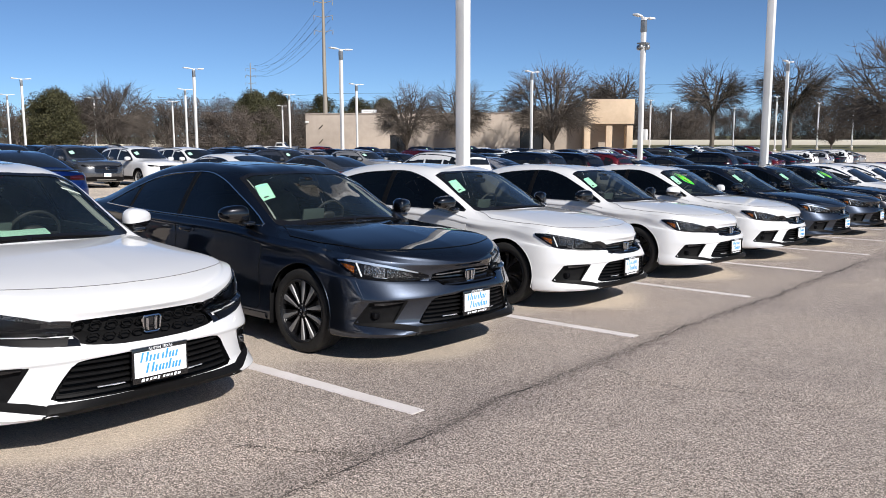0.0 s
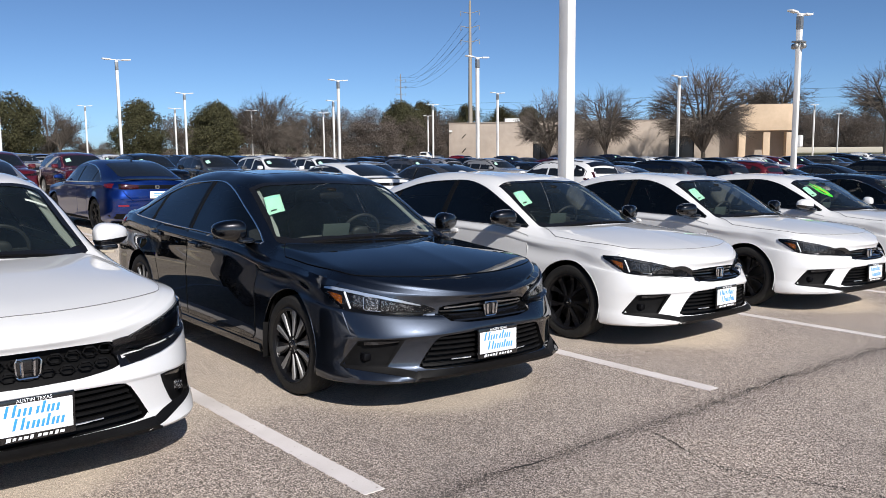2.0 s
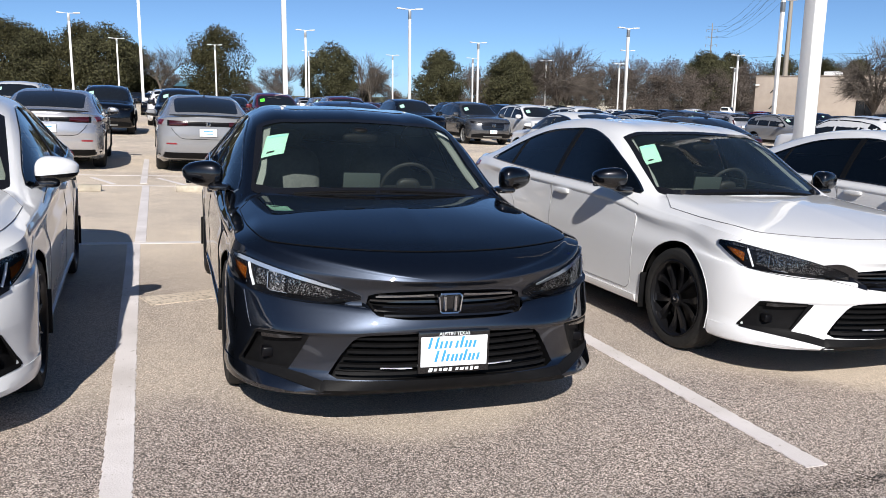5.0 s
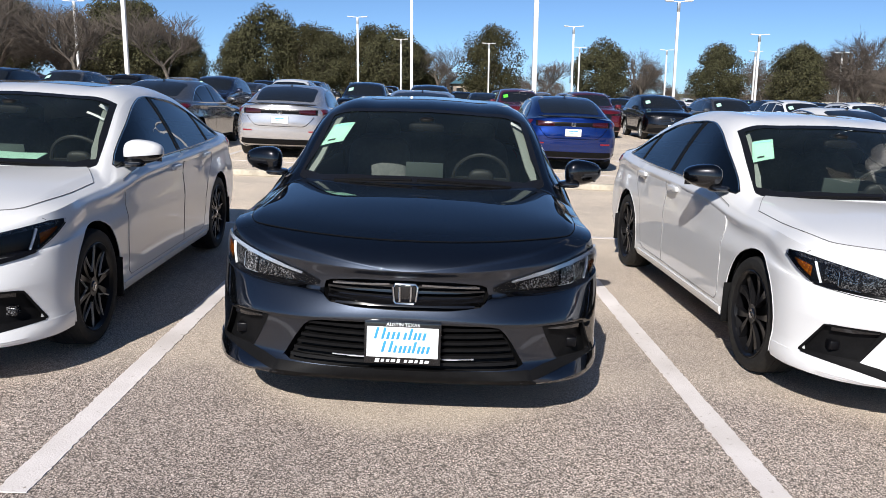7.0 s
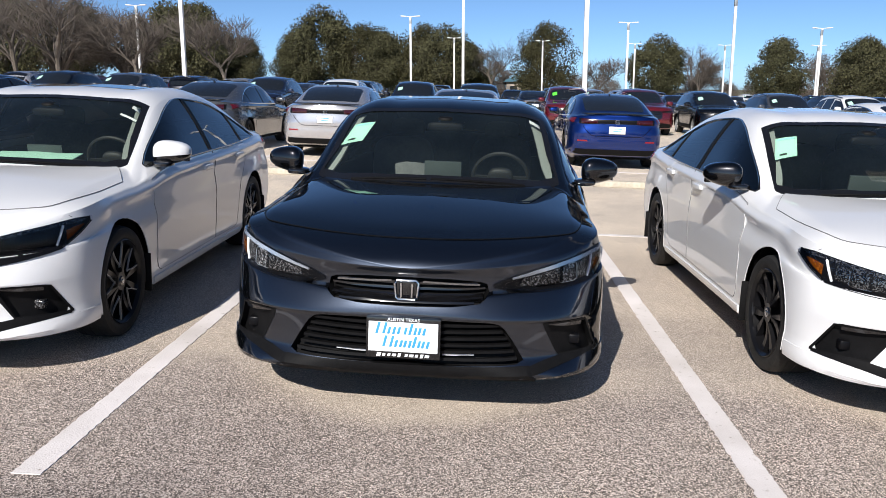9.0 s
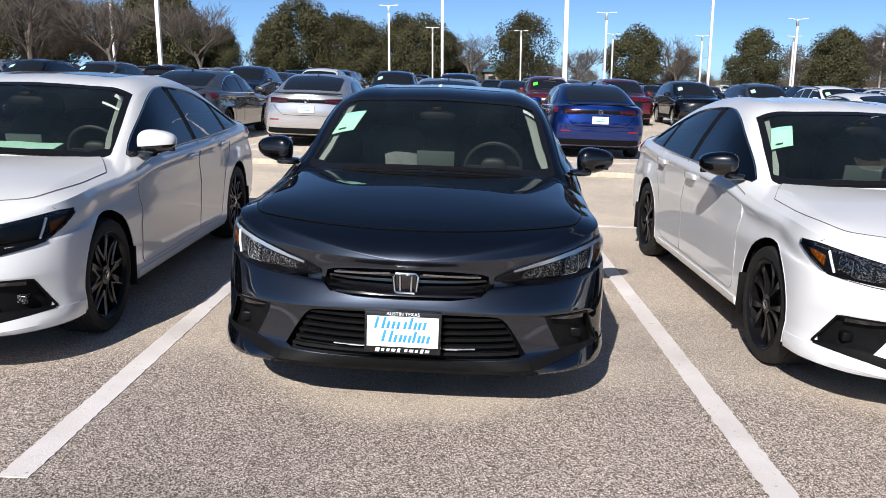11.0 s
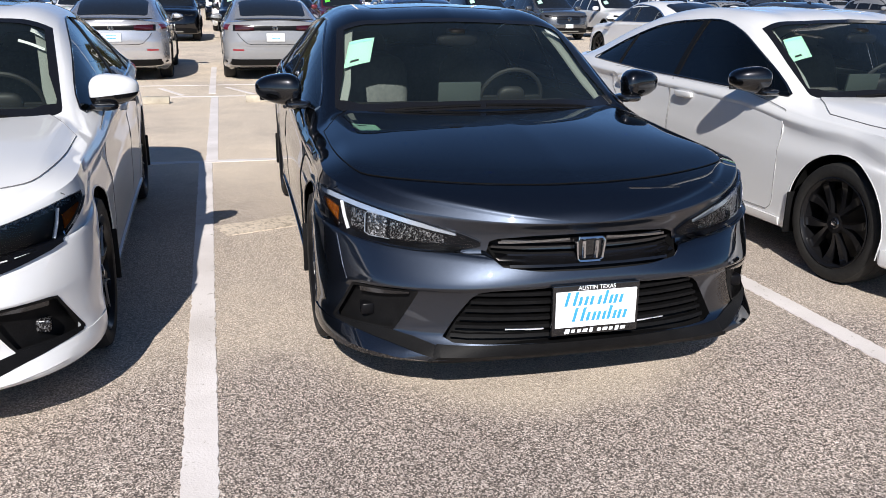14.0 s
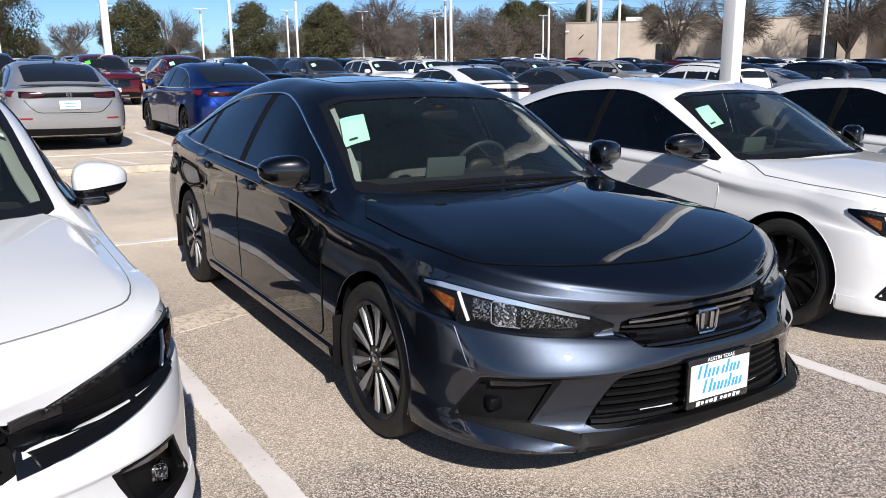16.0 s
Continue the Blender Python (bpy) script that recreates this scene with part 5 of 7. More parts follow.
def asphalt_material():
    m = mat("worn_asphalt", rough=0.88)
    b = m.node_tree.nodes["Principled BSDF"]
    co = add_node(m, "ShaderNodeTexCoord")
    sep = add_node(m, "ShaderNodeSeparateXYZ")
    wire(m, co, "Object", sep, 0)
    # pebbles of exposed aggregate
    peb = add_node(m, "ShaderNodeTexVoronoi", Scale=195.0, Randomness=1.0)
    wire(m, co, "Object", peb, "Vector")
    fine = add_node(m, "ShaderNodeTexNoise", Scale=260.0, Detail=4.0, Roughness=0.7)
    wire(m, co, "Object", fine, "Vector")
    tone = ramp(m, [(0.0, (0.060, 0.050, 0.044)), (0.36, (0.145, 0.120, 0.104)), (0.55, (0.405, 0.337, 0.292)), (0.80, (0.600, 0.503, 0.440)), (1.0, (0.820, 0.730, 0.665))])
    pick = add_node(m, "ShaderNodeSeparateColor")
    wire(m, peb, "Color", pick, 0)
    wire(m, pick, 0, tone, 0)
    grit = ramp(m, [(0.34, (0.40, 0.40, 0.40)), (0.60, (1.30, 1.30, 1.30))])
    wire(m, fine, 0, grit, 0)
    stone = mixed(m, 1.0, None, tone, grit, 0, 0, "MULTIPLY")
    # pale dusty film where cars stand
    film = add_node(m, "ShaderNodeTexNoise", Scale=0.9, Detail=7.0, Roughness=0.62)
    wire(m, co, "Object", film, "Vector")
    stall = add_node(m, "ShaderNodeMapRange")
    stall.interpolation_type = "SMOOTHSTEP"
    for i, v in ((1, -3.60), (2, -3.98), (3, 0.05), (4, 0.92)):
        stall.inputs[i].default_value = v
    fr = ramp(m, [(0.30, (0.52,) * 3), (0.60, (1.0,) * 3)])
    wire(m, film, 0, fr, 0)
    mul = add_node(m, "ShaderNodeMath")
    mul.operation = "MULTIPLY"
    wire(m, stall, 0, mul, 0)
    wire(m, fr, 0, mul, 1)
    wave = add_node(m, "ShaderNodeMath")
    wave.operation = "MULTIPLY_ADD"
    wave.inputs[1].default_value = 2 * math.pi / 2.82
    wave.inputs[2].default_value = -4.87 * 2 * math.pi / 2.82
    wire(m, sep, 1, wave, 0)
    crest = add_node(m, "ShaderNodeMath")
    crest.operation = "COSINE"
    wire(m, wave, 0, crest, 0)
    # the film's front edge bows round each car and is uneven
    bow = add_node(m, "ShaderNodeMath")
    bow.operation = "MULTIPLY_ADD"
    bow.inputs[1].default_value = -0.30
    wire(m, crest, 0, bow, 0)
    wire(m, sep, 0, bow, 2)
    uneven = add_node(m, "ShaderNodeMath")
    uneven.operation = "MULTIPLY_ADD"
    uneven.inputs[1].default_value = 0.9
    wire(m, film, 0, uneven, 0)
    wire(m, bow, 0, uneven, 2)
    front = add_node(m, "ShaderNodeMath")
    front.operation = "SUBTRACT"
    front.inputs[1].default_value = 0.45 - 0.30
    wire(m, uneven, 0, front, 0)
    wire(m, front, 0, stall, 0)
    halo = add_node(m, "ShaderNodeMapRange")
    for i, v in ((1, -0.35), (2, 0.6), (3, 0.5), (4, 1.0)):
        halo.inputs[i].default_value = v
    wire(m, crest, 0, halo, 0)
    behind = add_node(m, "ShaderNodeMapRange")
    for i, v in ((1, -6.0), (2, -8.6), (3, 0.0), (4, 1.12)):
        behind.inputs[i].default_value = v
    wire(m, sep, 0, behind, 0)
    most = add_node(m, "ShaderNodeMath")
    most.operation = "MAXIMUM"
    wire(m, halo, 0, most, 0)
    wire(m, behind, 0, most, 1)
    mul2 = add_node(m, "ShaderNodeMath")
    mul2.operation = "MULTIPLY"
    wire(m, mul, 0, mul2, 0)
    wire(m, most, 0, mul2, 1)
    speck = ramp(m, [(0.0, (0.4698, 0.3915, 0.3071)), (0.45, (0.6612, 0.5638, 0.4524)), (1.0, (0.8004, 0.7004, 0.5786))])
    wire(m, pick, 1, speck, 0)
    gritty = mixed(m, 0.8, None, speck, grit, 0, 0, "MULTIPLY")
    dusty = mixed(m, mul2, 0, stone, gritty, 2, 2)
    # large stains
    big = add_node(m, "ShaderNodeTexNoise", Scale=0.35, Detail=9.0, Roughness=0.66)
    wire(m, co, "Object", big, "Vector")
    br = ramp(m, [(0.30, (0.72, 0.72, 0.74)), (0.50, (0.98, 0.98, 0.98)), (0.75, (1.12, 1.10, 1.06))])
    wire(m, big, 0, br, 0)
    stained = mixed(m, 1.0, None, dusty, br, 2, 0, "MULTIPLY")
    drip = add_node(m, "ShaderNodeTexVoronoi", Scale=0.42)
    wire(m, co, "Object", drip, "Vector")
    dr = ramp(m, [(0.02, (0.6, 0.6, 0.6)), (0.07, (1, 1, 1))])
    wire(m, drip, "Distance", dr, 0)
    spots = mixed(m, 1.0, None, stained, dr, 2, 0, "MULTIPLY")
    # darker worn band along the long seam
    sway = add_node(m, "ShaderNodeMath")
    sway.operation = "MULTIPLY_ADD"
    sway.inputs[1].default_value = 0.35
    wire(m, film, 0, sway, 0)
    wire(m, sep, 0, sway, 2)
    off = add_node(m, "ShaderNodeMath")
    off.operation = "ADD"
    off.inputs[1].default_value = 2.68
    wire(m, sway, 0, off, 0)
    away = add_node(m, "ShaderNodeMath")
    away.operation = "ABSOLUTE"
    wire(m, off, 0, away, 0)
    worn = ramp(m, [(0.0, (0.74, 0.74, 0.75)), (0.10, (0.86, 0.86, 0.87)), (0.30, (1.0, 1.0, 1.0))])
    wire(m, away, 0, worn, 0)
    spots = mixed(m, 1.0, None, spots, worn, 2, 0, "MULTIPLY")
    # grass beyond the lot
    blade = add_node(m, "ShaderNodeTexNoise", Scale=1.4, Detail=8.0, Roughness=0.7)
    wire(m, co, "Object", blade, "Vector")
    grass = ramp(m, [(0.35, (0.055, 0.062, 0.022)), (0.65, (0.16, 0.15, 0.07))])
    wire(m, blade, 0, grass, 0)
    edge = add_node(m, "ShaderNodeMath")
    edge.operation = "LESS_THAN"
    edge.inputs[1].default_value = -127.0
    wire(m, sep, 0, edge, 0)
    edge2 = add_node(m, "ShaderNodeMath")
    edge2.operation = "GREATER_THAN"
    edge2.inputs[1].default_value = 150.0
    wire(m, sep, 1, edge2, 0)
    out = add_node(m, "ShaderNodeMath")
    out.operation = "MAXIMUM"
    wire(m, edge, 0, out, 0)
    wire(m, edge2, 0, out, 1)
    whole = mixed(m, out, 0, spots, grass, 2, 0)
    wire(m, whole, 2, b, "Base Color")
    rel = add_node(m, "ShaderNodeBump", Strength=0.5, Distance=0.003)
    wire(m, peb, "Distance", rel, "Height")
    rel2 = add_node(m, "ShaderNodeBump", Strength=0.25, Distance=0.002)
    wire(m, fine, 0, rel2, "Height")
    wire(m, rel, 0, rel2, "Normal")
    wire(m, rel2, 0, b, "Normal")
    return m


def worn_paint(name, color, under, wear=0.33):
    """Road paint, cracked and rubbed through to the ground."""
    m = mat(name, color, 0.7)
    b = m.node_tree.nodes["Principled BSDF"]
    co = add_node(m, "ShaderNodeTexCoord")
    n = add_node(m, "ShaderNodeTexNoise", Scale=26.0, Detail=9.0, Roughness=0.75)
    wire(m, co, "Object", n, "Vector")
    r = ramp(m, [(wear, under), (wear + 0.07, color)])
    wire(m, n, 0, r, 0)
    n2 = add_node(m, "ShaderNodeTexNoise", Scale=2.2, Detail=6.0)
    wire(m, co, "Object", n2, "Vector")
    r2 = ramp(m, [(0.3, (0.80, 0.78, 0.76)), (0.7, (1.05, 1.04, 1.04))])
    wire(m, n2, 0, r2, 0)
    x = mixed(m, 1.0, None, r, r2, 0, 0, "MULTIPLY")
    wire(m, x, 2, b, "Base Color")
    bp = add_node(m, "ShaderNodeBump", Strength=0.4, Distance=0.004)
    n3 = add_node(m, "ShaderNodeTexNoise", Scale=120.0, Detail=3.0)
    wire(m, co, "Object", n3, "Vector")
    wire(m, n3, 0, bp, "Height")
    wire(m, bp, 0, b, "Normal")
    return m


ASPHALT = asphalt_material()
LINE_PAINT = worn_paint("worn_white_line_paint", (0.7392, 0.7040, 0.6952), (0.3168, 0.2816, 0.2376))
FADED_PAINT = worn_paint("faded_line_paint", (0.6688, 0.5808, 0.4752), (0.3696, 0.3212, 0.2596), 0.43)
CRACK_DARK = mat("crack_tar", (0.035, 0.033, 0.031), 0.9)

gx = [-2600, -1200, -600, -300, -160, -127, -100, -60, -30, -10, 10, 40, 100, 300, 900, 2600]
gy = [-2600, -1200, -600, -300] + list(range(-150, 171, 4)) + [200, 300, 600, 1200, 2600]
gverts = [(x, y, height(y)) for y in gy for x in gx]
gw = len(gx)
gfaces = [(j * gw + i, j * gw + i + 1, (j + 1) * gw + i + 1, (j + 1) * gw + i) for j in range(len(gy) - 1) for i in range(gw - 1)]
ground = part("ground", (gverts, gfaces), ASPHALT)
tagged(ground, "speckled worn asphalt of a large car lot", "ground", kind="structure")


def strip(name, x0, y0, x1, y1, width, material, label, group="", lift=0.004):
    """A painted band on the ground from one point to another, with slightly wandering edges."""
    d = Vector((x1 - x0, y1 - y0, 0))
    n = max(2, int(d.length / (0.012 if d.length < 7 and x0 > -4 else 0.03 if d.length < 7 else 0.25)))
    s = Vector((-d.y, d.x, 0)).normalized()
    verts = []
    for i in range(n + 1):
        p = Vector((x0, y0, 0)) + d * i / n
        for k in (1, -1):
            w = width / 2 + random.uniform(-0.002, 0.002) + 0.006 * min(0.0, noise.noise((p.x * 30, p.y * 30 + k * 9, 1)) - 0.12) * 2
            q = p + s * w * k
            verts.append((q.x, q.y, height(q.y) + lift))
    verts += [(x, y, z - 0.006) for x, y, z in verts]
    k = 2 * (n + 1)
    faces = [(2 * i + 1, 2 * i + 3, 2 * i + 2, 2 * i) for i in range(n)]
    faces += [(2 * i, 2 * i + 2, k + 2 * i + 2, k + 2 * i) for i in range(n)] + [(2 * i + 3, 2 * i + 1, k + 2 * i + 1, k + 2 * i + 3) for i in range(n)]
    faces += [(1, 0, k, k + 1), (2 * n, 2 * n + 1, k + 2 * n + 1, k + 2 * n)]
    return tagged(part(name, (verts, faces), material, smooth=False), label, "road marking", group, "structure")


LINE_FAR = [3.405, 6.215, 9.10, 11.95, 14.80, 17.65, 20.5, 23.35, 26.2, 29.05]
LINE_Y = [3.470, 6.292, 9.10, 11.95, 14.80, 17.65, 20.5, 23.35, 26.2, 29.05]
for y0, y1 in zip(LINE_Y, LINE_FAR):
    strip("parking_line", -3.06, y0, -8.86, y1, 0.118, LINE_PAINT, "worn white parking line on the asphalt", "parking lines of the front row")
for y in (0.65, 3.42, 6.27, 9.2, 12.0, 14.9):
    strip("parking_line", -14.6, y, -19.9, y, 0.11, LINE_PAINT, "worn white parking line on the asphalt", "parking lines of the second row")
strip("cross_line", -8.92, -2.0, -8.92, 30.0, 0.10, LINE_PAINT, "white line across the stall ends")
strip("cross_line", -14.25, -6.0, -14.25, 30.0, 0.09, LINE_PAINT, "white line across the stall ends")
for y in (3.46, 6.25):
    strip("parking_line", -8.98, y, -14.18, y, 0.11, LINE_PAINT, "worn white parking line on the asphalt")
strip("faded_line", -6.49, 3.535, -7.35, 6.1, 0.27, FADED_PAINT, "faded tan stripe across a stall")
strip("cross_line", -15.97, 0.6, -15.97, 9.2, 0.09, LINE_PAINT, "white line before the second row's stalls")
for y in (0.45, 1.50, 2.58, 3.65, 4.72, 5.79):
    strip("hatch_line", -15.55, y, -14.45, y + 0.40, 0.08, LINE_PAINT, "thin diagonal white line", "hatch lines between the rows")

# the long seam and short cracks
def crack(points, width, name="asphalt_crack"):
    pts = []
    for i in range(len(points) - 1):
        (x0, y0), (x1, y1) = points[i], points[i + 1]
        n = max(2, int(math.hypot(x1 - x0, y1 - y0) / 0.022))
        for k in range(n):
            t = k / n
            x, y = x0 + (x1 - x0) * t, y0 + (y1 - y0) * t
            pts.append((x + 0.05 * noise.noise((x * 2.2, y * 2.2, 3)) + 0.02 * noise.noise((x * 9, y * 9, 5)), y + 0.05 * noise.noise((x * 2.2, y * 2.2, 8)) + 0.02 * noise.noise((x * 9, y * 9, 1))))
    verts, faces = [], []
    for i, (x, y) in enumerate(pts):
        a, b = pts[max(0, i - 1)], pts[min(len(pts) - 1, i + 1)]
        d = Vector((b[0] - a[0], b[1] - a[1]))
        side = Vector((-d.y, d.x)).normalized()
        for k in (1, -1):
            w = width * max(0.05, 0.35 + 1.6 * noise.noise((x * 4, y * 4, 2)) + random.uniform(-0.35, 0.35)) * k
            verts.append((x + side.x * w, y + side.y * w, height(y) + 0.003))
    n = len(pts)
    faces = [(2 * i + 1, 2 * i + 3, 2 * i + 2, 2 * i) for i in range(n - 1)]
    # flat dark specks for small pits where stones came loose along it
    for i, (x, y) in enumerate(pts):
        for k in range(int(width * 2200) if y < 14 else 0):
            u, v, r = x + random.gauss(0, 0.030), y + random.uniform(-0.02, 0.02), random.uniform(0.0018, 0.0048)
            j = len(verts)
            verts += [(u + r * random.uniform(0.6, 1.3) * math.cos(w), v + r * random.uniform(0.6, 1.3) * math.sin(w), height(v) + 0.003) for w in (0, 1.26, 2.51, 3.77, 5.03)]
            faces.append(tuple(range(j, j + 5)))
    return tagged(part(name, (verts, faces), CRACK_DARK, smooth=False), "thin dark crack in the asphalt", "crack", "asphalt cracks", "structure")


crack([(-2.72, 1.4), (-2.74, 3.0), (-2.87, 4.1), (-2.86, 5.5), (-2.92, 6.8), (-2.88, 9.5), (-2.90, 12.7), (-2.9, 20.0), (-2.9, 34.0)], 0.0060)
crack([(-3.42, 2.42), (-3.05, 2.62), (-2.72, 2.85)], 0.0032)
crack([(-2.8, 5.2), (-2.2, 5.0), (-1.6, 5.3), (-0.9, 5.1)], 0.0025)


def wheel_stop(x, y, group="concrete wheel stops"):
    t = thing("wheel_stop", "low tan concrete wheel stop on the asphalt", "wheel stop", group)
    g = prism([(-0.075, 0.0), (-0.075, 0.07), (-0.05, 0.10), (0.05, 0.10), (0.075, 0.07), (0.075, 0.0)], -0.9, 0.9)
    b = bmesh.new()
    vs = [b.verts.new(v) for v in g[0]]
    for f in g[1]:
        b.faces.new([vs[i] for i in f])
    bmesh.ops.recalc_face_normals(b, faces=b.faces)
    bmesh.ops.bevel(b, geom=list(b.edges), offset=0.008, segments=1, affect="EDGES")
    part("block", b, CONCRETE, t)
    for k in (-0.6, 0.6):
        part("anchor_pin", lathe([(0.0, 0.106), (0.014, 0.106), (0.016, 0.095)], 10, "z"), STEEL, t).matrix_local = Matrix.Translation((0, k, 0))
    t.matrix_basis = stand(x, y)
    return t


for x, y in ((-13.47, 1.95), (-13.47, 4.80), (-13.47, 7.70), (-13.47, 10.6)):
    wheel_stop(x, y)

# ---- the front row ----
def park(ob, x, y, yaw=0.0):
    ob.matrix_basis = stand(x, y, yaw)
    return ob


ROW = "front row of compact cars"
dark_car = park(sedan("sedan", "dark metallic blue-grey compact sedan parked between white lines", PAINT_METEOR, "ten", PAINT_BLACK, CHROME, "bar", True, group=ROW), -6.035, 4.866, -1.0)
white_hatch = park(sedan("hatchback", "white compact hatchback with black mesh grille and machined wheels", PAINT_WHITE, "touring", PAINT_WHITE, GLOSS_BLACK, "mesh", False, group=ROW, papers=True, hatch=True), -6.12, 2.15, 1.6)
white_car = park(sedan("sedan", "white compact sedan with black wheels and black mirrors", PAINT_WHITE, "five", PAINT_BLACK, GLOSS_BLACK, "bar", False, group=ROW), -6.15, 7.57, 1.3)
copy_thing(white_car, stand(-6.10, 10.52, -1.0))
neon_car = park(sedan("sedan", "white compact sedan with a neon sale sign in the windshield", PAINT_WHITE, "five", PAINT_WHITE, GLOSS_BLACK, "bar", False, group=ROW, neon=True), -6.1, 13.36, -1.0)


def repainted(ob, swaps, label=""):
    """Gives a copy other paints, slot by slot on the object."""
    for o in (ob, *ob.children_recursive):
        for sl in o.material_slots:
            if sl.material in swaps:
                new_mat = swaps[sl.material]
                sl.link = "OBJECT"
                sl.material = new_mat
    if label:
        ob["label"] = label
    return ob


def same_as(src, m, color, label, old=None):
    c = copy_thing(src, m)
    return repainted(c, {old: color} if old else {}, label)


same_as(dark_car, stand(-6.1, 16.2, -1.0), PAINT_METEOR, "dark metallic compact sedan with machined wheels in the front row")
same_as(white_car, stand(-6.1, 19.05, -1.0), PAINT_METEOR, "dark metallic compact sedan with black wheels", PAINT_WHITE)
same_as(neon_car, stand(-6.1, 21.9, -1.0), PAINT_BLACK, "black compact sedan with a neon sale sign", PAINT_WHITE)

# ---- lighter cars for the rows behind ----
FAR_GROUPS = {"hood": "body", "trunk_lid": "body", "front_door": "body", "rear_door": "body", "side_skirt": "body", "quarter_window": "side_window", "pillar_trim": "side_window", "window_moulding": "side_window",
              "corner_vent": "front_trim", "grille": "front_trim", "lower_grille": "front_trim", "lower_bumper": "front_trim", "skid_trim": "front_trim", "grille_slat": "front_trim", "tail_bar": "rear_trim", "rear_lower_bumper": "rear_trim",
              "bumper_reflector": "rear_trim", "roof_spoiler": "rear_trim", "boot_spoiler": "rear_trim", "boot_panel": "body", "sensor_trim": "rear_trim", "roof_antenna": "body", "wheel_well": "underbody", "arch_cladding": "cladding", "sill_cladding": "cladding", "roof_rail": "cladding", "sunroof": "rear_window", "spoke_face": "wheel"}


def lighter(src, name):
    """The same car with its pieces joined into a few parts, for the far rows."""
    root = thing(name, src["label"], "car")
    pools = {}
    for o in src.children_recursive:
        plain = o.name.split(".")[0]
        up = o.parent.name.split(".")[0] if o.parent != src else ""
        if plain in ("side_window",):
            key = "side_window|" + str(sum(v.co.y for v in o.data.vertices) > 0)
        elif up == "wheel" or plain == "wheel":
            base = o if plain == "wheel" else o.parent
            key = "wheel|" + base.name
        elif up in ("headlight", "tail_light", "door_mirror"):
            key = o.parent.name
        elif plain in ("headlight", "tail_light", "door_mirror"):
            key = o.name
        else:
            key = FAR_GROUPS.get(plain, FAR_GROUPS.get(up, plain))
            if key == "body" and plain != "body":
                continue
        if key in ("side_window", "cladding"):
            key += "|" + str(sum(v.co.y for v in o.data.vertices) > 0)
        if "emblem" in (plain, up) or "plate_holder" in (plain, up):
            key = "front_trim" if sum(v.co.x for v in o.data.vertices) > 0 else "rear_trim"
        pools.setdefault(key, []).append(o)
    for key, obs in pools.items():
        b, mats = bmesh.new(), []
        for o in obs:
            material = o.data.materials[0]
            if material not in mats:
                mats.append(material)
            k = len(b.faces)
            b.from_mesh(o.data)
            b.faces.ensure_lookup_table()
            for f in b.faces[k:]:
                f.material_index = mats.index(material)
        me = bpy.data.meshes.new(key.split("|")[0].split(".")[0])
        b.to_mesh(me)
        b.free()
        for material in mats:
            me.materials.append(material)
        c = new(me.name.split(".")[0], me)
        c.parent = root
    return root


def discard(root):
    for o in [*root.children_recursive, root]:
        bpy.data.objects.remove(o)


def accord(name, label, color, group=""):
    """A longer sedan, as seen from behind in the second row."""
    a = sedan(name, label, color, "touring", color, CHROME, "bar", False, 1, group)
    for o in a.children_recursive:
        o.data.transform(Matrix.Diagonal((1.05, 1.033, 1.03, 1)))
    part("boot_spoiler", superball((-2.335, 0, 1.078), (0.065, 0.70, 0.016), 0.6), GLOSS_BLACK, a)
    if FINE > 0.9:
        skin = [v.co.copy() for v in a.children[0].data.vertices]
        seam = [(-0.66, 0.845), (-0.60, 0.76), (-0.50, 0.665), (-0.42, 0.648), (-0.2, 0.646), (0, 0.646), (0.2, 0.646), (0.42, 0.648), (0.50, 0.665), (0.60, 0.76), (0.66, 0.845)]
        line = [(min((v.x for v in skin if abs(v.y - y) < 0.08 and abs(v.z - z) < 0.06), default=-2.46) - 0.003, y, z) for y, z in seam]
        part("panel_gap", tube(line, 0.004, 4), UNDER, a)
    part("roof_antenna", moved(superball((0, 0, 0), (0.09, 0.018, 0.035), 0.9), Matrix.Translation((-1.02, 0, 1.435)) @ Matrix.Rotation(0.15, 4, "Y")), GLOSS_BLACK, a)
    return a


SECOND = "second row of sedans seen from behind"
grey_accord = accord("sedan", "solid grey midsize sedan parked tail outwards", PAINT_URBAN, SECOND)
park(grey_accord, -18.95, 4.55, 180)
same_as(grey_accord, stand(-19.1, 1.75, 181), PAINT_SILVER, "silver midsize sedan parked tail outwards", PAINT_URBAN)
same_as(grey_accord, stand(-19.6, -1.1, 179), PAINT_GREY, "dark grey midsize sedan parked tail outwards", PAINT_URBAN)
same_as(grey_accord, stand(-18.95, 7.56, 180), PAINT_BLUE, "bright blue midsize sedan parked tail outwards", PAINT_URBAN)
same_as(grey_accord, stand(-19.6, -7.0, 179), PAINT_NAVY, "navy midsize sedan parked tail outwards", PAINT_URBAN)
same_as(grey_accord, stand(-19.6, 13.9, 180), PAINT_WHITE, "white midsize sedan parked tail outwards", PAINT_URBAN)
same_as(grey_accord, stand(-19.6, 17.2, 180), PAINT_GREY, "dark grey midsize sedan parked tail outwards", PAINT_URBAN)

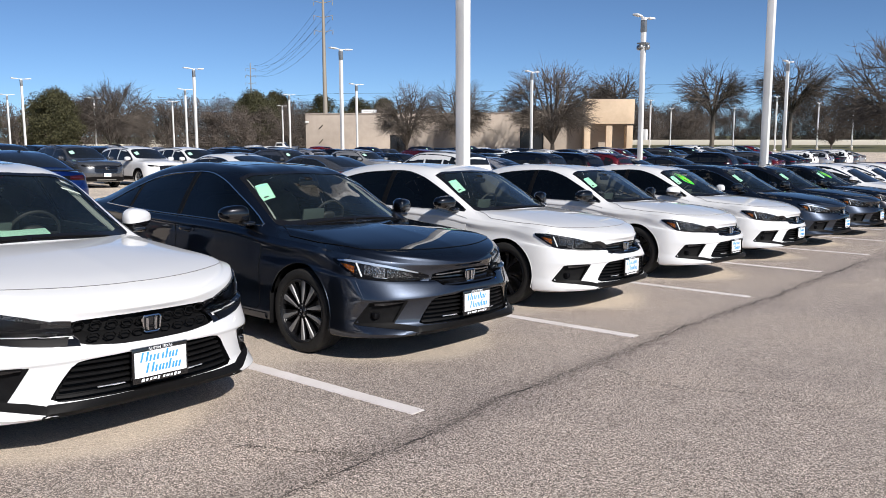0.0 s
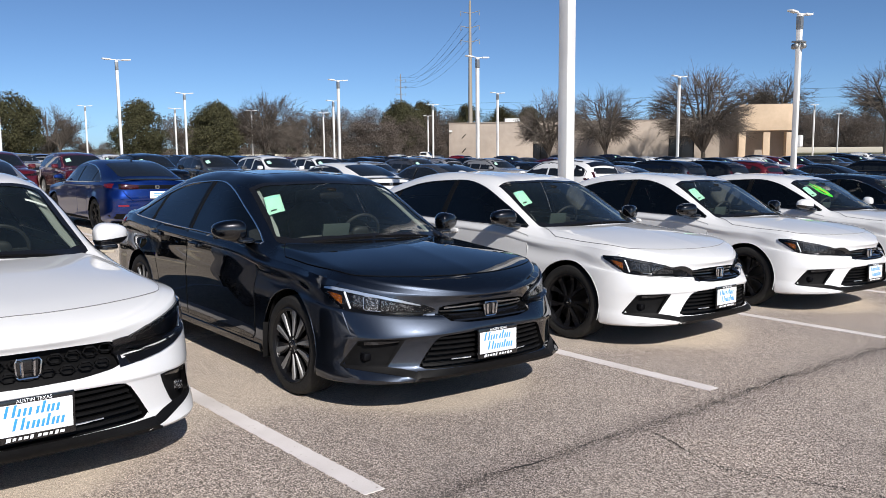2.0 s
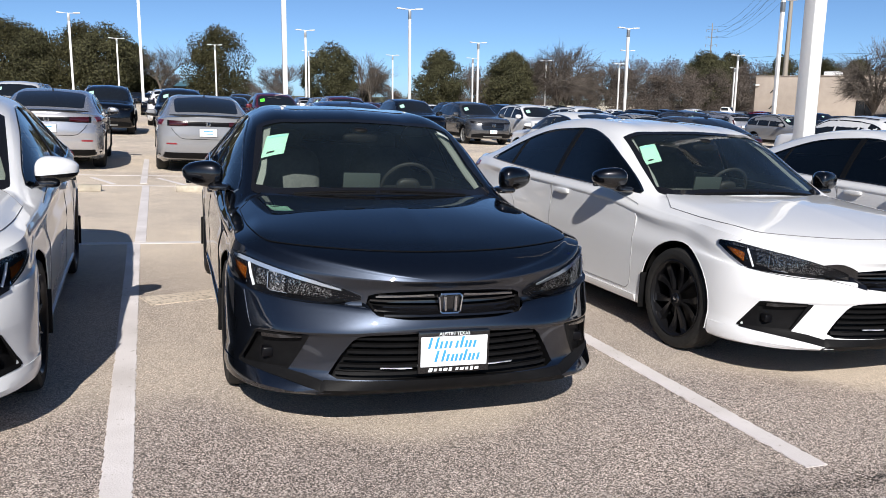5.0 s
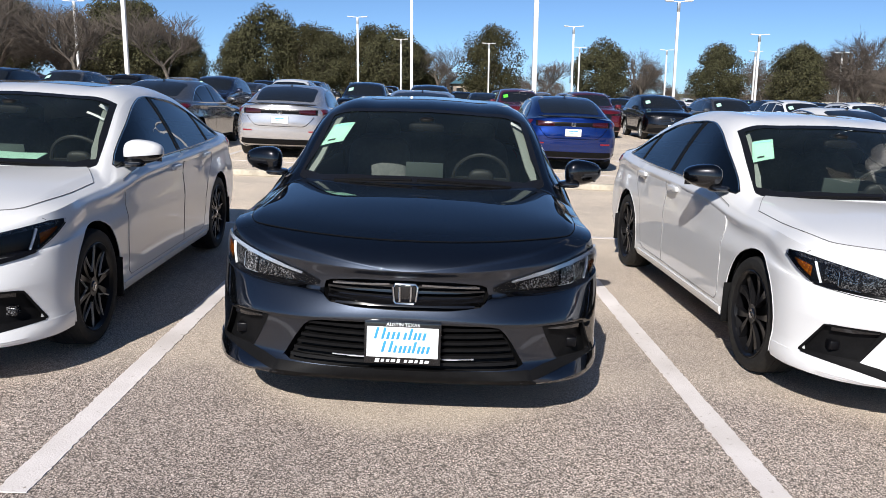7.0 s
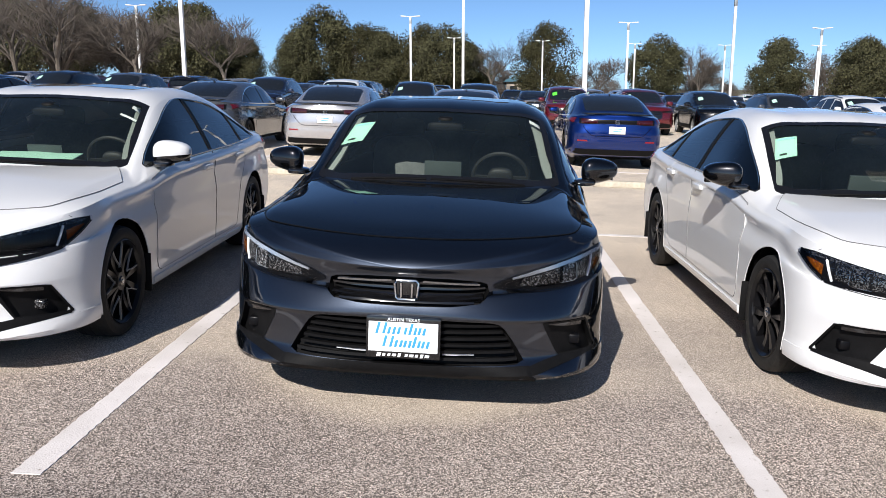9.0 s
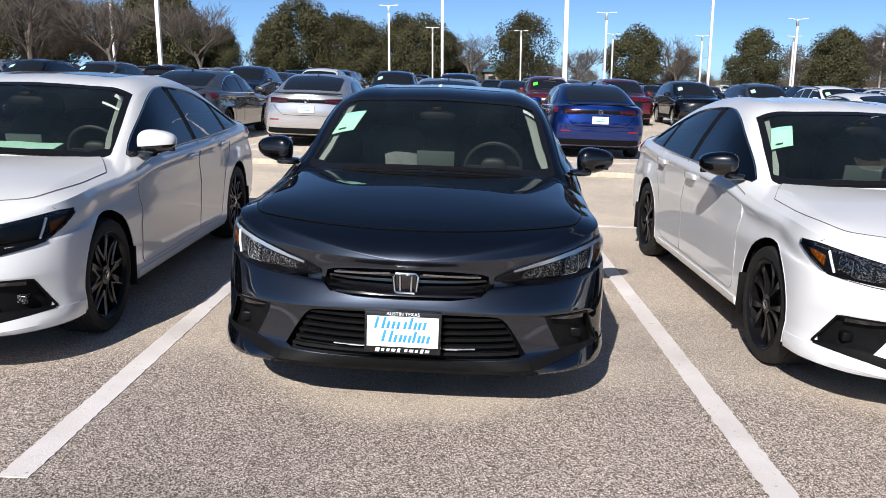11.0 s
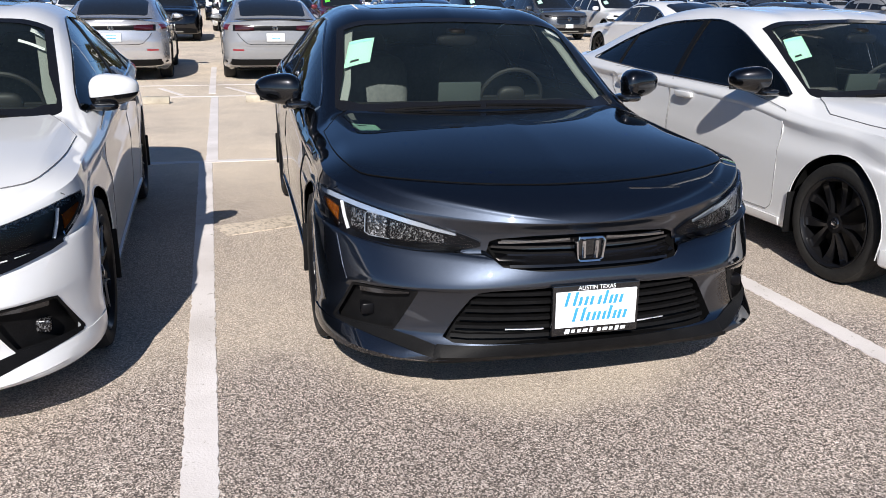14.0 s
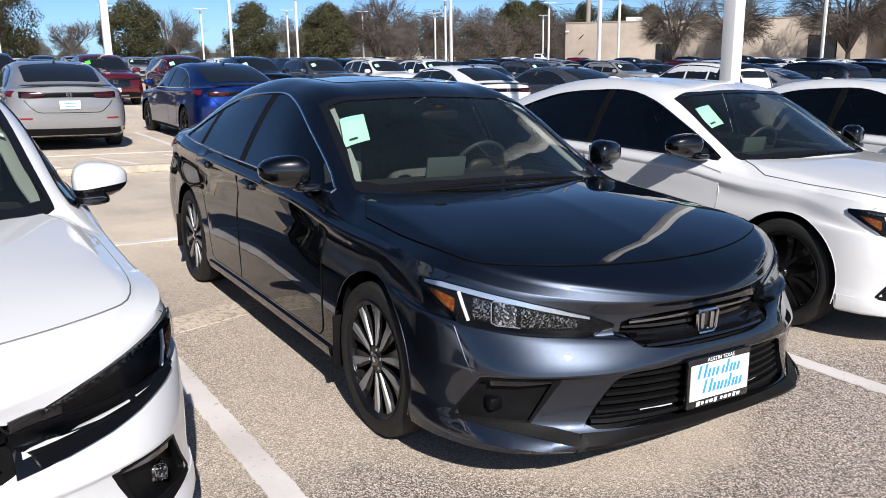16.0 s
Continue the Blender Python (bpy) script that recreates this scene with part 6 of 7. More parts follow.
THIRD = "third row of sport utility cars facing the aisle"
grey_suv = suv("sport_utility_car", "grey compact sport utility car facing the aisle", PAINT_GREY, THIRD)
park(grey_suv, -32.8, 16.2, 0)
neon_suv = suv("sport_utility_car", "red sport utility car with a neon green label", PAINT_MAROON, THIRD, True)
park(neon_suv, -32.8, 7.95, 0)
for y, c, text in ((10.75, PAINT_MAROON, "maroon sport utility car facing the aisle"), (13.45, PAINT_BLACK, "black sport utility car facing the aisle"), (19.0, PAINT_WHITE, "white sport utility car facing the aisle"),
                   (21.6, PAINT_WHITE, "white sport utility car facing the aisle"), (2.0, PAINT_BLACK, "black sport utility car facing the aisle"), (4.5, PAINT_BLACK, "black sport utility car facing the aisle"), (-0.9, PAINT_WHITE, "white sport utility car facing the aisle"),
                   (-3.8, PAINT_NAVY, "navy sport utility car facing the aisle"), (-9.6, PAINT_GREY, "grey sport utility car facing the aisle"), (-12.4, PAINT_BLACK, "black sport utility car facing the aisle")):
    same_as(grey_suv, stand(-32.8, y, 0), c, text, PAINT_GREY)

# ---- far rows ----
FINE = 0.5
plain_sedan = accord("sedan", "solid grey midsize sedan parked in a far row", PAINT_URBAN)
plain_suv = suv("sport_utility_car", "grey compact sport utility car parked in a far row", PAINT_GREY)
far_sedan = lighter(plain_sedan, "sedan")
far_suv = lighter(plain_suv, "sport_utility_car")
discard(plain_sedan)
discard(plain_suv)
FINE = 1.0
park(far_sedan, -33.0, 24.6, 0)
park(far_suv, -33.0, 27.4, 0)
COLORS = [(PAINT_WHITE, "white")] * 6 + [(PAINT_BLACK, "black")] * 9 + [(PAINT_GREY, "grey")] * 4 + [(PAINT_METEOR, "dark metallic")] * 5 + [(PAINT_SILVER, "silver")] * 2 + [(PAINT_NAVY, "navy")] * 3 + [(PAINT_RED, "red"), (PAINT_MAROON, "maroon"), (PAINT_MAROON, "maroon")] + [(PAINT_URBAN, "solid grey")] * 2
rng = random.Random(11)


def far_row(x, yaw, y0, y1, share, suvs, group):
    y = y0
    while y < y1:
        if rng.random() < share:
            c, word = rng.choice(COLORS)
            big = rng.random() < suvs
            src, old, kind_word = (far_suv, PAINT_GREY, "sport utility car") if big else (far_sedan, PAINT_URBAN, "midsize sedan")
            ob = same_as(src, stand(x + rng.uniform(-0.25, 0.25), y, yaw + rng.uniform(-1.5, 1.5)), c, f"{word} {kind_word} parked in a far row", old if c != old else None)
            ob["group"] = group
        y += 2.85


same_as(far_suv, Matrix.Translation((-161.5, 118.5, height(118))) @ Matrix.Rotation(0.4, 4, "Z"), PAINT_WHITE, "white sport utility car on the far road", PAINT_GREY)
for y in (24.75, 27.6, 30.45):
    ob = same_as(far_sedan, stand(-6.1, y, 0), PAINT_WHITE, "white sedan parked in the front row", PAINT_URBAN)
    ob["group"] = "front row of compact cars"
far_row(-6.1, 0, 33.3, 62, 0.9, 0.1, "front row of compact cars")
far_row(-19.7, 180, 22.9, 85, 0.85, 0.3, "second row of sedans seen from behind")
far_row(-33.0, 0, 30.2, 100, 0.9, 0.6, "third row of sport utility cars facing the aisle")
far_row(-42.0, 180, -30, 105, 0.7, 0.6, "fourth row of cars")
far_row(-59.7, 0, -42, 85, 0.85, 0.5, "fifth row of cars")
far_row(-68.3, 180, -42, 85, 0.4, 0.6, "sixth row of cars")
far_row(-85.7, 0, -42, 72, 0.7, 0.5, "seventh row of cars")
far_row(-112.0, 0, -30, 66, 0.35, 0.5, "ninth row of cars")

# ---- a pickup by the building ----
def pickup(label, color):
    t = thing("pickup_truck", label, "pickup truck")
    part("body", join(box(1.75, 0, 0.88, 2.0, 1.90, 0.62, 0.10, 3), box(-0.1, 0, 0.80, 2.2, 1.94, 0.72, 0.08, 3)), color, t)
    part("cab", moved(prism([(-0.95, 1.10), (-0.80, 1.78), (-0.60, 1.84), (0.35, 1.84), (0.95, 1.20), (0.95, 1.10)], -0.82, 0.82), Matrix()), color, t)
    for q in (1, -1):
        part("side_window", box(-0.25, 0.825 * q, 1.50, 1.05, 0.02, 0.42, 0.005), FAR_GLASS, t, "dark side window")
        part("bed_side", box(-2.05, 0.92 * q, 0.88, 1.9, 0.08, 0.60, 0.03), color, t)
        for x in (1.75, -1.75):
            w = part("wheel", moved(lathe([(0.0, 0.10), (0.20, 0.10), (0.24, 0.08), (0.38, 0.09), (0.40, 0.0), (0.38, -0.12), (0.0, -0.12)], 20), Matrix.Translation((x, 0.84 * q, 0.40)) @ (Matrix.Rotation(math.pi, 4, "Z") if q < 0 else Matrix())), RUBBER, t)
            part("rim", moved(lathe([(0.0, 0.115), (0.22, 0.108), (0.24, 0.085)], 16), Matrix.Translation((x, 0.84 * q, 0.40)) @ (Matrix.Rotation(math.pi, 4, "Z") if q < 0 else Matrix())), STEEL, w)
        part("headlight", box(2.74, 0.70 * q, 0.98, 0.06, 0.36, 0.18, 0.02), LAMP_WHITE, t)
    part("windshield", moved(box(0, 0, 0, 0.02, 1.45, 0.72, 0.005), Matrix.Translation((0.69, 0, 1.52)) @ Matrix.Rotation(-0.75, 4, "Y")), FAR_GLASS, t, "dark windshield")
    part("bed_floor", box(-2.05, 0, 0.68, 1.9, 1.8, 0.08), PLASTIC, t)
    part("tailgate", box(-2.98, 0, 0.88, 0.08, 1.85, 0.60, 0.03), color, t)
    part("grille", box(2.76, 0, 0.90, 0.05, 1.0, 0.28, 0.02), GLOSS_BLACK, t)
    part("front_bumper", box(2.78, 0, 0.58, 0.16, 1.86, 0.20, 0.05), CHROME, t)
    part("rear_bumper", box(-3.05, 0, 0.56, 0.14, 1.80, 0.16, 0.04), CHROME, t)
    return t


park(pickup("white crew cab pickup truck parked near the building", PAINT_WHITE), -106.0, 86.8, 35)

# ---- lot lights ----
def light_pole(x, y, h=8.6, width=0.13, yaw=90.0, boxed=False):
    t = thing("street_lamp", "tall white square lamp post with twin flat heads", "lamp post", "lot lights")
    part("footing", lathe([(0.0, 0.62), (0.24, 0.62), (0.27, 0.58), (0.28, -0.1)], 20, "z"), CONCRETE, t)
    part("post", box(0, 0, 0.62 + (h - 0.6) / 2, width, width, h - 0.6, width * 0.08), POLE_WHITE, t)
    part("base_cover", box(0, 0, 0.67, width * 1.7, width * 1.7, 0.10, 0.01), POLE_WHITE, t)
    part("collar", box(0, 0, h - 0.42, width * 1.12, width * 1.12, 0.6, 0.005), STEEL, t)
    for s in (1, -1):
        a = part("arm", box(s * 0.28, 0, h + 0.02, 0.5, 0.06, 0.05, 0.01), POLE_WHITE, t)
        part("lamp_head", moved(box(0, 0, 0, 0.62, 0.30, 0.09, 0.03), Matrix.Translation((s * 0.72, 0, h + 0.05)) @ Matrix.Rotation(-s * 0.06, 4, "Y")), POLE_WHITE, a)
        part("lamp_panel", moved(box(0, 0, -0.048, 0.48, 0.22, 0.012, 0.003), Matrix.Translation((s * 0.72, 0, h + 0.05)) @ Matrix.Rotation(-s * 0.06, 4, "Y")), PAPER, a)
    if boxed:
        for w in range(4):
            part("camera_dome", superball((0.25 * math.cos(w * 1.57), 0.25 * math.sin(w * 1.57), h - 1.5), (0.12, 0.12, 0.14), 0.9, 12, 8), STEEL, t)
        part("camera_bracket", box(0, 0, h - 1.3, 0.5, 0.5, 0.08, 0.02), STEEL, t)
        part("control_box", box(width * 1.5, 0, 2.6, 0.25, 0.4, 0.55, 0.02), POLE_WHITE, t)
    t.matrix_basis = Matrix.Translation((x, y, height(y))) @ Matrix.Rotation(radians(yaw), 4, "Z")
    return t


for x, y, w in ((-9.4, 11.95, 0.20), (-7.6, 23.2, 0.19), (-38.0, 9.2, 0.20), (-58.7, 2.9, 0.18), (-62.4, 22.4, 0.18), (-44.6, -11.7, 0.20), (-42.9, 40.6, 0.20), (-64.8, 43.2, 0.2), (-67.6, 66.3, 0.2), (-42.4, 64.2, 0.2),
                (-81.4, -30.3, 0.2), (-88.0, -3.8, 0.2), (-88.2, 18.8, 0.2), (-90.5, 39.2, 0.2), (-91.3, 59.5, 0.2), (-91.0, 76.0, 0.2), (-123.4, -1.0, 0.2), (-124.0, 12.0, 0.2), (-125.1, 25.6, 0.2), (-124.6, 38.5, 0.2),
                (-122.6, 51.0, 0.2), (-121.5, 63.2, 0.2), (-122.5, 77.3, 0.2), (-124.7, 102.4, 0.2), (-60.4, 127.0, 0.2), (-76.5, 171.1, 0.2), (-64.8, 177.2, 0.2), (-21.0, 68.7, 0.22), (-40.7, 128.8, 0.2), (-42.9, 159.5, 0.2), (-39.5, 170.1, 0.2)):
    light_pole(x, y, 8.6, w)
light_pole(-19.6, 40.1, 8.6, 0.22, 90, True)

# ---- building ----
STUCCO = grainy(mat("beige_stucco", (0.40, 0.345, 0.295), 0.9), (0.360, 0.308, 0.262), (0.425, 0.366, 0.312), 0.9, 0.2, 40.0)
TAN = grainy(mat("tan_stucco", (0.5280, 0.4048, 0.2904), 0.9), (0.5456, 0.4224, 0.2992), (0.6160, 0.4840, 0.3520), 1.2, 0.2, 40.0)
TRIM_DARK = mat("dark_window_glass", (0.02, 0.022, 0.025), 0.08)
ROOF_GREY = grainy(mat("roof_membrane", (0.4, 0.4, 0.4), 0.9), (0.34, 0.33, 0.31), (0.44, 0.43, 0.41), 2.0)

BA, BB = Vector((-97.9, 84.9, 0)), Vector((-57.5, 113.5, 0))
front_way = (BB - BA).normalized()
wide = (BB - BA).length
bm_pose = Matrix.Translation((BA.x, BA.y, height(90) - 0.05)) @ Matrix.Rotation(math.atan2(front_way.y, front_way.x), 4, "Z")
hall = thing("building", "long low beige stucco building with a tan entrance porch", "building")
H = 6.3
openings = [(13.2, 15.6, 3.1), (33.2, 36.8, 4.0)]
cursor = 0.0
for o0, o1, oh in openings:
    part("wall", box((cursor + o0) / 2, 0.15, H / 2, o0 - cursor, 0.3, H, 0.02), STUCCO, hall)
    part("wall", box((o0 + o1) / 2, 0.15, (H + oh) / 2, o1 - o0, 0.3, H - oh, 0.01), STUCCO, hall)
    d = part("door", box((o0 + o1) / 2, 0.25, oh / 2, o1 - o0, 0.06, oh), TRIM_DARK, hall, "dark glazed entrance door")
    for k in (o0 + 0.05, (o0 + o1) / 2, o1 - 0.05):
        part("door_frame", box(k, 0.2, oh / 2, 0.08, 0.1, oh), PLASTIC, d)
    cursor = o1
part("wall", box((cursor + wide) / 2, 0.15, H / 2, wide - cursor, 0.3, H, 0.02), STUCCO, hall)
part("wall", box(0.15, 12, H / 2, 0.3, 23.4, H, 0.02), STUCCO, hall)
part("wall", box(wide / 2, 24, H / 2, wide, 0.3, H, 0.02), STUCCO, hall)
part("wall", box(wide - 0.15, 12, H / 2, 0.3, 23.4, H, 0.02), STUCCO, hall)
part("roof", box(wide / 2, 12, H - 0.35, wide - 0.8, 23.2, 0.2), ROOF_GREY, hall)
part("parapet_cap", join(box(wide / 2, 0.1, H + 0.05, wide + 0.2, 0.45, 0.12, 0.02), box(0.1, 12, H + 0.05, 0.45, 23, 0.12, 0.02)), STUCCO, hall)
part("roof_unit", box(9, 6, H + 0.3, 2.2, 1.6, 1.0, 0.05), POLE_WHITE, hall, "pale rooftop air unit")
part("security_camera", box(0.3, -0.2, H - 1.2, 0.5, 0.3, 0.25, 0.04), POLE_WHITE, hall)
for k in range(2):
    part("wall_bracket", moved(box(0, 0, 0, 0.9, 0.1, 0.12, 0.02), Matrix.Translation((2.4, -0.05, H - 2.0 - k * 2.2)) @ Matrix.Rotation(-0.8, 4, "Y")), PLASTIC, hall)
porch = part("porch", box(wide - 3.2, -1.5, H + 0.1, 7.2, 3.0, 3.6, 0.04), TAN, hall, "tan stucco porch canopy")
for a, b in ((wide - 6.4, -2.5), (wide - 3.2, -2.5), (wide - 0.2, -2.5), (wide - 6.4, -0.8), (wide - 0.2, -0.8)):
    part("column", box(a, b, 2.15, 0.9, 0.9, 4.4, 0.04), TAN, porch)
hall.matrix_basis = bm_pose
kiosk = thing("building", "small pale building with a blue metal roof", "building")
part("wall", box(0, 0, 1.4, 6.5, 5.0, 2.8, 0.02), STUCCO, kiosk)
part("roof", ([(-3.8, -3.1, 2.8), (3.8, -3.1, 2.8), (3.8, 3.1, 2.8), (-3.8, 3.1, 2.8), (-1.2, 0, 4.6), (1.2, 0, 4.6)], [(0, 1, 5, 4), (1, 2, 5), (2, 3, 4, 5), (3, 0, 4), (3, 2, 1, 0)]), mat("blue_metal_roof", (0.10, 0.22, 0.28), 0.4, 0.4), kiosk, smooth=False)
part("door", box(3.27, 0.6, 1.05, 0.05, 0.95, 2.1), TRIM_DARK, kiosk)
part("window", box(3.27, -1.3, 1.6, 0.05, 1.2, 1.0), TRIM_DARK, kiosk)
kiosk.matrix_basis = Matrix.Translation((-146, 9.5, height(9)))

# ---- trees ----
BARK = grainy(mat("grey_brown_bark", (0.12, 0.1, 0.08), 0.95), (0.075, 0.062, 0.05), (0.17, 0.145, 0.12), 9.0, 0.5)
TWIG = grainy(mat("winter_twigs", (0.13, 0.11, 0.09), 0.95), (0.050, 0.042, 0.036), (0.140, 0.118, 0.100), 0.6)


def leaf_material(name, a, b):
    m = mat(name, a, 0.75)
    bs = m.node_tree.nodes["Principled BSDF"]
    geo = add_node(m, "ShaderNodeNewGeometry")
    r = ramp(m, [(0.0, a), (0.6, b), (1.0, tuple(c * 1.2 for c in b))])
    wire(m, geo, "Random Per Island", r, 0)
    wire(m, r, 0, bs, "Base Color")
    bs.inputs["Specular IOR Level"].default_value = 0.25
    return m


LEAVES = leaf_material("evergreen_leaves", (0.017, 0.0175, 0.0090), (0.070, 0.0690, 0.0330))
LEAVES_OLIVE = leaf_material("olive_leaves", (0.022, 0.0215, 0.0095), (0.056, 0.0525, 0.0225))
LEAVES_BROWN = leaf_material("brown_thicket_leaves", (0.078, 0.064, 0.056), (0.116, 0.096, 0.083))


def branch(out, p, d, length, r, level, rnd, spread, kids, least):
    """One limb and, from it, its smaller limbs."""
    pts, q, way = [p], p.copy(), d.copy()
    for k in range(3):
        way = (way + Vector((rnd.gauss(0, 0.13), rnd.gauss(0, 0.13), rnd.gauss(0.03, 0.10)))).normalized()
        q = q + way * length / 3
        pts.append(q.copy())
    tip = max(least * 0.6, r * 0.5)
    out.append(tube(pts, r, 6 if level > 2 else 3, False, tip))
    if level == 0:
        return
    for k in range(kids[level]):
        t = rnd.uniform(0.25, 1.0) if level < 4 else rnd.uniform(0.5, 1.0)
        i = min(2, int(t * 3))
        base = pts[i].lerp(pts[i + 1], t * 3 - i)
        w = rnd.uniform(0, 2 * math.pi)
        side = Vector((math.cos(w), math.sin(w), rnd.uniform(0.1, 1.0)))
        nd = (way * (1 - spread) + side.normalized() * spread).normalized()
        branch(out, base, nd, length * rnd.uniform(0.6, 0.85), max(least, tip * rnd.uniform(0.6, 0.85)), level - 1, rnd, spread, kids, least)


def bare_tree(seed, h, spread=0.55, kids=(0, 8, 7, 6, 7), wide=0.55):
    rnd = random.Random(seed)
    t = thing("tree", "leafless winter tree with a fine twig crown", "tree", "bare trees")
    out = []
    branch(out, Vector((0, 0, -0.1)), Vector((0, 0, 1)), h * 0.30, h * 0.022, 4, rnd, spread, kids, 0.011)
    top = max(v[2] for g in out for v in g[0])
    far = sorted(math.hypot(v[0], v[1]) for g in out for v in g[0])
    sx, sz = wide * h / far[int(len(far) * 0.97)], h / top
    grow = lambda z: 1 + (sx - 1) * min(1, max(0, (z / top - 0.12) / 0.4))
    out = [([(x * grow(z), y * grow(z), z * sz) for x, y, z in g[0]], g[1]) for g in out]
    part("trunk", out[0], BARK, t)
    verts, faces = join(*out[1:])
    me = bpy.data.meshes.new("branch_crown")
    me.from_pydata(verts, [], faces)
    me.materials.append(TWIG)
    o = new("branch_crown", me)
    o.parent = t
    o["kind"] = "stuff"
    return t


def dome_tree(seed, h, width, low=0.16, twigs=2600, label="leafless winter tree with a dense rounded crown of fine twigs"):
    """A short-trunked winter tree whose limbs fan out into a full dome of twigs."""
    rnd = random.Random(seed)
    t = thing("tree", label, "tree", "bare trees")
    fork = Vector((0, 0, h * low))
    mid = Vector((0, 0, h * (0.5 + low * 0.4)))
    ax = Vector((width / 2, width / 2, h - mid.z))
    part("trunk", tube([(0, 0, -0.1), (0.05, 0, h * low * 0.5), tuple(fork)], h * 0.026, 8, False, h * 0.020), BARK, t)
    out, tips = [], []

    def inside(r, lo=-0.75):
        while True:
            d = Vector((rnd.gauss(0, 1), rnd.gauss(0, 1), rnd.gauss(0.1, 0.85))).normalized()
            if d.z > lo:
                k = ax.copy()
                k.z = ax.z if d.z > 0 else mid.z - h * low * 0.8
                return mid + Vector((d.x * k.x, d.y * k.y, d.z * k.z)) * r

    limbs = []
    for k in range(15):
        e = inside(rnd.uniform(0.45, 0.65), -0.35)
        bow = fork.lerp(e, 0.5) + Vector((0, 0, h * 0.05))
        limbs.append([fork, bow, e])
        out.append(tube([fork, bow, e], h * 0.014, 5, False, h * 0.0065))
    for k in range(150):
        l = rnd.choice(limbs)
        a = l[0].lerp(l[1], rnd.uniform(0.5, 1)) if rnd.random() < 0.4 else l[1].lerp(l[2], rnd.random())
        e = min((inside(rnd.uniform(0.6, 0.85)) for _ in range(6)), key=lambda p: (p - a).length)
        out.append(tube([a, a.lerp(e, 0.5) + Vector((0, 0, 0.12)), e], h * 0.0052, 3, False, h * 0.0026))
        tips.append((a, e))
    verts, faces = join(*out)
    verts, faces = list(verts), list(faces)

    def sprig(p, d, length, r):
        u = d.orthogonal().normalized()
        v = d.cross(u).normalized()
        i = len(verts)
        for w in (0.0, 2.09, 4.19):
            verts.append(tuple(p + (u * math.cos(w) + v * math.sin(w)) * r))
        verts.append(tuple(p + d * length))
        faces.extend(((i, i + 1, i + 3), (i + 1, i + 2, i + 3), (i + 2, i, i + 3)))

    for k in range(twigs):
        a, e = rnd.choice(tips)
        p = a.lerp(e, rnd.uniform(0.2, 1.05)) + Vector((rnd.gauss(0, 1), rnd.gauss(0, 1), rnd.gauss(0, 1))) * h * 0.022
        d = ((p - mid).normalized() + Vector((rnd.gauss(0, 0.4), rnd.gauss(0, 0.4), rnd.gauss(0.15, 0.35)))).normalized()
        length = h * rnd.uniform(0.07, 0.14)
        sprig(p, d, length, h * 0.0024)
        for j in range(2):
            dd = (d + Vector((rnd.gauss(0, 0.5), rnd.gauss(0, 0.5), rnd.gauss(0.1, 0.45)))).normalized()
            sprig(p + d * length * rnd.uniform(0.2, 0.85), dd, length * rnd.uniform(0.35, 0.7), h * 0.0011)
    me = bpy.data.meshes.new("branch_crown")
    me.from_pydata([tuple(v) for v in verts], [], faces)
    me.materials.append(TWIG)
    o = new("branch_crown", me)
    o.parent = t
    o["kind"] = "stuff"
    return t


def leafy_tree(seed, h, width, leaves, label, lobes=70, count=24000, size=0.165, low=0.14):
    rnd = random.Random(seed)
    t = thing("tree", label, "tree", "leafy trees")
    out = []
    branch(out, Vector((0, 0, -0.1)), Vector((0, 0, 1)), h * 0.35, h * 0.026, 3, rnd, 0.6, (0, 4, 4, 5, 5), 0.02)
    part("trunk", join(*out), BARK, t)
    centers = []
    for k in range(lobes):
        u = rnd.uniform(0, 1)
        z = h * (low + (0.93 - low) * u)
        w = width * math.sin(math.pi * min(1, 0.18 + 0.80 * u)) ** 0.7 * 0.5
        a = rnd.uniform(0, 2 * math.pi)
        rr = w * math.sqrt(rnd.uniform(0.1, 1)) * 0.85
        centers.append((Vector((rr * math.cos(a), rr * math.sin(a), z)), rnd.uniform(0.09, 0.19) * width))
    verts, faces = [], []
    for k in range(count):
        c, r = centers[rnd.randrange(lobes)]
        d = Vector((rnd.gauss(0, 1), rnd.gauss(0, 1), rnd.gauss(0, 0.8))).normalized()
        p = c + d * r * rnd.uniform(0.55, 1.08)
        a = Vector((rnd.gauss(0, 1), rnd.gauss(0, 1), rnd.gauss(0, 1))).normalized()
        b = a.cross(d)
        b = b.normalized() if b.length > 0.05 else Vector((0, 0, 1))
        s = size * rnd.uniform(0.5, 1.3)
        i = len(verts)
        bend = d * s * 0.3
        verts += [tuple(p - a * s), tuple(p + b * s * 0.55 + bend), tuple(p + a * s), tuple(p - b * s * 0.55 + bend)]
        faces += [(i, i + 1, i + 2), (i, i + 2, i + 3)]
    me = bpy.data.meshes.new("crown")
    me.from_pydata(verts, [], faces)
    me.materials.append(leaves)
    o = new("crown", me)
    o.parent = t
    o["kind"] = "stuff"
    return t


def plant(src, x, y, s, turn):
    return copy_thing(src, Matrix.Translation((x, y, height(y))) @ Matrix.Rotation(turn, 4, "Z") @ Matrix.Scale(s, 4))


def set_down(src, x, y, turn=0.0):
    src.matrix_basis = Matrix.Translation((x, y, height(y))) @ Matrix.Rotation(turn, 4, "Z")
    return src


def scaled_copy(src, x, y, s, turn):
    c = plant(src, x, y, 1.0, turn)
    c.scale = (s, s, s)
    return c


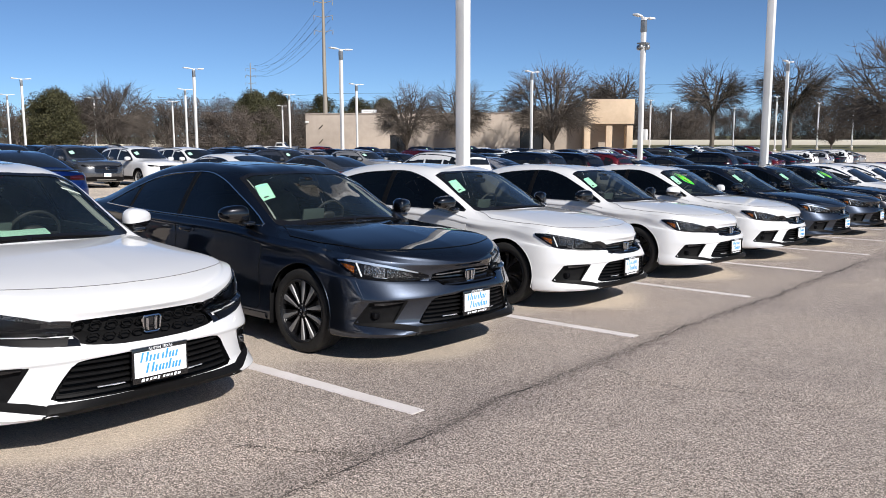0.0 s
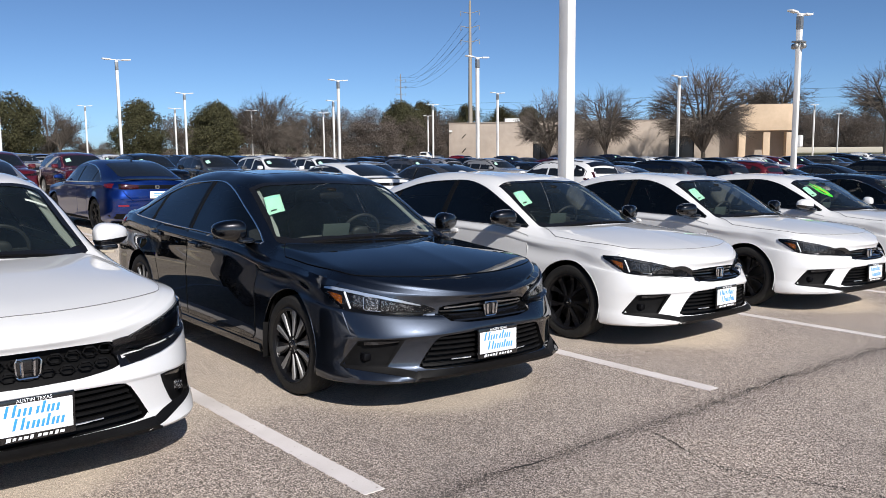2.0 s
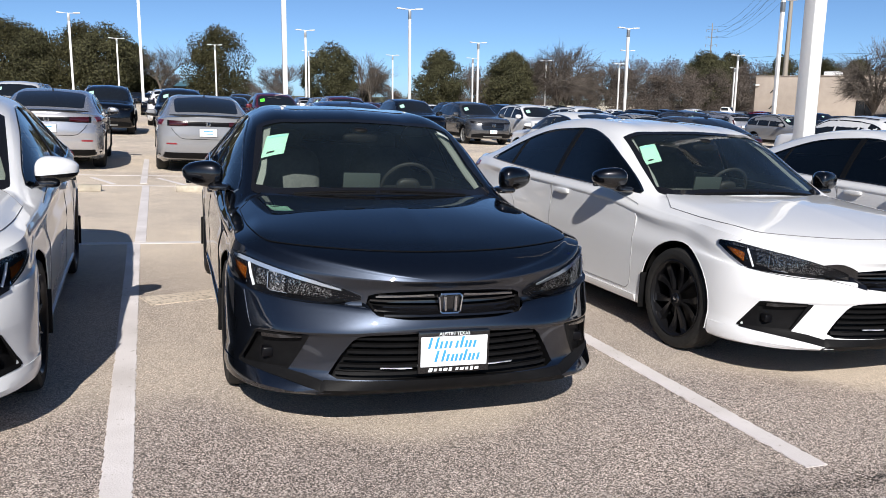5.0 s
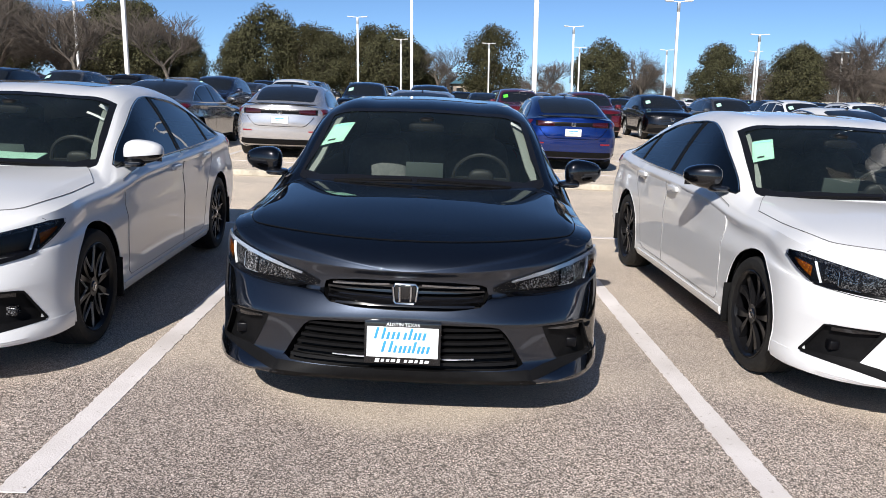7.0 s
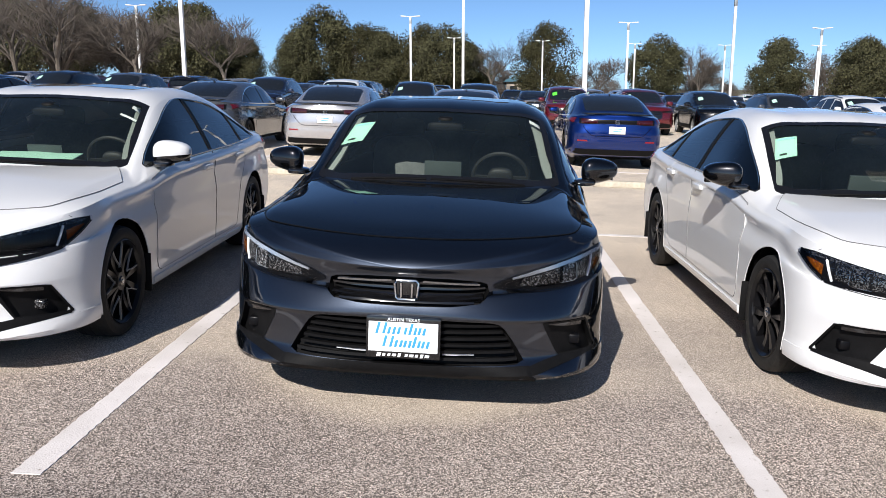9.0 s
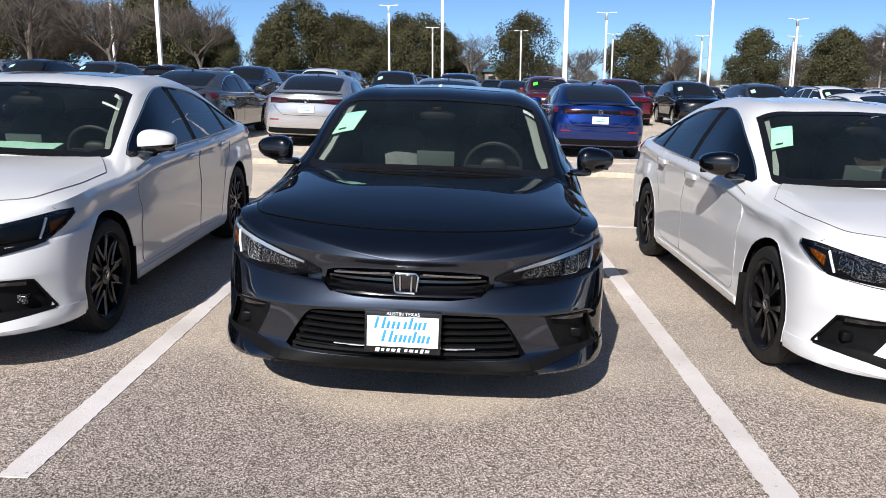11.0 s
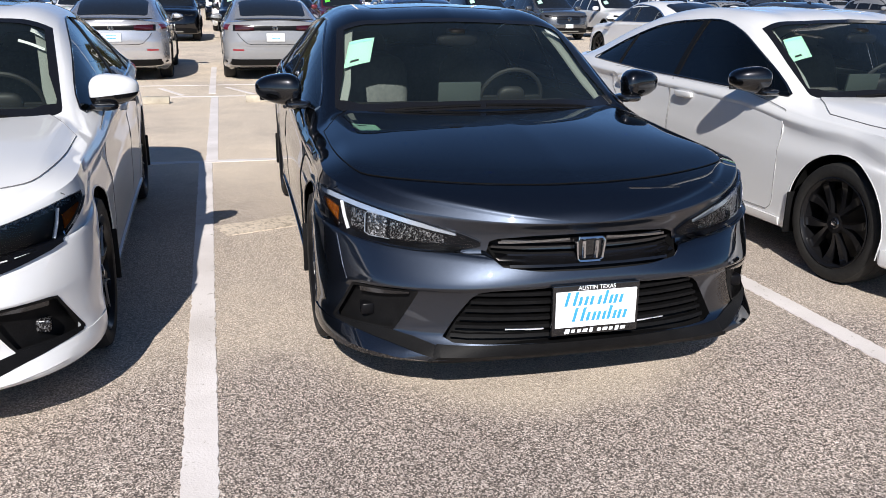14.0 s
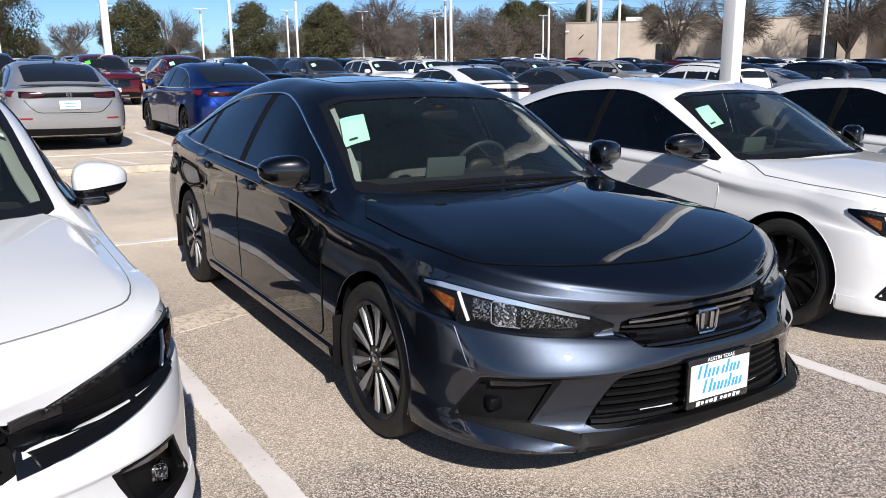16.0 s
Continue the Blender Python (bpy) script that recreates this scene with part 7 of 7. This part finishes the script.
bare_a = set_down(dome_tree(3, 10.4, 11.2, 0.15, 2200), -74.2, 82.1)
bare_b = set_down(dome_tree(7, 11.6, 12.2, 0.15, 2400), -73.2, 92.6, 1.0)
bare_c = set_down(dome_tree(12, 13.4, 16.6, 0.13, 3200), -60.3, 96.6, 2.0)
vase = set_down(dome_tree(45, 20.0, 19.5, 0.36, 1500, "tall open-crowned winter tree by the road"), -73, 186)
ever_a = set_down(leafy_tree(5, 10.5, 10.0, LEAVES, "dense dark evergreen oak at the lot's edge"), -134, 30.8)
ever_b = set_down(leafy_tree(9, 10.0, 9.5, LEAVES, "dense dark evergreen oak at the lot's edge"), -134, 49.5)
ever_c = set_down(leafy_tree(14, 12.0, 11.0, LEAVES_OLIVE, "olive-green tree with an uneven crown", 60, 20000, 0.17, 0.1), -134, 13.0)
brown = set_down(leafy_tree(21, 9.0, 12.0, LEAVES_BROWN, "brown winter thicket tree", 46, 12000, 0.14, 0.03), -175, 112)
thicket = set_down(leafy_tree(22, 9.0, 13.0, LEAVES_BROWN, "brown winter thicket at the edge of view", 46, 13000, 0.135, 0.02), -190, 130)
airy_a = set_down(bare_tree(31, 10.5, 0.55, (0, 5, 5, 4, 6), 0.55), -70, -32.5)
airy_b = set_down(bare_tree(37, 7.6, 0.5, (0, 6, 6, 5, 5), 0.62), -70, -17.8, 1.3)
tr = random.Random(4)
for src, x, y, s in ((ever_b, -134, 63.0, 0.95), (ever_a, -132, -2.5, 1.05), (ever_b, -136, -13.5, 0.95), (ever_a, -140, -23.7, 1.35), (ever_c, -136, -6.5, 0.95), (ever_b, -128, -34, 0.8), (ever_a, -120, -44, 1.2), (ever_c, -112, -52, 1.0),
                     (bare_c, -104, -42, 0.85), (bare_c, -97, -47, 0.9), (ever_a, -94, -52, 1.2), (ever_b, -108, -36, 1.1), (ever_a, -90, -60, 1.2), (ever_b, -122, 57.0, 0.95), (ever_a, -150, -15, 1.1),
                     (ever_b, -141, 1.0, 0.85), (ever_c, -138, -17.0, 0.95), (ever_b, -138, -28.0, 0.95), (ever_c, -131, -38.0, 0.75), (ever_b, -124, -40, 1.25),
                     (ever_a, -147, 113, 1.2), (ever_b, -152, 118, 1.25), (ever_c, -156, 126, 1.12), (ever_c, -149, 134, 1.05), (ever_c, -147, 144, 1.02), (ever_b, -146, 152, 1.2)):
    scaled_copy(src, x, y, s, tr.uniform(0, 6.28))
for src, x, y, s in ((airy_a, -134, 4.6, 0.9), (airy_b, -133, 21.4, 0.95), (airy_a, -134, 37.4, 0.8), (airy_b, -134, 57.0, 0.85), (bare_c, -130, 71.5, 0.95), (airy_b, -71, -26.0, 1.05),
                     (airy_a, -78, -41, 1.1), (airy_b, -66, -40, 1.1), (vase, -57.5, 192, 1.06), (vase, -93, 178, 0.98), (vase, -101, 181, 0.85), (vase, -33, 196, 1.0), (bare_b, -38, 150, 0.6), (bare_c, -16.2, 87.5, 0.98),
                     (bare_b, -120, 64.7, 0.95), (bare_a, -150, 40, 1.0), (bare_b, -160, 90, 1.0), (bare_a, -165, 100, 1.1)):
    scaled_copy(src, x, y, s, tr.uniform(0, 6.28))
for x, y, s in ((-134.3, 96.2, 1.1), (-138.0, 91.0, 1.1), (-145.6, 122.5, 1.15), (-152, 19.5, 0.5), (-154, 25.0, 0.55), (-152, 40.5, 0.45), (-155, 46.0, 0.5), (-153, 58.0, 0.5), (-150, 5.0, 0.7), (-150, -3.0, 0.8)):
    scaled_copy(brown, x, y, s, tr.uniform(0, 6.28))
for k in range(30):
    y = 66 + k * 6.4
    scaled_copy(thicket if k % 4 else brown, -185 + y * 0.32 + tr.uniform(-7, 7), y + tr.uniform(-2, 2), tr.uniform(0.8, 1.15), tr.uniform(0, 6.28))
for k in range(24):
    y = -70 + k * 7.0
    scaled_copy(thicket, -215 + tr.uniform(-8, 8), y, tr.uniform(0.38, 0.6), tr.uniform(0, 6.28))
for k in range(34):
    a = radians(-38 + k * 1.6)
    scaled_copy(thicket, 300 * math.sin(a) * 0.9 - 60, 290 * math.cos(a), tr.uniform(1.1, 1.7), tr.uniform(0, 6.28))

# ---- road, barrier, pylon and wires ----
barrier = thing("road_barrier", "long pale concrete road barrier", "barrier", kind="structure")
part("barrier_wall", join(moved(box(0, 0, 0.9, 300, 0.3, 1.4, 0.05), pose(-120, 205, height(200), 0, 0, 20)), box(-158, 60, 0.6 + height(60), 0.3, 90, 1.2, 0.05)), mat("pale_concrete", (0.62, 0.58, 0.50), 0.9), barrier)


def pylon(x, y, h, r):
    t = thing("power_pylon", "tall tapered steel power line pole with cross arms", "power pole", "power poles")
    part("mast", lathe([(r, -0.2), (r * 0.8, h * 0.4), (r * 0.42, h)], 14, "z"), STEEL_MATT, t)
    for z in (0.92, 0.83, 0.74):
        for s in (1, -1):
            a = part("cross_arm", tube([(0, 0, h * z), (s * 1.7, s * 1.3, h * z + 0.5)], 0.09, 6, False, 0.05), STEEL_MATT, t)
            part("insulator", lathe([(0.05, h * z - 0.5), (0.10, h * z - 0.3), (0.05, h * z - 0.15), (0.10, h * z), (0.04, h * z + 0.3)], 8, "z"), STEEL_MATT, a).matrix_local = Matrix.Translation((s * 1.6, s * 1.2, 0))
    t.matrix_basis = Matrix.Translation((x, y, height(y)))
    return t


STEEL_MATT = mat("weathered_steel", (0.30, 0.27, 0.23), 0.7, 0.2)
pylon(-133, 121, 33.5, 0.55)
pylon(-262, 200, 31.0, 0.35)
pylon(-125, 206, 22.0, 0.3)
wires = thing("power_lines", "thin dark overhead power lines", "power lines", kind="structure")
for k, (z0, z1) in enumerate(((29.4, 30.0), (27.6, 28.2), (25.8, 26.4))):
    for s in (1, -1):
        pts = []
        for i in range(17):
            t = i / 16
            pts.append((-133 + s * 1.1 + (-129) * t, 121 + s * 1.1 + 79 * t, z0 + (z1 - z0) * t - 16 * t * (1 - t) - 1.3))
        part("cable", tube(pts, 0.03, 3), PLASTIC, wires)
for z in (14.0, 12.0):
    part("cable", tube([(-260 + 40 * i, 150 + 9 * i, z - 0.8 * math.sin(i * 1.57) ** 2) for i in range(9)], 0.035, 3), PLASTIC, wires)
